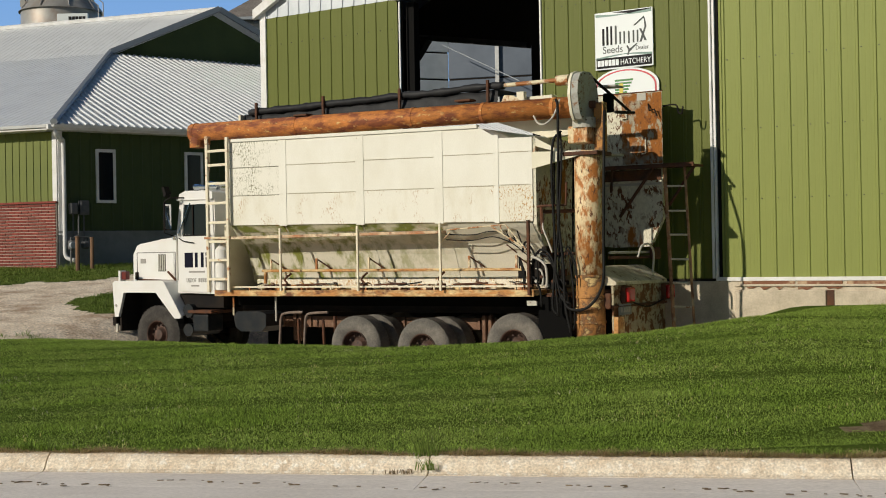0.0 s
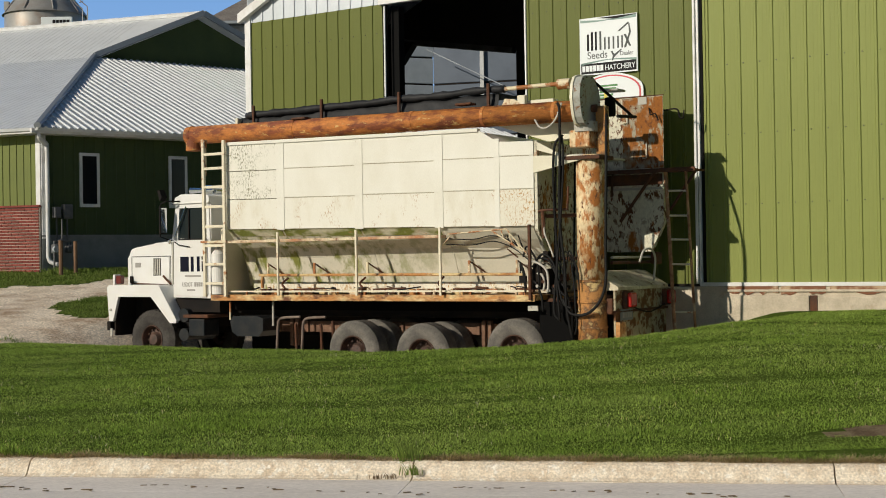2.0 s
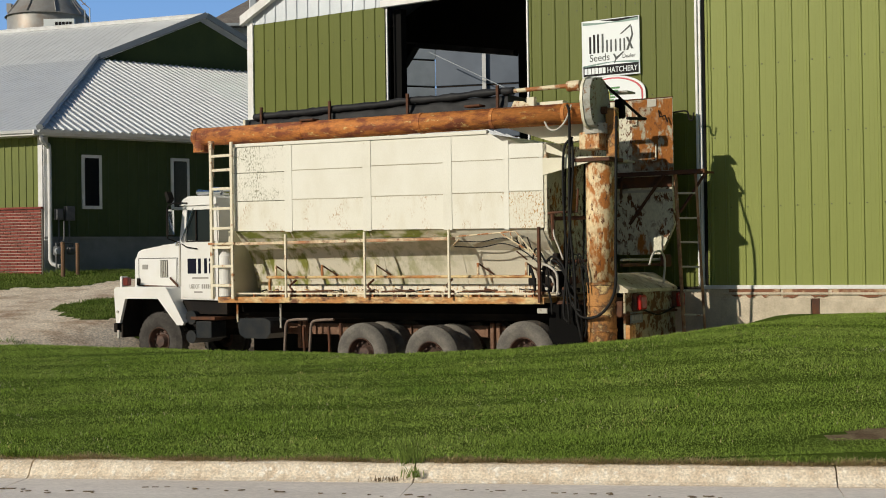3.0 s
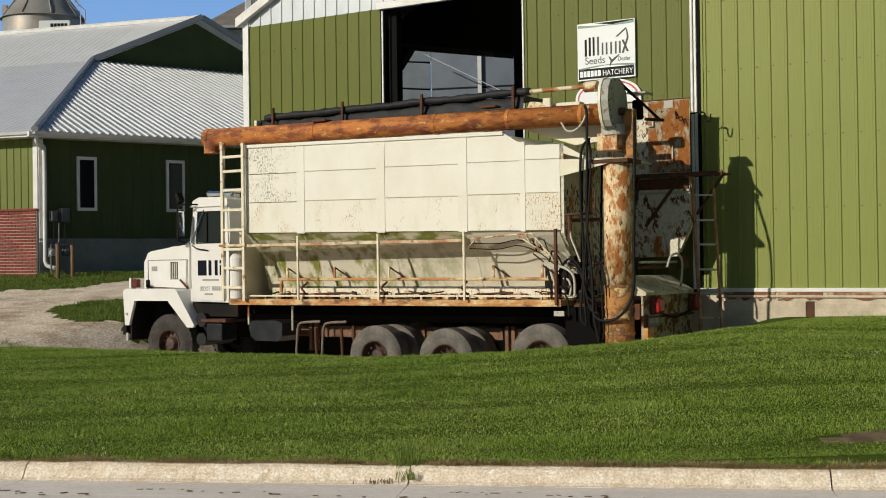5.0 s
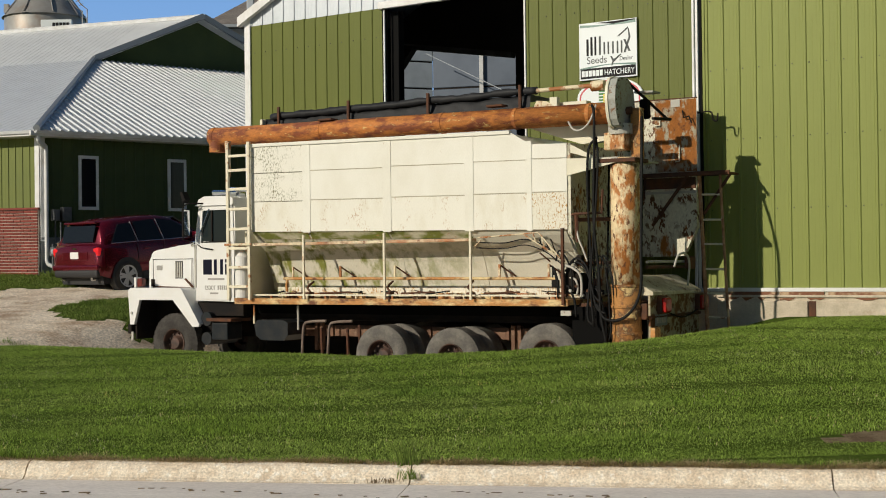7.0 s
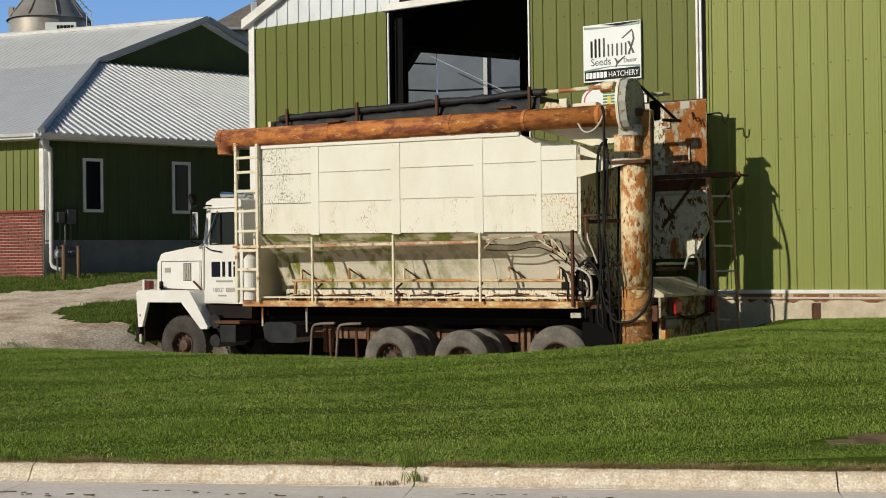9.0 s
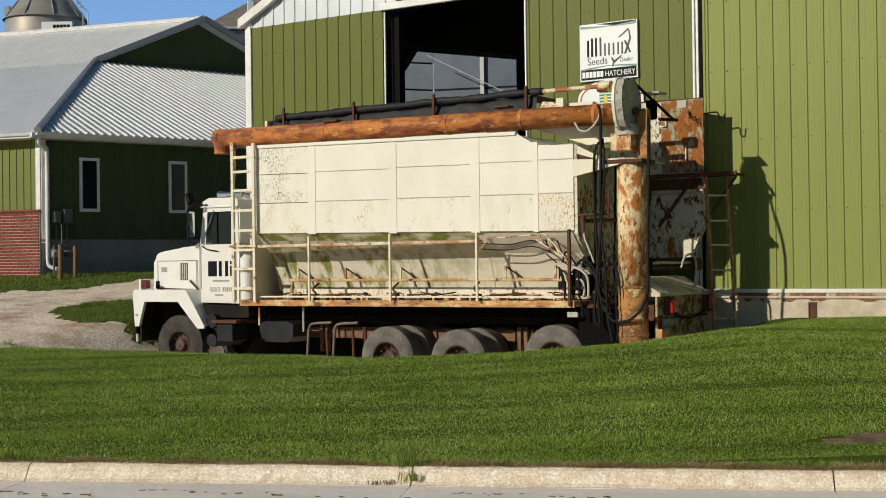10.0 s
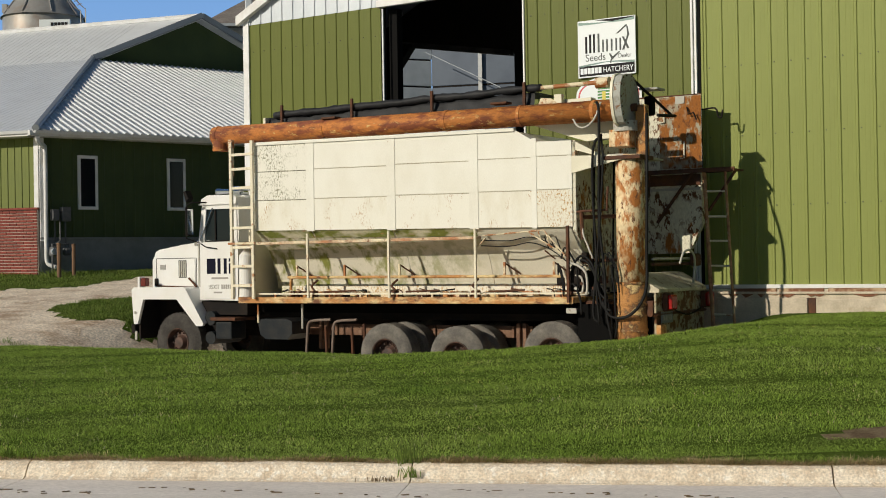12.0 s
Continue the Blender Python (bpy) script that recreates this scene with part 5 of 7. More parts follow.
def build_cab(truck, P):
    """Bonneted cab with angular mudguards, mirrors, horns and lettered doors."""
    # cab shell, open at the windows
    v0, v1 = -0.14, -2.30
    door = [(8.64, 1.40), (7.84, 1.36), (7.80, 1.42), (7.80, 2.44), (8.43, 2.46), (8.62, 2.44)]
    P("lower_cab", prism(bmesh.new(), [(8.66, 1.36), (7.74, 1.34), (7.72, 2.44), (8.66, 2.46)], "y", v0 - 0.02, v1 + 0.02), "cab_white")
    P("door", prism(bmesh.new(), door, "y", v0 - 0.03, v0), "cab_white", "white cab door")
    P("door", prism(bmesh.new(), door, "y", v1, v1 + 0.03), "cab_white")
    for side, o in ((v0, -1), (v1, 1)):
        a, b = side, side + 0.06 * o
        P("pillar", prism(bmesh.new(), [(8.66, 2.44), (8.52, 2.44), (8.46, 3.06), (8.56, 3.10)], "y", a, b), "cab_white")
        P("pillar", prism(bmesh.new(), [(7.80, 2.44), (7.72, 2.44), (7.74, 3.12), (7.81, 3.08)], "y", a, b), "cab_white")
        P("door_head", prism(bmesh.new(), [(8.56, 3.03), (7.74, 3.03), (7.74, 3.13), (8.56, 3.13)], "y", a, b), "cab_white")
        P("side_window", boxed(7.80, 8.50, side + 0.03 * o, side + 0.036 * o, 2.44, 3.05), "cab_glass")
        P("window_bar", boxed(8.24, 8.265, side + 0.005 * o, side + 0.04 * o, 2.45, 3.04), "frame_black")
        P("window_seal", boxed(7.80, 8.50, side - 0.004 * o, side + 0.03 * o, 2.43, 2.455), "frame_black")
    P("roof", prism(bmesh.new(), [(8.60, 3.12), (7.72, 3.12), (7.72, 3.24), (7.8, 3.28), (8.40, 3.29), (8.55, 3.23)], "y", v0 + 0.02, v1 - 0.02), "cab_white")
    P("drip_rail", boxed(7.72, 8.62, v0 - 0.02, v0 + 0.035, 3.11, 3.135, bevel=0.005), "cab_white")
    P("windscreen", prism(bmesh.new(), [(8.63, 2.46), (8.64, 2.46), (8.54, 3.12), (8.53, 3.12)], "y", v0 - 0.08, v1 + 0.08), "cab_glass")
    P("cab_back", boxed(7.70, 7.74, v1 + 0.02, v0 - 0.02, 2.44, 3.13), "cab_white")
    P("seat", boxed(7.82, 8.0, -1.0, -0.45, 2.1, 2.75, bevel=0.05), "frame_black")
    bm = pipe(bmesh.new(), [(8.30 + 0.08 * math.sin(a), -0.72 + 0.22 * math.cos(a), 2.50 + 0.20 * math.sin(a)) for a in [k * math.tau / 18 for k in range(19)]], 0.014, 6)
    P("steering_wheel", bm, "frame_black")
    # bonnet
    h0, h1 = -0.40, -2.04
    bm = prism(bmesh.new(), [(8.66, 1.50), (10.06, 1.50), (10.08, 1.62), (10.07, 2.22), (10.03, 2.28), (9.93, 2.315), (9.3, 2.40), (8.66, 2.46)], "y", h0, h1)
    bmesh.ops.bevel(bm, geom=[e for e in bm.edges if abs(e.verts[0].co.y - e.verts[1].co.y) < 0.01 and min(v.co.z for v in e.verts) > 2.2], offset=0.06, segments=3, affect="EDGES")
    P("bonnet", bm, "cab_white")
    P("bonnet_panel", boxed(8.98, 9.95, h0, h0 + 0.014, 1.60, 2.13, bevel=0.006), "cab_white")
    P("bonnet_panel", boxed(8.72, 8.92, h0, h0 + 0.014, 1.62, 2.10, bevel=0.006), "cab_white")
    for k in range(4):
        P("louvre", boxed(9.20 + k * 0.048, 9.23 + k * 0.048, h0 + 0.012, h0 + 0.03, 1.78, 2.09, bevel=0.004), "grey_rust")
    P("louvre_frame", boxed(9.19, 9.39, h0 + 0.010, h0 + 0.018, 1.77, 2.10), "frame_black")
    for args in ((8.95, 9.97, 2.135, 2.145), (8.95, 9.97, 1.585, 1.595)):
        P("bonnet_seam", boxed(args[0], args[1], h0, h0 + 0.006, args[2], args[3]), "frame_black")
    for u in (8.945, 9.965):
        P("bonnet_seam", boxed(u, u + 0.01, h0, h0 + 0.006, 1.59, 2.14), "frame_black")
    P("emblem", boxed(9.72, 9.86, h0 + 0.014, h0 + 0.022, 1.93, 2.02), "grey_letter")
    P("bonnet_rod", rod(bmesh.new(), (9.95, h0 + 0.03, 1.62), (9.0, h0 + 0.03, 1.59), 0.012, 6), "dark_rust")
    P("bonnet_latch", boxed(9.92, 9.99, h0, h0 + 0.05, 1.62, 1.76, bevel=0.01), "frame_black")
    P("bonnet_latch", rod(bmesh.new(), (9.12, h0 + 0.03, 1.76), (8.92, h0 + 0.04, 1.60), 0.022, 6), "dark_rust")
    P("bonnet_mascot", boxed(8.9, 9.0, -0.7, -0.6, 2.43, 2.48, bevel=0.015), "cab_white")
    P("grille", boxed(10.06, 10.10, -1.85, -0.6, 1.45, 2.1, bevel=0.02), "frame_black")
    # mudguards
    guard = [(10.25, 1.55), (10.19, 1.60), (8.95, 1.60), (8.88, 1.57), (8.45, 0.93), (8.47, 0.88), (8.62, 0.88), (9.10, 1.37), (9.95, 1.37), (10.10, 0.90), (10.20, 0.90)]
    for a, b in ((0.0, -0.06), (-2.45, -2.39)):
        P("mudguard_flange", prism(bmesh.new(), guard, "y", a, b), "cab_white", "angular white mudguard")
    for a, b in ((-0.06, -0.60), (-2.39, -1.86)):
        top = [(10.24, 1.55), (10.18, 1.595), (8.95, 1.595), (8.87, 1.56), (8.46, 0.94), (8.52, 0.92), (8.93, 1.52), (10.15, 1.52), (10.21, 1.5)]
        P("mudguard_top", prism(bmesh.new(), top, "y", a, b), "cab_white")
        # near-black sheets added for the shade inside the wheel wells
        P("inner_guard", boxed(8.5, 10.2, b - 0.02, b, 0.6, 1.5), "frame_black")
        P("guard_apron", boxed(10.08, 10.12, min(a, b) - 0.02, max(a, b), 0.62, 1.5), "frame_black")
    P("bumper", boxed(10.20, 10.30, -2.42, -0.03, 0.72, 0.90, bevel=0.02), "frame_black")
    P("tow_eye", boxed(10.14, 10.20, -0.05, -0.02, 0.60, 0.76, bevel=0.01), "grey_rust")
    P("mudguard_bolt", rod(bmesh.new(), (10.15, 0.0, 1.12), (10.15, 0.02, 1.12), 0.025, 8), "grey_rust")
    P("marker_lamp", boxed(10.06, 10.12, -0.18, -0.03, 1.60, 1.80, bevel=0.01), "cab_white")
    P("marker_lens", boxed(9.93, 10.06, -0.16, -0.05, 1.62, 1.78, bevel=0.02), "amber_lens", "dark red marker lens")
    # mirrors
    for v, o in ((v0, 1), (v1, -1)):
        y = v + 0.22 * o
        P("mirror_bracket", pipe(bmesh.new(), [(8.42, v, 3.16), (8.60, y, 3.16), (8.72, y, 3.12), (8.76, y, 3.06), (8.75, y, 2.50), (8.66, v, 2.42)], 0.014, 6), "frame_black")
        P("mirror_bracket", pipe(bmesh.new(), [(8.30, v, 3.06), (8.60, v + 0.02 * o, 2.45)], 0.012, 6), "chrome")
        P("mirror_bracket", pipe(bmesh.new(), [(8.60, v, 2.40), (8.45, v + 0.05 * o, 2.34), (8.2, v + 0.02 * o, 2.30)], 0.011, 6), "frame_black")
        P("mirror", boxed(8.66, 8.70, y - 0.09, y + 0.09, 2.55, 3.06, bevel=0.012), "frame_black")
        P("mirror_face", boxed(8.652, 8.66, y - 0.075, y + 0.075, 2.57, 3.04), "chrome")
        P("spot_mirror", boxed(8.66, 8.72, v - 0.02 * o, v + 0.06 * o, 2.36, 2.46, bevel=0.02), "chrome")
    P("visor_mirror", prism(bmesh.new(), [(8.72, 3.17), (8.78, 3.36), (8.73, 3.38), (8.66, 3.24)], "y", -0.02, 0.12), "frame_black")
    # horns and lamp on the roof
    P("air_horn", rod(bmesh.new(), (8.46, -0.45, 3.37), (7.9, -0.45, 3.36), 0.055, 14, 0.02), "chrome")
    P("air_horn", rod(bmesh.new(), (8.26, -0.65, 3.42), (7.7, -0.65, 3.40), 0.06, 14, 0.02), "chrome")
    P("horn_foot", boxed(8.1, 8.14, -0.66, -0.44, 3.28, 3.38), "chrome")
    P("roof_lamp", boxed(8.05, 8.25, -0.9, -0.7, 3.28, 3.40, bevel=0.04), "chrome")
    # door lettering as blocks
    y0, y1 = v0, v0 + 0.004
    for a, b, z0, z1 in ((8.46, 8.25, 1.84, 2.12), (8.20, 8.13, 1.84, 2.12), (8.05, 7.98, 1.84, 2.12), (7.93, 7.875, 1.84, 2.03), (7.93, 7.875, 2.06, 2.12), (7.85, 7.81, 1.84, 1.89)):
        P("door_mark", boxed(b, a, y0, y1, z0, z1), "letter")
    P("door_mark", boxed(7.95, 8.35, y0, y1, 1.74, 1.775), "grey_letter")
    words("USDOT", 0.115, "grey_letter", truck, pose(8.42, y0 + 0.003, 1.56, 0, 0, 180), 0.66)
    for k in range(6, 11):
        P("door_mark", boxed(8.38 - k * 0.05, 8.415 - k * 0.05, y0, y1, 1.56, 1.64), "grey_letter")
    P("door_mark", boxed(8.1, 8.3, y0, y1, 1.48, 1.51), "grey_letter")
    P("door_handle", boxed(7.81, 7.85, y0, y0 + 0.03, 1.56, 1.66, bevel=0.008), "frame_black")
    P("door_hinge", boxed(8.63, 8.67, y0 - 0.02, y0 + 0.012, 1.6, 2.4), "grey_rust")
    # step, battery box and air tanks under the cab
    P("battery_box", boxed(7.84, 8.22, -0.5, -0.08, 0.64, 0.96, bevel=0.02), "tank_blue")
    P("step_plate", boxed(7.7, 8.3, -0.6, -0.02, 0.98, 1.04, bevel=0.01), "dark_rust")
    for z, r in ((1.02, 0.13), (0.66, 0.12)):
        bm = rod(bmesh.new(), (8.38, -0.9, z), (8.38, -0.12, z), r, 18)
        P("air_tank", bm, "tank_blue")
    P("engine_block", boxed(8.6, 9.8, -1.9, -0.7, 0.75, 1.5), "frame_black")
    P("cab_floor", boxed(7.6, 8.7, -2.2, -0.25, 1.08, 1.34), "frame_black")


# ---- passing car ----
M["car_red"] = material("dark_red_car_paint", (0.15, 0.005, 0.018), 0.24, 0.55, grain=0.0, bump=0.0, coat=0.6)
M["car_trim"] = material("black_car_trim", (0.02, 0.02, 0.022), 0.6, grain=0.03, bump=0.0)
M["car_glass"] = material("tinted_glass", (0.010, 0.012, 0.015), 0.05, gloss=0.3, grain=0, bump=0)
M["alloy"] = material("silver_alloy", (0.60, 0.60, 0.61), 0.35, 0.15, grain=0, bump=0)
M["plate_white"] = material("white_plate", (0.75, 0.75, 0.74), 0.5, grain=0.02, bump=0)
M["lamp_on"] = material("lit_tail_lamp", (0.5, 0.01, 0.012), 0.2, grain=0, bump=0)
M["lamp_on"].node_tree.nodes["Principled BSDF"].inputs["Emission Color"].default_value = (1, 0.03, 0.04, 1)
M["lamp_on"].node_tree.nodes["Principled BSDF"].inputs["Emission Strength"].default_value = 0.3


def car_pose(x, y, turn):
    """The car on the yard, its rear axle's near side at x, y."""
    c, s = math.cos(radians(turn)), math.sin(radians(turn))
    back = float(ground_height(x, y))
    ahead = float(ground_height(x + 2.8 * c, y + 2.8 * s))
    return pose(x, y, back - 0.05) @ pose(0, 0, 0, 0, 0, turn) @ pose(0, 0, 0, 0, -math.degrees(math.atan2(ahead - back, 2.8)))


def loft(stations, n_side):
    """A skin over stations: each a list of (x, y, z) from the near sill over the top to the far sill."""
    bm = bmesh.new()
    rings = [[bm.verts.new(p) for p in s] for s in stations]
    for a, b in zip(rings, rings[1:]):
        for k in range(len(a) - 1):
            bm.faces.new((a[k], a[k + 1], b[k + 1], b[k]))
    bm.faces.new(rings[0]), bm.faces.new(rings[-1][::-1])
    return bm


def build_car():
    car = empty("passenger_car", pose(0, 0, 0), "dark red estate car with silver alloy wheels", "car")
    mid = 0.93

    def ring(x, zb, zt, w, crown, tuck=0.06):
        """A body section: sill zb, shoulder zt, half width w."""
        half = [(w - tuck, zb), (w - 0.01, zb + 0.14), (w, zb + 0.35), (w - 0.015, zt - 0.16), (w - 0.05, zt - 0.03), (w - 0.12, zt), (w * 0.5, zt + crown)]
        return [(x, mid - y, z) for y, z in half] + [(x, mid, half[-1][1] + crown * 0.3)] + [(x, mid + y, z) for y, z in half[::-1]]

    body = [(-0.93, 0.50, 0.92, 0.80, 0.01), (-0.90, 0.46, 1.05, 0.87, 0.01), (-0.78, 0.42, 1.12, 0.925, 0.01), (-0.4, 0.33, 1.13, 0.945, 0.01), (0.4, 0.31, 1.12, 0.955, 0.01), (1.4, 0.30, 1.09, 0.955, 0.01),
            (2.3, 0.31, 1.07, 0.95, 0.02), (2.75, 0.33, 1.09, 0.945, 0.03), (3.2, 0.35, 1.03, 0.93, 0.035), (3.5, 0.38, 0.95, 0.89, 0.03), (3.66, 0.42, 0.83, 0.82, 0.02), (3.73, 0.48, 0.68, 0.72, 0.01)]
    part("body", loft([ring(*s) for s in body], 0), "car_red", car, "dark red body", smooth=True)

    def cabin(x, zr, w, ww):
        half = [(ww, 1.06), (ww - 0.02, 1.12), ((ww + w) / 2, (1.1 + zr) / 2), (w + 0.02, zr - 0.08), (w - 0.05, zr - 0.015), (w * 0.5, zr + 0.02)]
        return [(x, mid - y, z) for y, z in half] + [(x, mid, zr + 0.03)] + [(x, mid + y, z) for y, z in half[::-1]]

    top = [(-0.80, 1.16, 0.80, 0.86), (-0.66, 1.40, 0.72, 0.88), (-0.55, 1.59, 0.68, 0.89), (-0.1, 1.645, 0.68, 0.90), (0.6, 1.67, 0.69, 0.905), (1.2, 1.66, 0.69, 0.905), (1.6, 1.60, 0.68, 0.90), (2.0, 1.42, 0.70, 0.89), (2.4, 1.20, 0.74, 0.87), (2.62, 1.09, 0.78, 0.85)]
    part("cabin", loft([cabin(*s) for s in top], 0), "car_red", car, smooth=True)
    # windows laid on the cabin's flanks
    for sgn in (-1, 1):
        for outline in ([(-0.42, 1.14), (0.32, 1.13), (0.28, 1.55), (-0.10, 1.53)], [(0.38, 1.13), (1.10, 1.11), (0.98, 1.58), (0.34, 1.56)], [(1.17, 1.11), (2.20, 1.10), (1.95, 1.28), (1.55, 1.52), (1.06, 1.58)]):
            bm = bmesh.new()
            outer = []
            for x, z in outline:
                t = (z - 1.06) / 0.56
                outer.append((x, mid + sgn * (0.925 - 0.20 * t), z))
            a = [bm.verts.new(p) for p in outer]
            b = [bm.verts.new((x, y - sgn * 0.03, z)) for x, y, z in outer]
            bm.faces.new(a), bm.faces.new(b[::-1])
            for i in range(len(a)):
                bm.faces.new((a[i], b[i], b[(i + 1) % len(a)], a[(i + 1) % len(a)]))
            part("side_window", bm, "car_glass", car)
        part("window_strip", pipe(bmesh.new(), [(-0.45, mid + sgn * 0.90, 1.125), (0.35, mid + sgn * 0.912, 1.115), (1.2, mid + sgn * 0.914, 1.10), (2.25, mid + sgn * 0.905, 1.09)], 0.008, 5), "chrome", car)
        for x in (0.35, 1.13):
            part("pillar_strip", pipe(bmesh.new(), [(x, mid + sgn * 0.91, 1.12), (x - 0.1, mid + sgn * 0.745, 1.58)], 0.007, 4), "alloy", car)
        part("sill_cladding", boxed(0.45, 2.3, mid + sgn * 0.90, mid + sgn * 0.965, 0.26, 0.44, bevel=0.02), "car_trim", car)
        part("door_line", boxed(0.36, 0.37, mid + sgn * 0.94, mid + sgn * 0.957, 0.5, 1.08), "car_trim", car)
        part("door_line", boxed(1.18, 1.19, mid + sgn * 0.94, mid + sgn * 0.957, 0.5, 1.06), "car_trim", car)
        for x in (0.55, 1.4):
            part("door_handle", boxed(x, x + 0.18, mid + sgn * 0.94, mid + sgn * 0.98, 0.93, 0.965, bevel=0.01), "car_red", car)
        part("wing_mirror", boxed(2.0, 2.14, mid + sgn * 0.92, mid + sgn * 1.09, 1.10, 1.22, bevel=0.03), "car_red", car)
        part("mirror_cap", boxed(2.0, 2.13, mid + sgn * 0.98, mid + sgn * 1.095, 1.095, 1.15, bevel=0.02), "chrome", car)
        lamp = part("tail_lamp", boxed(-0.915, -0.72, mid + sgn * 0.66, mid + sgn * 0.895, 0.86, 1.06, bevel=0.05), "lamp_on", car, "glowing red tail lamp")
        part("headlamp", boxed(3.25, 3.60, mid + sgn * 0.66, mid + sgn * 0.90, 0.74, 0.88, bevel=0.03), "alloy", car)
        part("exhaust", rod(bmesh.new(), (-0.95, mid + sgn * 0.6, 0.36), (-0.6, mid + sgn * 0.6, 0.36), 0.045, 10), "chrome", car)
    bm = prism(bmesh.new(), [(-0.80, 1.18), (-0.76, 1.18), (-0.60, 1.53), (-0.64, 1.54)], "y", mid - 0.60, mid + 0.60)
    part("rear_window", bm, "car_glass", car)
    bm = prism(bmesh.new(), [(2.64, 1.10), (2.60, 1.08), (1.66, 1.58), (1.70, 1.61)], "y", mid - 0.66, mid + 0.66)
    part("windscreen", bm, "car_glass", car)
    part("roof_spoiler", boxed(-0.68, -0.45, mid - 0.60, mid + 0.60, 1.575, 1.625, bevel=0.02), "car_red", car)
    part("tailgate_recess", boxed(-0.955, -0.90, mid - 0.5, mid + 0.5, 0.78, 0.98, bevel=0.02), "car_red", car)
    part("number_plate", boxed(-0.965, -0.955, mid - 0.16, mid + 0.16, 0.82, 0.97), "plate_white", car)
    part("rear_bumper", boxed(-0.99, -0.55, mid - 0.84, mid + 0.84, 0.40, 0.58, bevel=0.06), "car_trim", car)
    part("bumper_bar", boxed(-1.0, -0.70, mid - 0.88, mid + 0.88, 0.56, 0.68, bevel=0.04), "car_red", car)
    part("tailgate_badge", boxed(-0.945, -0.93, mid - 0.06, mid + 0.06, 1.03, 1.06), "chrome", car)
    part("underbody", boxed(-0.7, 3.4, 0.12, 1.74, 0.22, 0.45), "car_trim", car)
    wheels = []
    for x, y, s in ((0, 0, 1), (2.824, 0, 1), (0, 2 * mid, -1), (2.824, 2 * mid, -1)):
        # black ring for the shade in the arch; the body has no cutout
        arch = lathe(bmesh.new(), [(0.425, -0.012 * s), (0.43, -0.018 * s), (0.30, -0.018 * s), (0.30, 0.2 * s), (0.425, 0.2 * s), (0.425, -0.012 * s)], 28, at=pose(x, y - 0.018 * s, 0.385))
        part("wheel_arch", arch, "car_trim", car)
        hub = new("wheel")
        hub.parent = car
        hub.matrix_basis = pose(x, y - 0.05 * s, 0.365)
        part("tyre", lathe(bmesh.new(), [(0.255, 0.0), (0.29, -0.012 * s), (0.345, 0.0), (0.365, 0.03 * s), (0.365, 0.2 * s), (0.34, 0.23 * s), (0.25, 0.23 * s)], 32), "rubber_front", hub, smooth=True)
        rim = lathe(bmesh.new(), [(0.268, -0.004 * s), (0.255, -0.004 * s), (0.235, 0.012 * s), (0.225, 0.06 * s)], 32)
        for i in range(5):
            a = i * math.tau / 5
            m = Matrix.Rotation(a, 4, "Y")
            for off in (-0.19, 0.19):
                box(rim, 0.05, 0.25, -0.012, 0.018, -0.030, 0.030, at=m @ Matrix.Rotation(off, 4, "Y") @ pose(0, 0.014 * s, 0))
        rod(rim, (0, 0.0, 0), (0, 0.04 * s, 0), 0.075, 12)
        part("rim", rim, "alloy", hub, "silver five-spoke rim")
        # black disc put in for the shade behind the spokes
        part("brake", rod(bmesh.new(), (0, 0.022 * s, 0), (0, 0.10 * s, 0), 0.262, 18), "car_trim", hub)
        wheels.append(hub)
    # a tall body with short overhangs
    cabin_parts = {"cabin", "side_window", "window_strip", "pillar_strip", "windscreen", "wing_mirror", "mirror_cap"}
    for ob in car.children:
        if ob.type == "MESH" and not ob.name.startswith("wheel"):
            for v in ob.data.vertices:
                if v.co.z > 0.4:
                    v.co.z = 0.4 + (v.co.z - 0.4) * 1.07
                if ob.name.split(".")[0] in cabin_parts:
                    v.co.x += 0.07
                if v.co.x < -0.35:
                    v.co.x = -0.35 + (v.co.x + 0.35) * 0.72
                elif v.co.x > 2.82:
                    v.co.x = 2.82 + (v.co.x - 2.82) * 0.85
    return car, wheels


# ---- signs on the barn ----
M["sign_white"] = material("sign_white", (0.70, 0.75, 0.77), 0.4, grain=0.02, bump=0.0)
M["sign_black"] = material("sign_black", (0.014, 0.014, 0.016), 0.6, gloss=0.15, grain=0.0, bump=0.0)
M["sign_grey"] = material("sign_grey", (0.10, 0.11, 0.11), 0.6, gloss=0.15, grain=0.0, bump=0.0)
M["sign_green"] = material("sign_teal", (0.16, 0.27, 0.24), 0.4, grain=0.0, bump=0.0)
M["sign_red"] = material("sign_red", (0.50, 0.05, 0.07), 0.4, grain=0.0, bump=0.0)
M["leaf_green"] = material("sign_leaf_green", (0.05, 0.20, 0.05), 0.4, grain=0.0, bump=0.0)
M["leaf_yellow"] = material("sign_yellow", (0.6, 0.5, 0.05), 0.4, grain=0.0, bump=0.0)


def words(text, size, mat, parent, at, width=1.0):
    curve = bpy.data.curves.new("lettering", "FONT")
    curve.body, curve.size, curve.extrude, curve.align_x = text, size, 0.002, "LEFT"
    made = bpy.data.objects.new("lettering", curve)
    me = bpy.data.meshes.new_from_object(made)
    bpy.data.objects.remove(made)
    me.materials.append(M[mat])
    ob = new("lettering", me)
    ob.parent = parent
    ob.matrix_basis = at @ pose(0, 0, 0, 90) @ Matrix.Diagonal((width, 1, 1, 1))
    return ob


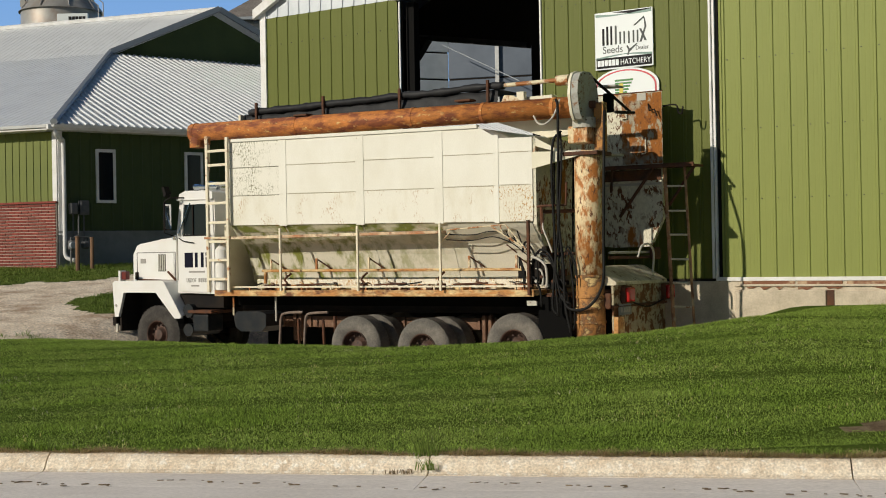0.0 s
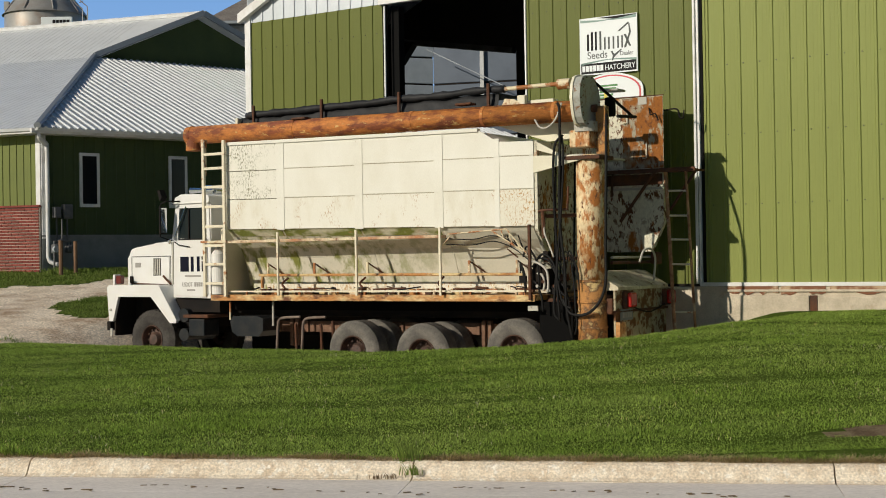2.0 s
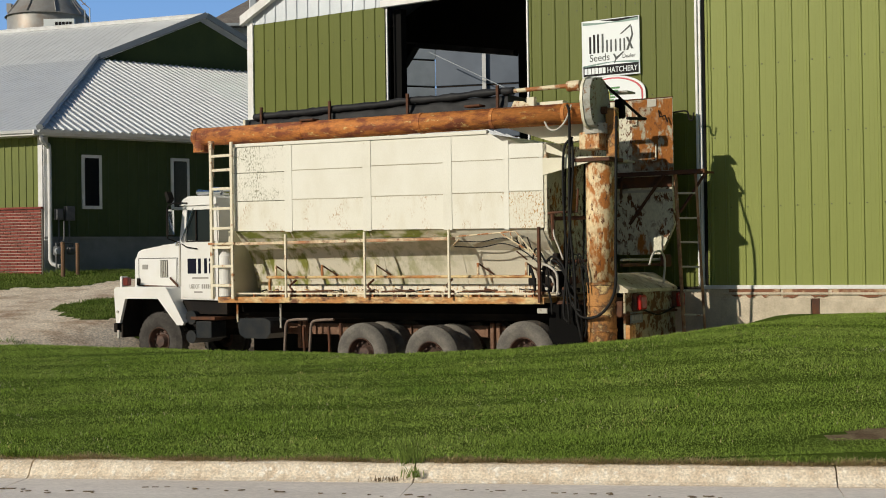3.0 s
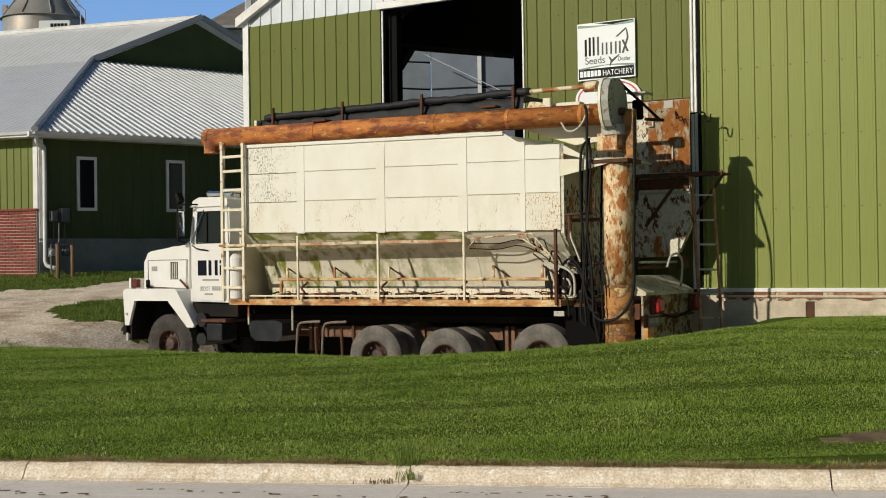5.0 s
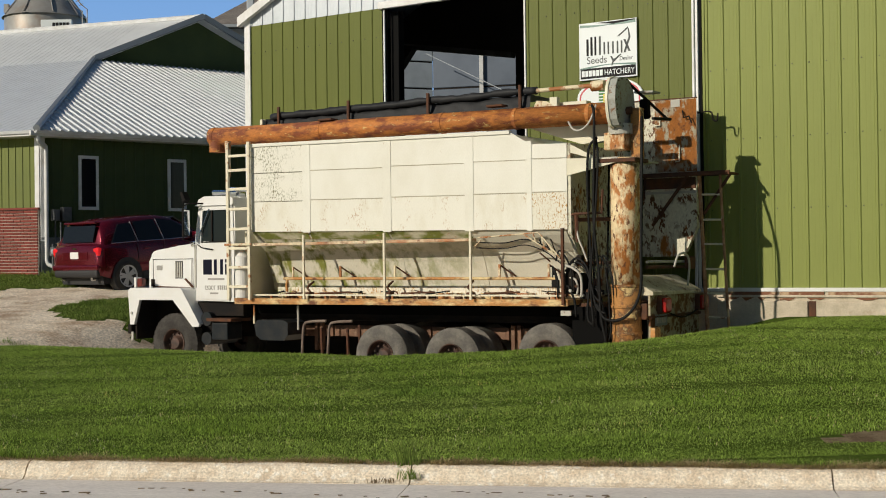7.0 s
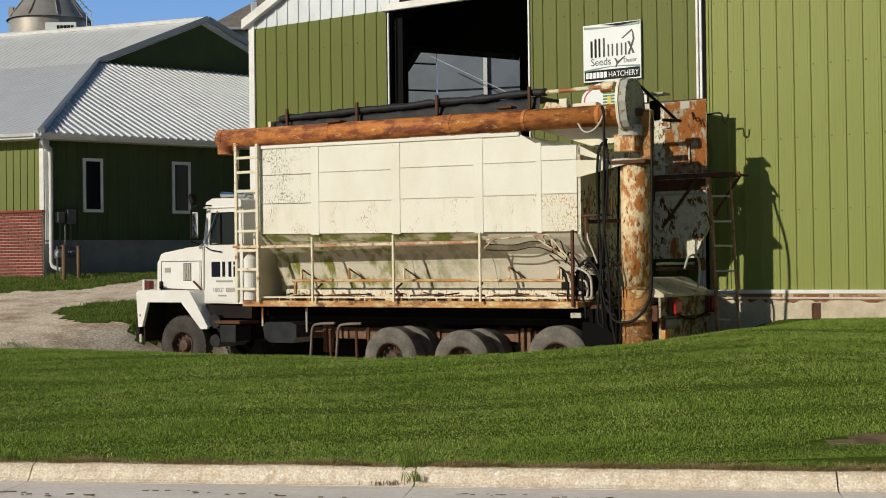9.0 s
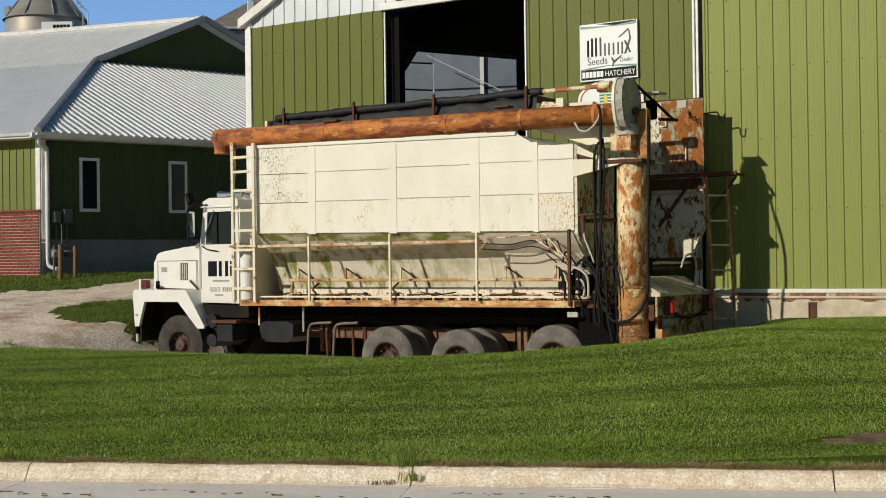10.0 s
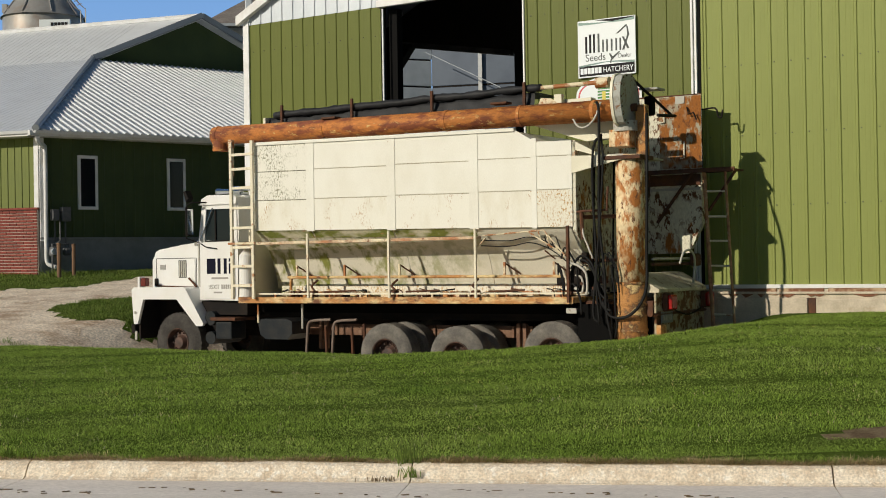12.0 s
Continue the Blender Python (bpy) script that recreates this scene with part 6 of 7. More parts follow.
def build_signs():
    board = empty("seed_sign", BARN_AT @ pose(-3.087, -0.05, 5.285) @ Matrix.Diagonal((1.008, 1, 0.842, 1)), "white seed dealer sign with black name strip", "sign")
    w, h = 1.14, 1.23
    part("panel", boxed(0, w, -0.012, 0.01, 0.0, h, bevel=0.003), "sign_white", board)
    part("name_strip", boxed(0.025, w - 0.025, -0.016, -0.011, 0.03, 0.245), "sign_black", board)
    words("HATCHERY", 0.165, "sign_white", board, pose(0.50, -0.018, 0.078), 0.70)
    for k in range(6):
        part("name_block", boxed(0.05 + k * 0.072, 0.108 + k * 0.072, -0.020, -0.014, 0.075, 0.20), "sign_white", board)
    # sweeping bands at top and above the strip
    for z0, amp, mat, thick in ((h - 0.03, -0.07, "sign_green", 0.06), (0.26, 0.06, "sign_green", 0.05)):
        bm = bmesh.new()
        n = 14
        outline = []
        for k in range(n + 1):
            t = k / n
            outline.append((0.02 + t * (w - 0.04), z0 + amp * math.sin(t * math.pi) * 0.6 + (amp * 0.4 if amp > 0 else 0) * t))
        low = [(x, z - thick * (0.3 + 0.7 * abs(2 * (k / n) - 1))) for k, (x, z) in enumerate(outline)]
        prism(bm, outline + low[::-1], "y", -0.016, -0.010)
        part("band", bm, mat, board)
    part("top_band", prism(bmesh.new(), [(0.35, h - 0.02), (w - 0.02, h - 0.015), (w - 0.02, h - 0.03), (0.7, h - 0.075)], "y", -0.018, -0.010), "sign_black", board)
    # trade mark as plain strokes
    for x0, x1, z0, z1, mat in ((0.15, 0.19, 0.52, 0.88, "sign_black"), (0.23, 0.27, 0.52, 0.92, "sign_black"), (0.31, 0.345, 0.52, 0.92, "sign_black"), (0.40, 0.435, 0.52, 0.92, "sign_grey"),
                                (0.49, 0.52, 0.52, 0.78, "sign_grey"), (0.57, 0.60, 0.52, 0.78, "sign_grey"), (0.66, 0.69, 0.52, 0.78, "sign_grey"), (0.75, 0.78, 0.52, 0.78, "sign_grey"), (0.83, 0.86, 0.52, 0.78, "sign_grey")):
        part("mark", boxed(x0, x1, -0.018, -0.010, z0, z1), mat, board)
    part("mark", prism(bmesh.new(), [(0.88, 0.52), (0.92, 0.52), (1.02, 0.84), (0.99, 1.02), (0.97, 1.02), (0.985, 0.84)], "y", -0.018, -0.010), "sign_grey", board)
    part("mark", prism(bmesh.new(), [(0.88, 0.80), (0.92, 0.80), (1.02, 0.54), (0.98, 0.54)], "y", -0.018, -0.010), "sign_grey", board)
    part("mark", prism(bmesh.new(), [(0.76, 0.88), (0.97, 1.06), (0.98, 1.03), (0.80, 0.88)], "y", -0.018, -0.010), "sign_grey", board)
    part("mark", prism(bmesh.new(), [(0.62, 0.47), (0.65, 0.47), (0.69, 0.40), (0.82, 0.50), (0.84, 0.49), (0.68, 0.33), (0.66, 0.27), (0.64, 0.27), (0.66, 0.37)], "y", -0.018, -0.010), "sign_grey", board)
    words("Seeds", 0.22, "sign_grey", board, pose(0.15, -0.014, 0.345), 0.8)
    words("Dealer", 0.13, "sign_grey", board, pose(0.80, -0.014, 0.36), 0.72)

    second = empty("arched_sign", BARN_AT @ pose(-3.14, -0.05, 4.27), "white arched sign with red border and green mark", "sign")
    outline = [(0, 0), (1.30, 0)] + [(0.65 + 0.65 * math.cos(a), 0.70 + 0.32 * math.sin(a)) for a in [k * math.pi / 16 for k in range(17)]]
    inner = [(0.65 + (x - 0.65) * 0.93, 0.03 + z * 0.94) for x, z in outline]
    inmost = [(0.65 + (x - 0.65) * 0.88, 0.05 + z * 0.895) for x, z in outline]
    part("panel", prism(bmesh.new(), outline, "y", -0.006, 0.012), "sign_white", second)
    part("border", prism(bmesh.new(), inner, "y", -0.010, -0.005), "sign_red", second)
    part("face", prism(bmesh.new(), inmost, "y", -0.014, -0.009), "sign_white", second)
    for k in range(5):
        part("mark", boxed(0.44, 0.80 - k * 0.03, -0.018, -0.012, 0.78 - k * 0.055, 0.815 - k * 0.055), "leaf_green", second)
    part("mark", boxed(0.53, 0.60, -0.021, -0.016, 0.55, 0.74), "leaf_yellow", second)


# ---- behind the buildings ----
def build_sky_backdrop():
    """Clear blue sky far beyond the buildings, paler towards the horizon."""
    m = bpy.data.materials.new("clear_blue_sky")
    m.use_nodes = True
    nodes, links = m.node_tree.nodes, m.node_tree.links
    nodes.remove(nodes["Principled BSDF"])
    coords, split = nodes.new("ShaderNodeTexCoord"), nodes.new("ShaderNodeSeparateXYZ")
    links.new(coords.outputs["Generated"], split.inputs[0])
    ramp, glow = nodes.new("ShaderNodeValToRGB"), nodes.new("ShaderNodeEmission")
    ramp.color_ramp.elements[0].color, ramp.color_ramp.elements[1].color = (0.36, 0.55, 0.78, 1), (0.12, 0.31, 0.70, 1)
    ramp.color_ramp.elements[1].position = 0.55
    links.new(split.outputs[2], ramp.inputs[0])
    links.new(ramp.outputs[0], glow.inputs[0])
    links.new(glow.outputs[0], nodes["Material Output"].inputs[0])
    bm = bmesh.new()
    pts = [(1700 * math.sin(a), 1700 * math.cos(a)) for a in [radians(-60 + 5 * k) for k in range(25)]]
    low, high = [bm.verts.new((x, y, -20)) for x, y in pts], [bm.verts.new((x, y, 900)) for x, y in pts]
    for k in range(24):
        bm.faces.new((low[k], low[k + 1], high[k + 1], high[k]))
    tagged(link("backdrop", bm, m, smooth=True), "clear blue sky beyond the buildings", "sky", kind="structure")


def build_silver_shed():
    """Pale metal bin house seen through the barn."""
    shed = empty("metal_bin_house", pose(0, 0, 0), "galvanised sheet metal bin house behind the barn", "shed")
    a, b, c = Vector((-6.0, 49.6, 0)), Vector((-0.21, 52.0, 0)), Vector((5.5, 50.4, 0))
    # right face gets the darker sheet colour, its shade painted in
    for p, q, mat in ((a, b, "silver"), (b, c, "silver_shaded")):
        way = (q - p)
        turn = math.degrees(math.atan2(way.y, way.x))
        joints = (2.0, 4.6, 6.7, 8.72, 9.75, 10.6) if mat == "silver" else (2.0, 4.6, 6.7, 8.72, 10.6)
        for z0, z1 in zip(joints, joints[1:]):
            ob = part("wall_sheet", boxed(0, way.length, 0.0, 0.1, z0, z1 - 0.06, bevel=0.02), mat, shed)
            ob.matrix_basis = pose(p.x, p.y, 0, 0, 0, turn)
        ob = part("wall_core", boxed(0.02, way.length - 0.02, 0.03, 0.2, 1.8, 10.5), "frame_black", shed)
        ob.matrix_basis = pose(p.x, p.y, 0, 0, 0, turn)
    part("roof", prism(bmesh.new(), [(a.x, a.y), (b.x, b.y), (c.x, c.y), (0, 58)], "z", 10.6, 10.75), "silver", shed)
    part("white_post", boxed(1.56, 1.70, 51.3, 51.5, 1.8, 10.5), "white_trim", shed)
    part("guy_wire", rod(bmesh.new(), (-0.45, 51.0, 9.9), (2.4, 50.2, 8.38), 0.02, 5), "silver", shed)


# Galvanised metal of the bin house's far face, shade put into the blue-grey.
M["silver_shaded"] = material("shaded_galvanised_panel", (0.085, 0.11, 0.15), 0.5, 0.1, second=(0.065, 0.085, 0.12), scale=0.8, grain=0.05, bump=0.04)
M["silo_metal"] = material("stained_galvanised_silo", (0.36, 0.36, 0.35), 0.5, 0.3, second=(0.26, 0.245, 0.22), scale=0.6, grain=0.06, bump=0.05, third=(0.27, 0.17, 0.11), third_scale=0.35, third_at=(0.56, 0.76))
M["shingle"] = material("grey_shingle", (0.20, 0.18, 0.165), 0.9, second=(0.14, 0.125, 0.115), scale=2.0, grain=0.2, grain_scale=12, bump=0.4)


def build_silo():
    silo = empty("silo", pose(-20.88, 72.0, 0), "round galvanised silo with stained conical roof", "silo")
    up = Matrix.Rotation(radians(90), 4, "X")
    z = 1.8
    while z < 15.2:
        part("ring", lathe(bmesh.new(), [(2.08, z), (2.12, z + 0.05), (2.08, z + 0.10), (2.08, min(z + 1.11, 15.25))], 40, at=up), "silo_metal", silo, smooth=True)
        z += 1.12
    part("cone", lathe(bmesh.new(), [(2.2, 15.2), (1.9, 15.55), (0.75, 17.2), (0.4, 17.3)], 40, at=up), "silo_metal", silo, smooth=True)
    part("vent_cap", lathe(bmesh.new(), [(0.55, 17.25), (0.55, 17.6), (0.1, 17.8)], 24, at=up), "silo_metal", silo)
    for k in range(9):
        a = k * math.tau / 9 + 0.3
        part("rib", rod(bmesh.new(), (2.15 * math.cos(a), 2.15 * math.sin(a), 15.3), (0.72 * math.cos(a), 0.72 * math.sin(a), 17.22), 0.035, 5), "silo_metal", silo)
    part("name_plate", boxed(0.42, 2.0, -2.22, -2.0, 14.25, 14.8), "sign_white", silo)
    for k in range(5):
        part("plate_bar", boxed(1.02 + k * 0.18, 1.16 + k * 0.18, -2.24, -2.21, 14.44, 14.64), "sign_black", silo)
    part("roof_ladder", pipe(bmesh.new(), [(0.75, -1.2, 17.3), (2.0, -1.2, 15.6), (2.3, -1.2, 15.4), (2.3, -1.2, 13.5)], 0.03, 5), "silo_metal", silo)
    part("roof_ladder", pipe(bmesh.new(), [(0.95, -1.2, 17.35), (2.25, -1.2, 15.75), (2.55, -1.2, 15.5), (2.55, -1.2, 13.5)], 0.03, 5), "silo_metal", silo)
    for k in range(9):
        x, z = 0.85 + k * 0.16, 17.3 - k * 0.2
        part("rung", rod(bmesh.new(), (x, -1.2, z), (x + 0.22, -1.2, z + 0.1), 0.02, 5), "silo_metal", silo)
    part("hatch", boxed(-2.0, -1.75, -0.6, -0.3, 15.5, 15.95), "silo_metal", silo)


def build_far_house():
    far = empty("far_house", pose(-9.6, 60.0, 0), "white-sided house with a steep grey shingle roof", "house")
    part("wall", boxed(-0.3, 9, 0, 8, 2.2, 12.7), "white_trim", far)
    for k in range(20):
        part("clapboard", boxed(-0.33, 9, -0.03, 0.0, 8.6 + k * 0.2, 8.77 + k * 0.2), "white_trim", far)
    bm = bmesh.new()
    pts = [(-0.9, -0.5, 12.55), (9.5, -0.5, 12.55), (9.5, 4.0, 15.4), (0.4 + 1.9, 4.0, 15.4)]
    a = [bm.verts.new(p) for p in pts]
    b = [bm.verts.new((x, y, z - 0.15)) for x, y, z in pts]
    bm.faces.new(a), bm.faces.new(b[::-1])
    for i in range(4):
        bm.faces.new((a[i], b[i], b[(i + 1) % 4], a[(i + 1) % 4]))
    part("roof", bm, "shingle", far)
    part("chimney", boxed(1.0, 1.3, 1.0, 1.3, 13.0, 14.0, bevel=0.02), "silver", far)
    part("gutter", boxed(-0.95, 9.5, -0.62, -0.5, 12.48, 12.6), "ridge", far)


# ---- by the brick building ----
def build_services():
    gable = pose(*HOUSE_AT, 0, 0, 0, GABLE_TURN)
    M["service_grey"] = material("grey_service_metal", (0.10, 0.105, 0.11), 0.6, 0.2, second=(0.14, 0.14, 0.145), scale=5, grain=0.06, bump=0.05)
    M["post_wood"] = material("weathered_post", (0.22, 0.13, 0.075), 0.9, second=(0.14, 0.08, 0.05), scale=4, grain=0.2, bump=0.3, stretch=(1, 1, 0.2))
    for x0, x1, z0, z1 in ((0.27, 0.46, 3.24, 3.53), (0.53, 0.78, 3.22, 3.60)):
        meter = empty("meter_box", gable, "grey metal service box on the wall", "meter box", "service boxes")
        part("case", boxed(x0, x1, -0.20, -0.03, z0, z1, bevel=0.015), "service_grey", meter)
        part("lid", boxed(x0 + 0.02, x1 - 0.02, -0.215, -0.20, z0 + 0.03, z1 - 0.03, bevel=0.005), "service_grey", meter)
        part("conduit", rod(bmesh.new(), ((x0 + x1) / 2, -0.10, z0), ((x0 + x1) / 2, -0.10, 2.5), 0.022, 6), "service_grey", meter)
    gas = empty("gas_meter", gable @ pose(-0.15, 0, 0), "grey gas meter with pipework beside the wall", "gas meter")
    part("body", boxed(0.30, 0.50, -0.45, -0.2, 2.30, 2.55, bevel=0.04), "service_grey", gas)
    part("body", boxed(0.66, 0.85, -0.42, -0.2, 2.32, 2.52, bevel=0.05), "service_grey", gas)
    part("pipe", pipe(bmesh.new(), [(0.34, -0.35, 1.7), (0.34, -0.35, 2.62), (0.80, -0.33, 2.62), (0.80, -0.33, 2.5)], 0.028, 8), "service_grey", gas)
    part("pipe", pipe(bmesh.new(), [(0.58, -0.3, 3.2), (0.58, -0.3, 2.7), (0.45, -0.3, 2.62)], 0.022, 8), "service_grey", gas)
    part("regulator", rod(bmesh.new(), (0.36, -0.5, 2.42), (0.36, -0.38, 2.42), 0.09, 14), "silver", gas)
    for x, y, z1, r in ((0.12, -0.95, 2.62, 0.055), (0.60, -0.75, 2.60, 0.05)):
        g = gable @ Vector((x, y, 0))
        post = empty("guard_post", pose(g.x, g.y, float(ground_height(g.x, g.y))), "weathered brown guard post by the gas meter", "post", "guard posts")
        h = z1 - float(ground_height(g.x, g.y))
        part("shaft", rod(bmesh.new(), (0, 0, -0.1), (0, 0, h), r, 10), "post_wood", post)
        part("cap", lathe(bmesh.new(), [(r + 0.006, h - 0.01), (r + 0.004, h + 0.012), (0.001, h + 0.02)], 10, at=Matrix.Rotation(radians(90), 4, "X")), "post_wood", post)


# ---- grass ----
M["clover"] = material("clover_flower", (0.55, 0.55, 0.36), 0.7, second=(0.6, 0.5, 0.12), scale=2, bump=0.0)

def blades(name, xs, ys, heights, width, mat, label, lean=0.35, seed=1, base=None, toward=0.0):
    """Single bent blades, each of three triangles, as one mass."""
    rng = np.random.default_rng(seed)
    n = len(xs)
    zs = (ground_height(xs, ys) if base is None else base) - 0.01
    a = rng.uniform(0, math.tau, n)
    tilt = rng.normal(0, lean, n)
    tilt2 = rng.normal(toward, lean, n)
    dx, dy = np.cos(a) * width / 2, np.sin(a) * width / 2
    foot1 = np.stack([xs - dx, ys - dy, zs], 1)
    foot2 = np.stack([xs + dx, ys + dy, zs], 1)
    mx, my = xs + tilt * heights * 0.35, ys + tilt2 * heights * 0.35
    mid1 = np.stack([mx - dx * 0.8, my - dy * 0.8, zs + heights * 0.6], 1)
    mid2 = np.stack([mx + dx * 0.8, my + dy * 0.8, zs + heights * 0.6], 1)
    tip = np.stack([xs + tilt * heights, ys + tilt2 * heights, zs + heights * (1 - 0.25 * np.minimum(1, tilt ** 2 + tilt2 ** 2))], 1)
    verts = np.stack([foot1, foot2, mid2, mid1, tip], 1).reshape(-1, 3)
    k = np.arange(n) * 5
    tris = np.stack([k, k + 1, k + 2, k, k + 2, k + 3, k + 3, k + 2, k + 4], 1).reshape(-1)
    me = bpy.data.meshes.new(name)
    me.vertices.add(len(verts))
    me.vertices.foreach_set("co", verts.astype(np.float32).ravel())
    me.loops.add(len(tris))
    me.loops.foreach_set("vertex_index", tris.astype(np.int32))
    me.polygons.add(n * 3)
    me.polygons.foreach_set("loop_start", (np.arange(n * 3) * 3).astype(np.int32))
    me.polygons.foreach_set("loop_total", np.full(n * 3, 3, np.int32))
    me.update(calc_edges=True)
    me.materials.append(M[mat])
    ob = new(name, me)
    return tagged(ob, label, "grass", kind="stuff")


def wave(x, y):
    return 0.5 + 0.25 * np.sin(x * 1.7 + 1.3 * np.sin(y * 0.9)) + 0.25 * np.sin(y * 2.3 + 1.1 * np.sin(x * 1.3 + 2))


def build_grass():
    rng = np.random.default_rng(7)
    n = 620000
    ys = 10.2 + 11.5 * rng.random(n) ** 1.25
    half = 0.35 * ys + 0.7
    xs = rng.uniform(-1, 1, n) * half
    keep = (surface_of(xs, ys) == 1) & (ys > kerb_line(xs) + 0.22) & (ys < crest_line(xs) + 1.7)
    xs, ys = xs[keep], ys[keep]
    mow = 0.80 + 0.20 * np.sin((ys - 0.1 * xs) * 4.2) + 0.16 * np.sin((ys + 0.05 * xs) * 9.1 + 1.0)
    h = (0.020 + 0.023 * rng.random(len(xs))) * (0.8 + 0.4 * wave(xs, ys)) * np.maximum(mow, 0.62)
    blades("lawn_grass", xs, ys, h, 0.007, "blade", "short mown green lawn grass on the bank", 0.42, 1)
    n = 5200
    xs, ys = rng.uniform(-6.5, 6.5, n), rng.uniform(10.6, 18, n)
    keep = (surface_of(xs, ys) == 1) & (ys < crest_line(xs)) & (wave(xs * 2.2, ys * 2.0) > 0.55)
    xs, ys = xs[keep], ys[keep]
    blades("clover_flowers", xs, ys, 0.035 + 0.012 * rng.random(len(xs)), 0.006, "clover", "small pale clover flowers in the lawn", 0.3, 8)
    # uneven fringe over the kerb, partly dry
    n = 9000
    xs = rng.uniform(-5, 5, n)
    ys = kerb_line(xs) + 0.14 + np.abs(rng.normal(0, 0.06, n)) + 0.05 * wave(xs * 5, xs)
    clump = wave(xs * 3, ys)
    blades("kerb_fringe_grass", xs, ys, (0.03 + 0.06 * rng.random(n)) * (0.5 + clump), 0.008, "blade", "ragged green grass fringe over the kerb", 0.6, 2, base=np.full(n, 0.485))
    n = 17000
    xs = rng.uniform(-5, 5, n)
    ys = kerb_line(xs) + 0.10 + np.abs(rng.normal(0, 0.07, n)) + 0.03 * wave(xs * 6 + 2, xs * 2)
    clump = wave(xs * 4 + 1, ys * 2)
    blades("dry_fringe_grass", xs, ys, (0.03 + 0.06 * rng.random(n)) * (0.6 + 0.5 * clump), 0.005, "straw", "dry brown grass hanging over the kerb edge", 0.8, 3, base=np.full(n, 0.485), toward=-0.7)
    # taller grass at the foot of the annexe and along the crest
    n = 16000
    xs = rng.uniform(-8.5, 8, n)
    ys = crest_line(xs) + rng.uniform(-0.2, 1.2, n)
    blades("crest_grass", xs, ys, (0.018 + 0.034 * rng.random(n) ** 2), 0.007, "blade", "longer grass along the top of the bank", 0.3, 4)
    n = 3500
    xs = rng.uniform(-10.5, -5.6, n)
    ys = rng.uniform(22.6, 25.2, n)
    keep = wave(xs * 3 + 1, ys * 2) > 0.5
    xs, ys = xs[keep], ys[keep]
    blades("gravel_edge_weeds", xs, ys, 0.03 + 0.12 * rng.random(len(xs)) ** 2, 0.012, "weed", "sparse weeds where the gravel meets the bank", 0.6, 6)
    # island and verges in the yard
    n = 90000
    xs, ys = rng.uniform(-13, -3.5, n), rng.uniform(24, 38, n)
    keep = (surface_of(xs, ys) == 1)
    xs, ys = xs[keep], ys[keep]
    blades("yard_grass", xs, ys, (0.03 + 0.07 * rng.random(len(xs))) * (0.5 + 0.8 * wave(xs * 2, ys * 2)), 0.014, "weed", "rough grass patches in the gravel yard", 0.5, 5)


def build_weeds():
    """Tufts in the kerb joints and by the downspout, leaf debris in the gutter."""
    rng = random.Random(3)
    for x, count, tall, z in ((-0.28, 46, 0.26, 0.47), (-0.25, 26, 0.10, 0.40), (-0.45, 34, 0.05, 0.37)):
        y = kerb_line(x) + (0.10 if z > 0.45 else -0.03)
        bm = bmesh.new()
        for k in range(count):
            a, h = rng.uniform(0, math.tau), tall * rng.uniform(0.5, 1)
            sx, sy = rng.gauss(0, 0.05 if tall > 0.06 else 0.09), rng.gauss(0, 0.012)
            lean_x, lean_y = rng.gauss(0, 0.35) * h, rng.gauss(-0.1, 0.25) * h
            w = 0.003
            p = [bm.verts.new(q) for q in ((sx - w, sy, 0), (sx + w, sy, 0), (sx + lean_x * 0.5 + w, sy + lean_y * 0.5, h * 0.65), (sx + lean_x * 0.5 - w, sy + lean_y * 0.5, h * 0.65), (sx + lean_x, sy + lean_y, h))]
            bm.faces.new((p[0], p[1], p[2], p[3])), bm.faces.new((p[3], p[2], p[4]))
        ob = link("weed_tuft", bm, "weed" if tall > 0.06 else "soil")
        ob.matrix_basis = pose(x, y, z)
        tagged(ob, "green weed tuft growing in a kerb joint" if tall > 0.06 else "dead brown weed lying in the gutter", "weed", "kerb weeds", "stuff")
    bm = bmesh.new()
    for k in range(90):
        x = rng.uniform(-4, 4)
        group = math.floor(x * 1.6) * 0.37 % 0.3
        y = kerb_line(x) - 0.28 - group - abs(rng.gauss(0, 0.05))
        s = rng.uniform(0.006, 0.02)
        box(bm, -s * 1.4, s * 1.4, -s * 0.5, s * 0.5, 0, 0.005, at=pose(x, y, 0.356, 0, 0, rng.uniform(-30, 30)))
    tagged(link("gutter_debris", bm, "soil"), "bits of dark dead leaf lying in the gutter", "debris", kind="stuff")
    bm = bmesh.new()
    for k in range(1500):
        x, y = rng.uniform(-12.5, -4.6), rng.uniform(24.5, 34)
        if surface_of(np.array([x]), np.array([y]))[0] != 2:
            continue
        s = rng.uniform(0.006, 0.022)
        bmesh.ops.create_icosphere(bm, subdivisions=1, radius=s, matrix=pose(x, y, float(ground_height(x, y)) + s * 0.2) @ Matrix.Diagonal((1.3, 1, 0.6, 1)))
    tagged(link("loose_stones", bm, "gravel"), "loose pale stones scattered on the gravel yard", "stones", kind="stuff")
    bm = bmesh.new()
    g = pose(*HOUSE_AT, 0, 0, 0, GABLE_TURN)
    for k in range(150):
        p = g @ Vector((rng.gauss(0.2, 0.16), rng.uniform(-0.7, -0.2), 0))
        z = float(ground_height(p.x, p.y))
        h, w = rng.uniform(0.05, 0.20), 0.02
        lx, ly = rng.gauss(0, 0.1), rng.gauss(0, 0.1)
        q = [bm.verts.new(v) for v in ((p.x - w, p.y, z), (p.x + w, p.y, z), (p.x + lx, p.y + ly, z + h))]
        bm.faces.new(q)
    tagged(link("downspout_weeds", bm, "weed"), "leafy weeds at the foot of the downspout", "weeds", kind="stuff")


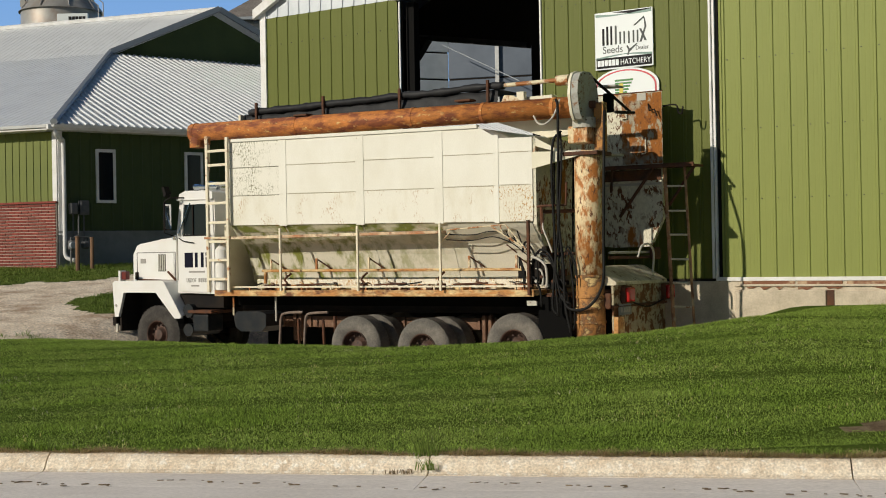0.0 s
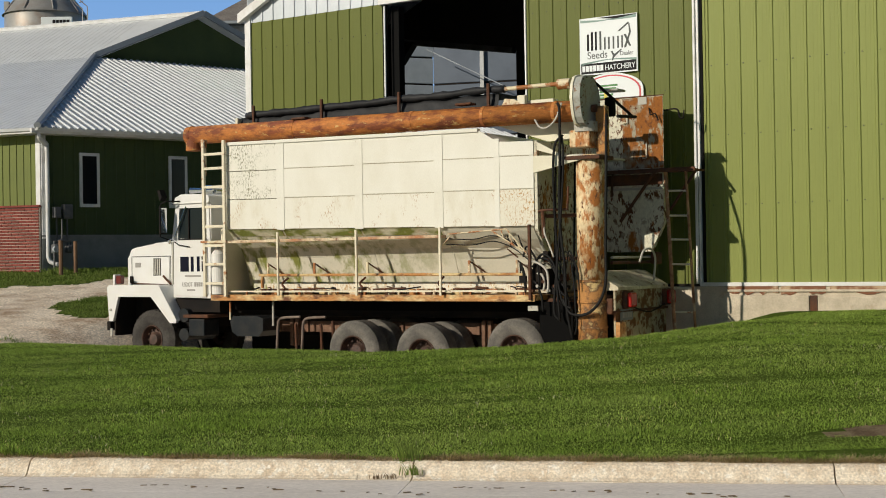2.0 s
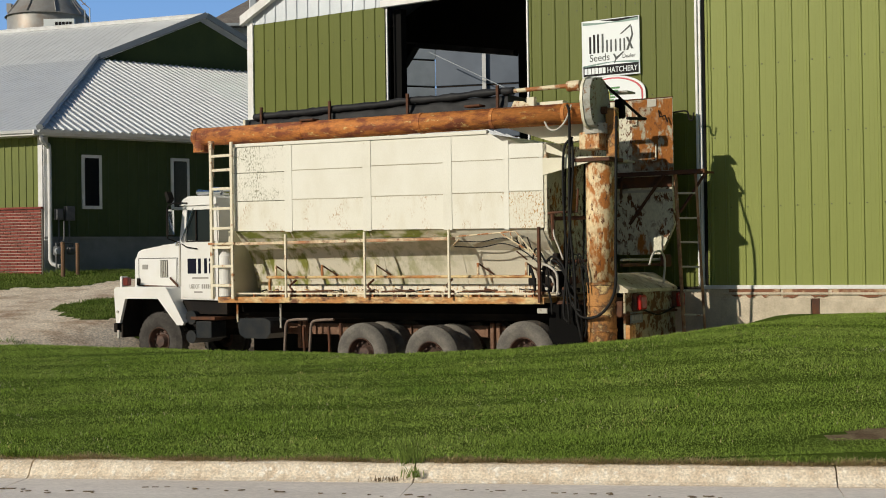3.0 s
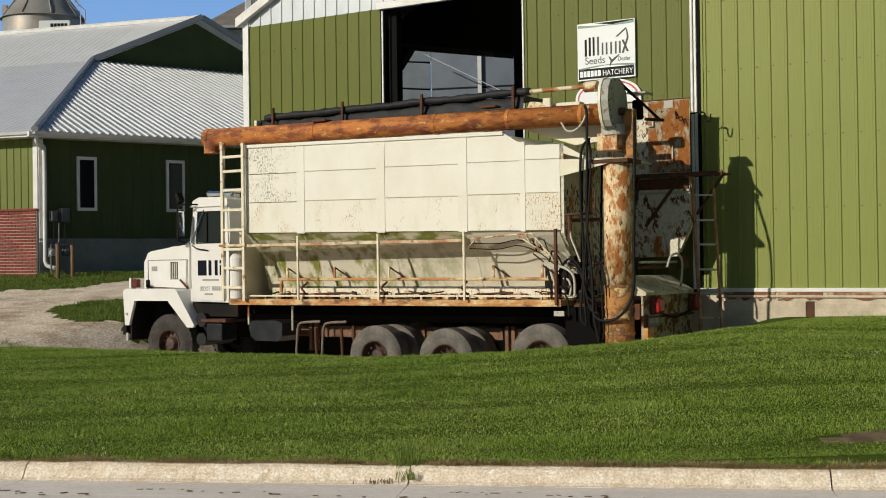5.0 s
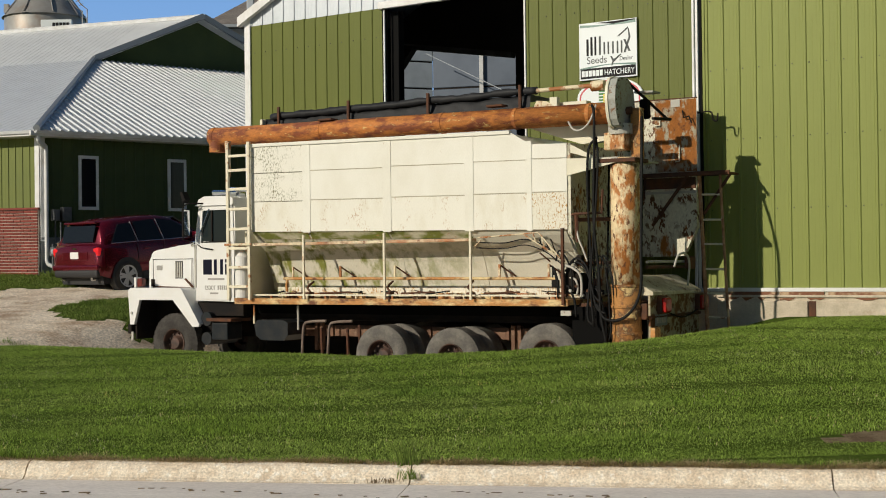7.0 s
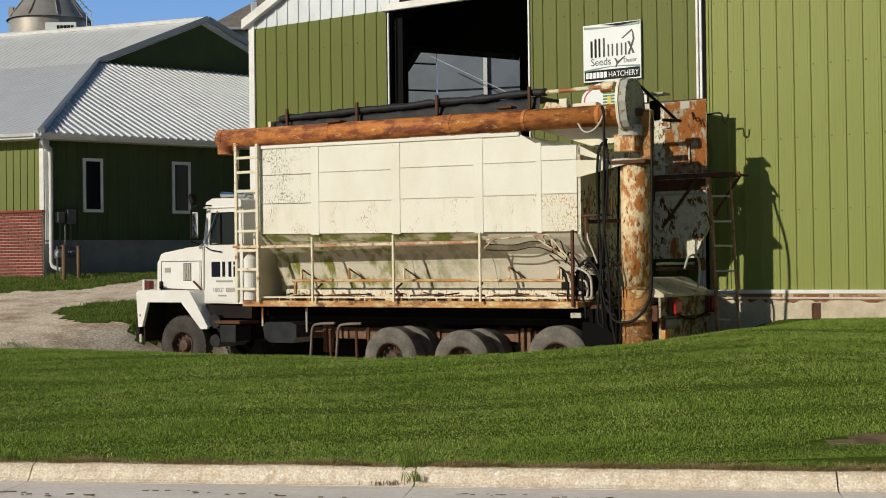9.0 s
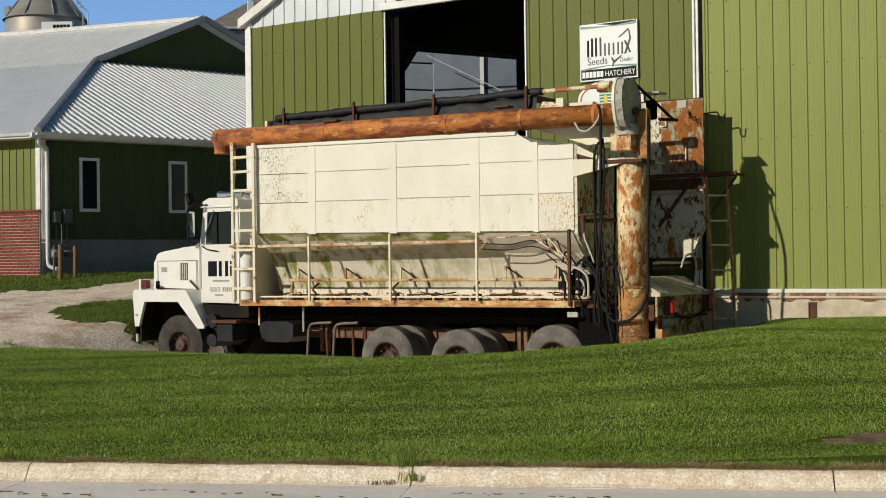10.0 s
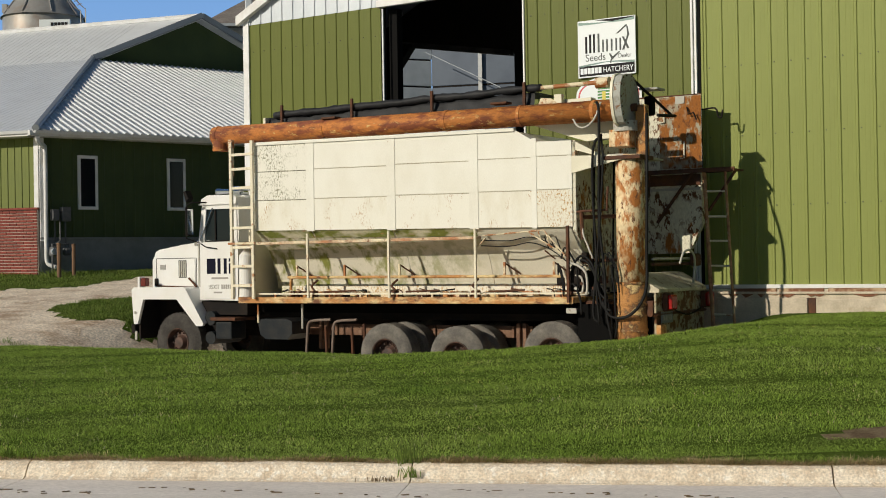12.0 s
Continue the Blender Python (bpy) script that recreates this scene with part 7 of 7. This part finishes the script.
def build_footing_details(annexe):
    """Broken render and rusted sheet along the annexe footing."""
    rng = random.Random(9)
    M["rust_flash"] = material("rusted_flashing", (0.20, 0.085, 0.045), 0.85, second=(0.46, 0.33, 0.21), scale=5, spread=(0.5, 0.6), grain=0.2, bump=0.3)
    for a, b in ((-0.35, 0.55), (0.6, 1.35), (1.42, 2.6), (2.7, 4.0)):
        n = 10
        outline = [(a + (b - a) * k / n, 1.455) for k in range(n + 1)] + [(b - (b - a) * k / n, 1.38 - rng.uniform(0.0, 0.09)) for k in range(n + 1)]
        part("broken_flashing", prism(bmesh.new(), outline, "y", -0.05, -0.03), "rust_flash", annexe)
    for a, b, z0, z1 in ((-0.5, 1.08, -0.1, 1.40), (1.22, 3.2, -0.1, 1.38), (3.22, 5.2, -0.1, 1.39)):
        part("concrete_block", boxed(a, b, -0.075, -0.03, z0, z1 - 0.1, bevel=0.015), "concrete", annexe)
    part("block_gap", boxed(1.09, 1.21, -0.05, -0.03, 0.4, 1.3), "dark_rust", annexe)
    part("ledge", boxed(-0.5, 5.2, -0.07, -0.03, 1.36, 1.40, bevel=0.01), "concrete", annexe)


# ---- build ----
build_ground()
build_kerb()
barn = build_barn()
annexe = build_annexe()
house = build_house()
truck, truck_wheels = build_truck()
car, car_wheels = build_car()
build_signs()
build_sky_backdrop()
build_silver_shed()
build_silo()
build_far_house()
build_services()
build_footing_details(annexe)
build_weeds()
build_grass()
build_bricks(house)


def motions():
    """The truck backs along its lane, then stands; the car passes behind it and stops out of sight."""
    rows = [(0.0, 1.000), (0.5, 0.880), (1.0, 0.785), (1.5, 0.738), (2.0, 0.700), (2.5, 0.645), (3.0, 0.568), (4.0, 0.360), (5.0, 0.190), (5.5, 0.132), (6.0, 0.100), (6.5, 0.098), (7.0, 0.098), (8.0, 0.050), (9.0, 0.000), (9.5, 0.000), (12.0, 0.000)]
    base = pose(*TRUCK_AT, 0, 0, 0, TRUCK_YAW)
    walk(truck, [(t, base @ pose(s, 0, 0)) for t, s in rows])
    for wheel_hub in truck_wheels:
        rest = wheel_hub.matrix_basis.copy()
        walk(wheel_hub, [(t, rest @ pose(0, 0, 0, 0, math.degrees(s / 0.525), 0)) for t, s in rows])
    way = [(4.6, -18.10, 25.60, 28.0), (5.0, -16.25, 26.60, 28.5), (5.5, -13.95, 27.90, 32.0), (5.8, -12.56, 28.75, 35.5), (6.0, -11.62, 29.32, 39.0), (6.2, -10.68, 29.90, 44.0), (6.4, -9.76, 30.50, 49.0), (6.6, -8.95, 31.10, 51.5), (6.8, -8.18, 31.75, 52.0), (7.0, -7.46, 32.40, 51.0), (7.2, -6.54, 33.10, 50.0), (7.4, -5.75, 33.90, 48.0), (7.6, -5.00, 34.75, 47.0), (8.0, -3.50, 36.30, 44.0), (8.4, -2.00, 37.70, 41.0), (8.8, -0.70, 38.80, 39.0), (9.1, -0.35, 39.10, 39.0)]
    way = [(0.0, *way[0][1:])] + way + [(12.0, *way[-1][1:])]
    gone, turns = 0.0, []
    for k, (t, x, y, turn) in enumerate(way):
        if k:
            gone += math.hypot(x - way[k - 1][1], y - way[k - 1][2])
        turns.append((t, gone))
    fine = [turns[0]]
    for (t0, g0), (t1, g1) in zip(turns, turns[1:]):
        steps = max(1, math.ceil((g1 - g0) / 0.45))
        fine += [(t0 + (t1 - t0) * k / steps, g0 + (g1 - g0) * k / steps) for k in range(1, steps + 1)]
    for wheel_hub in car_wheels:
        rest = wheel_hub.matrix_basis.copy()
        walk(wheel_hub, [(t, rest @ pose(0, 0, 0, 0, math.degrees(g / 0.365), 0)) for t, g in fine])
    walk(car, [(t, car_pose(x, y, turn)) for t, x, y, turn in way])


motions()
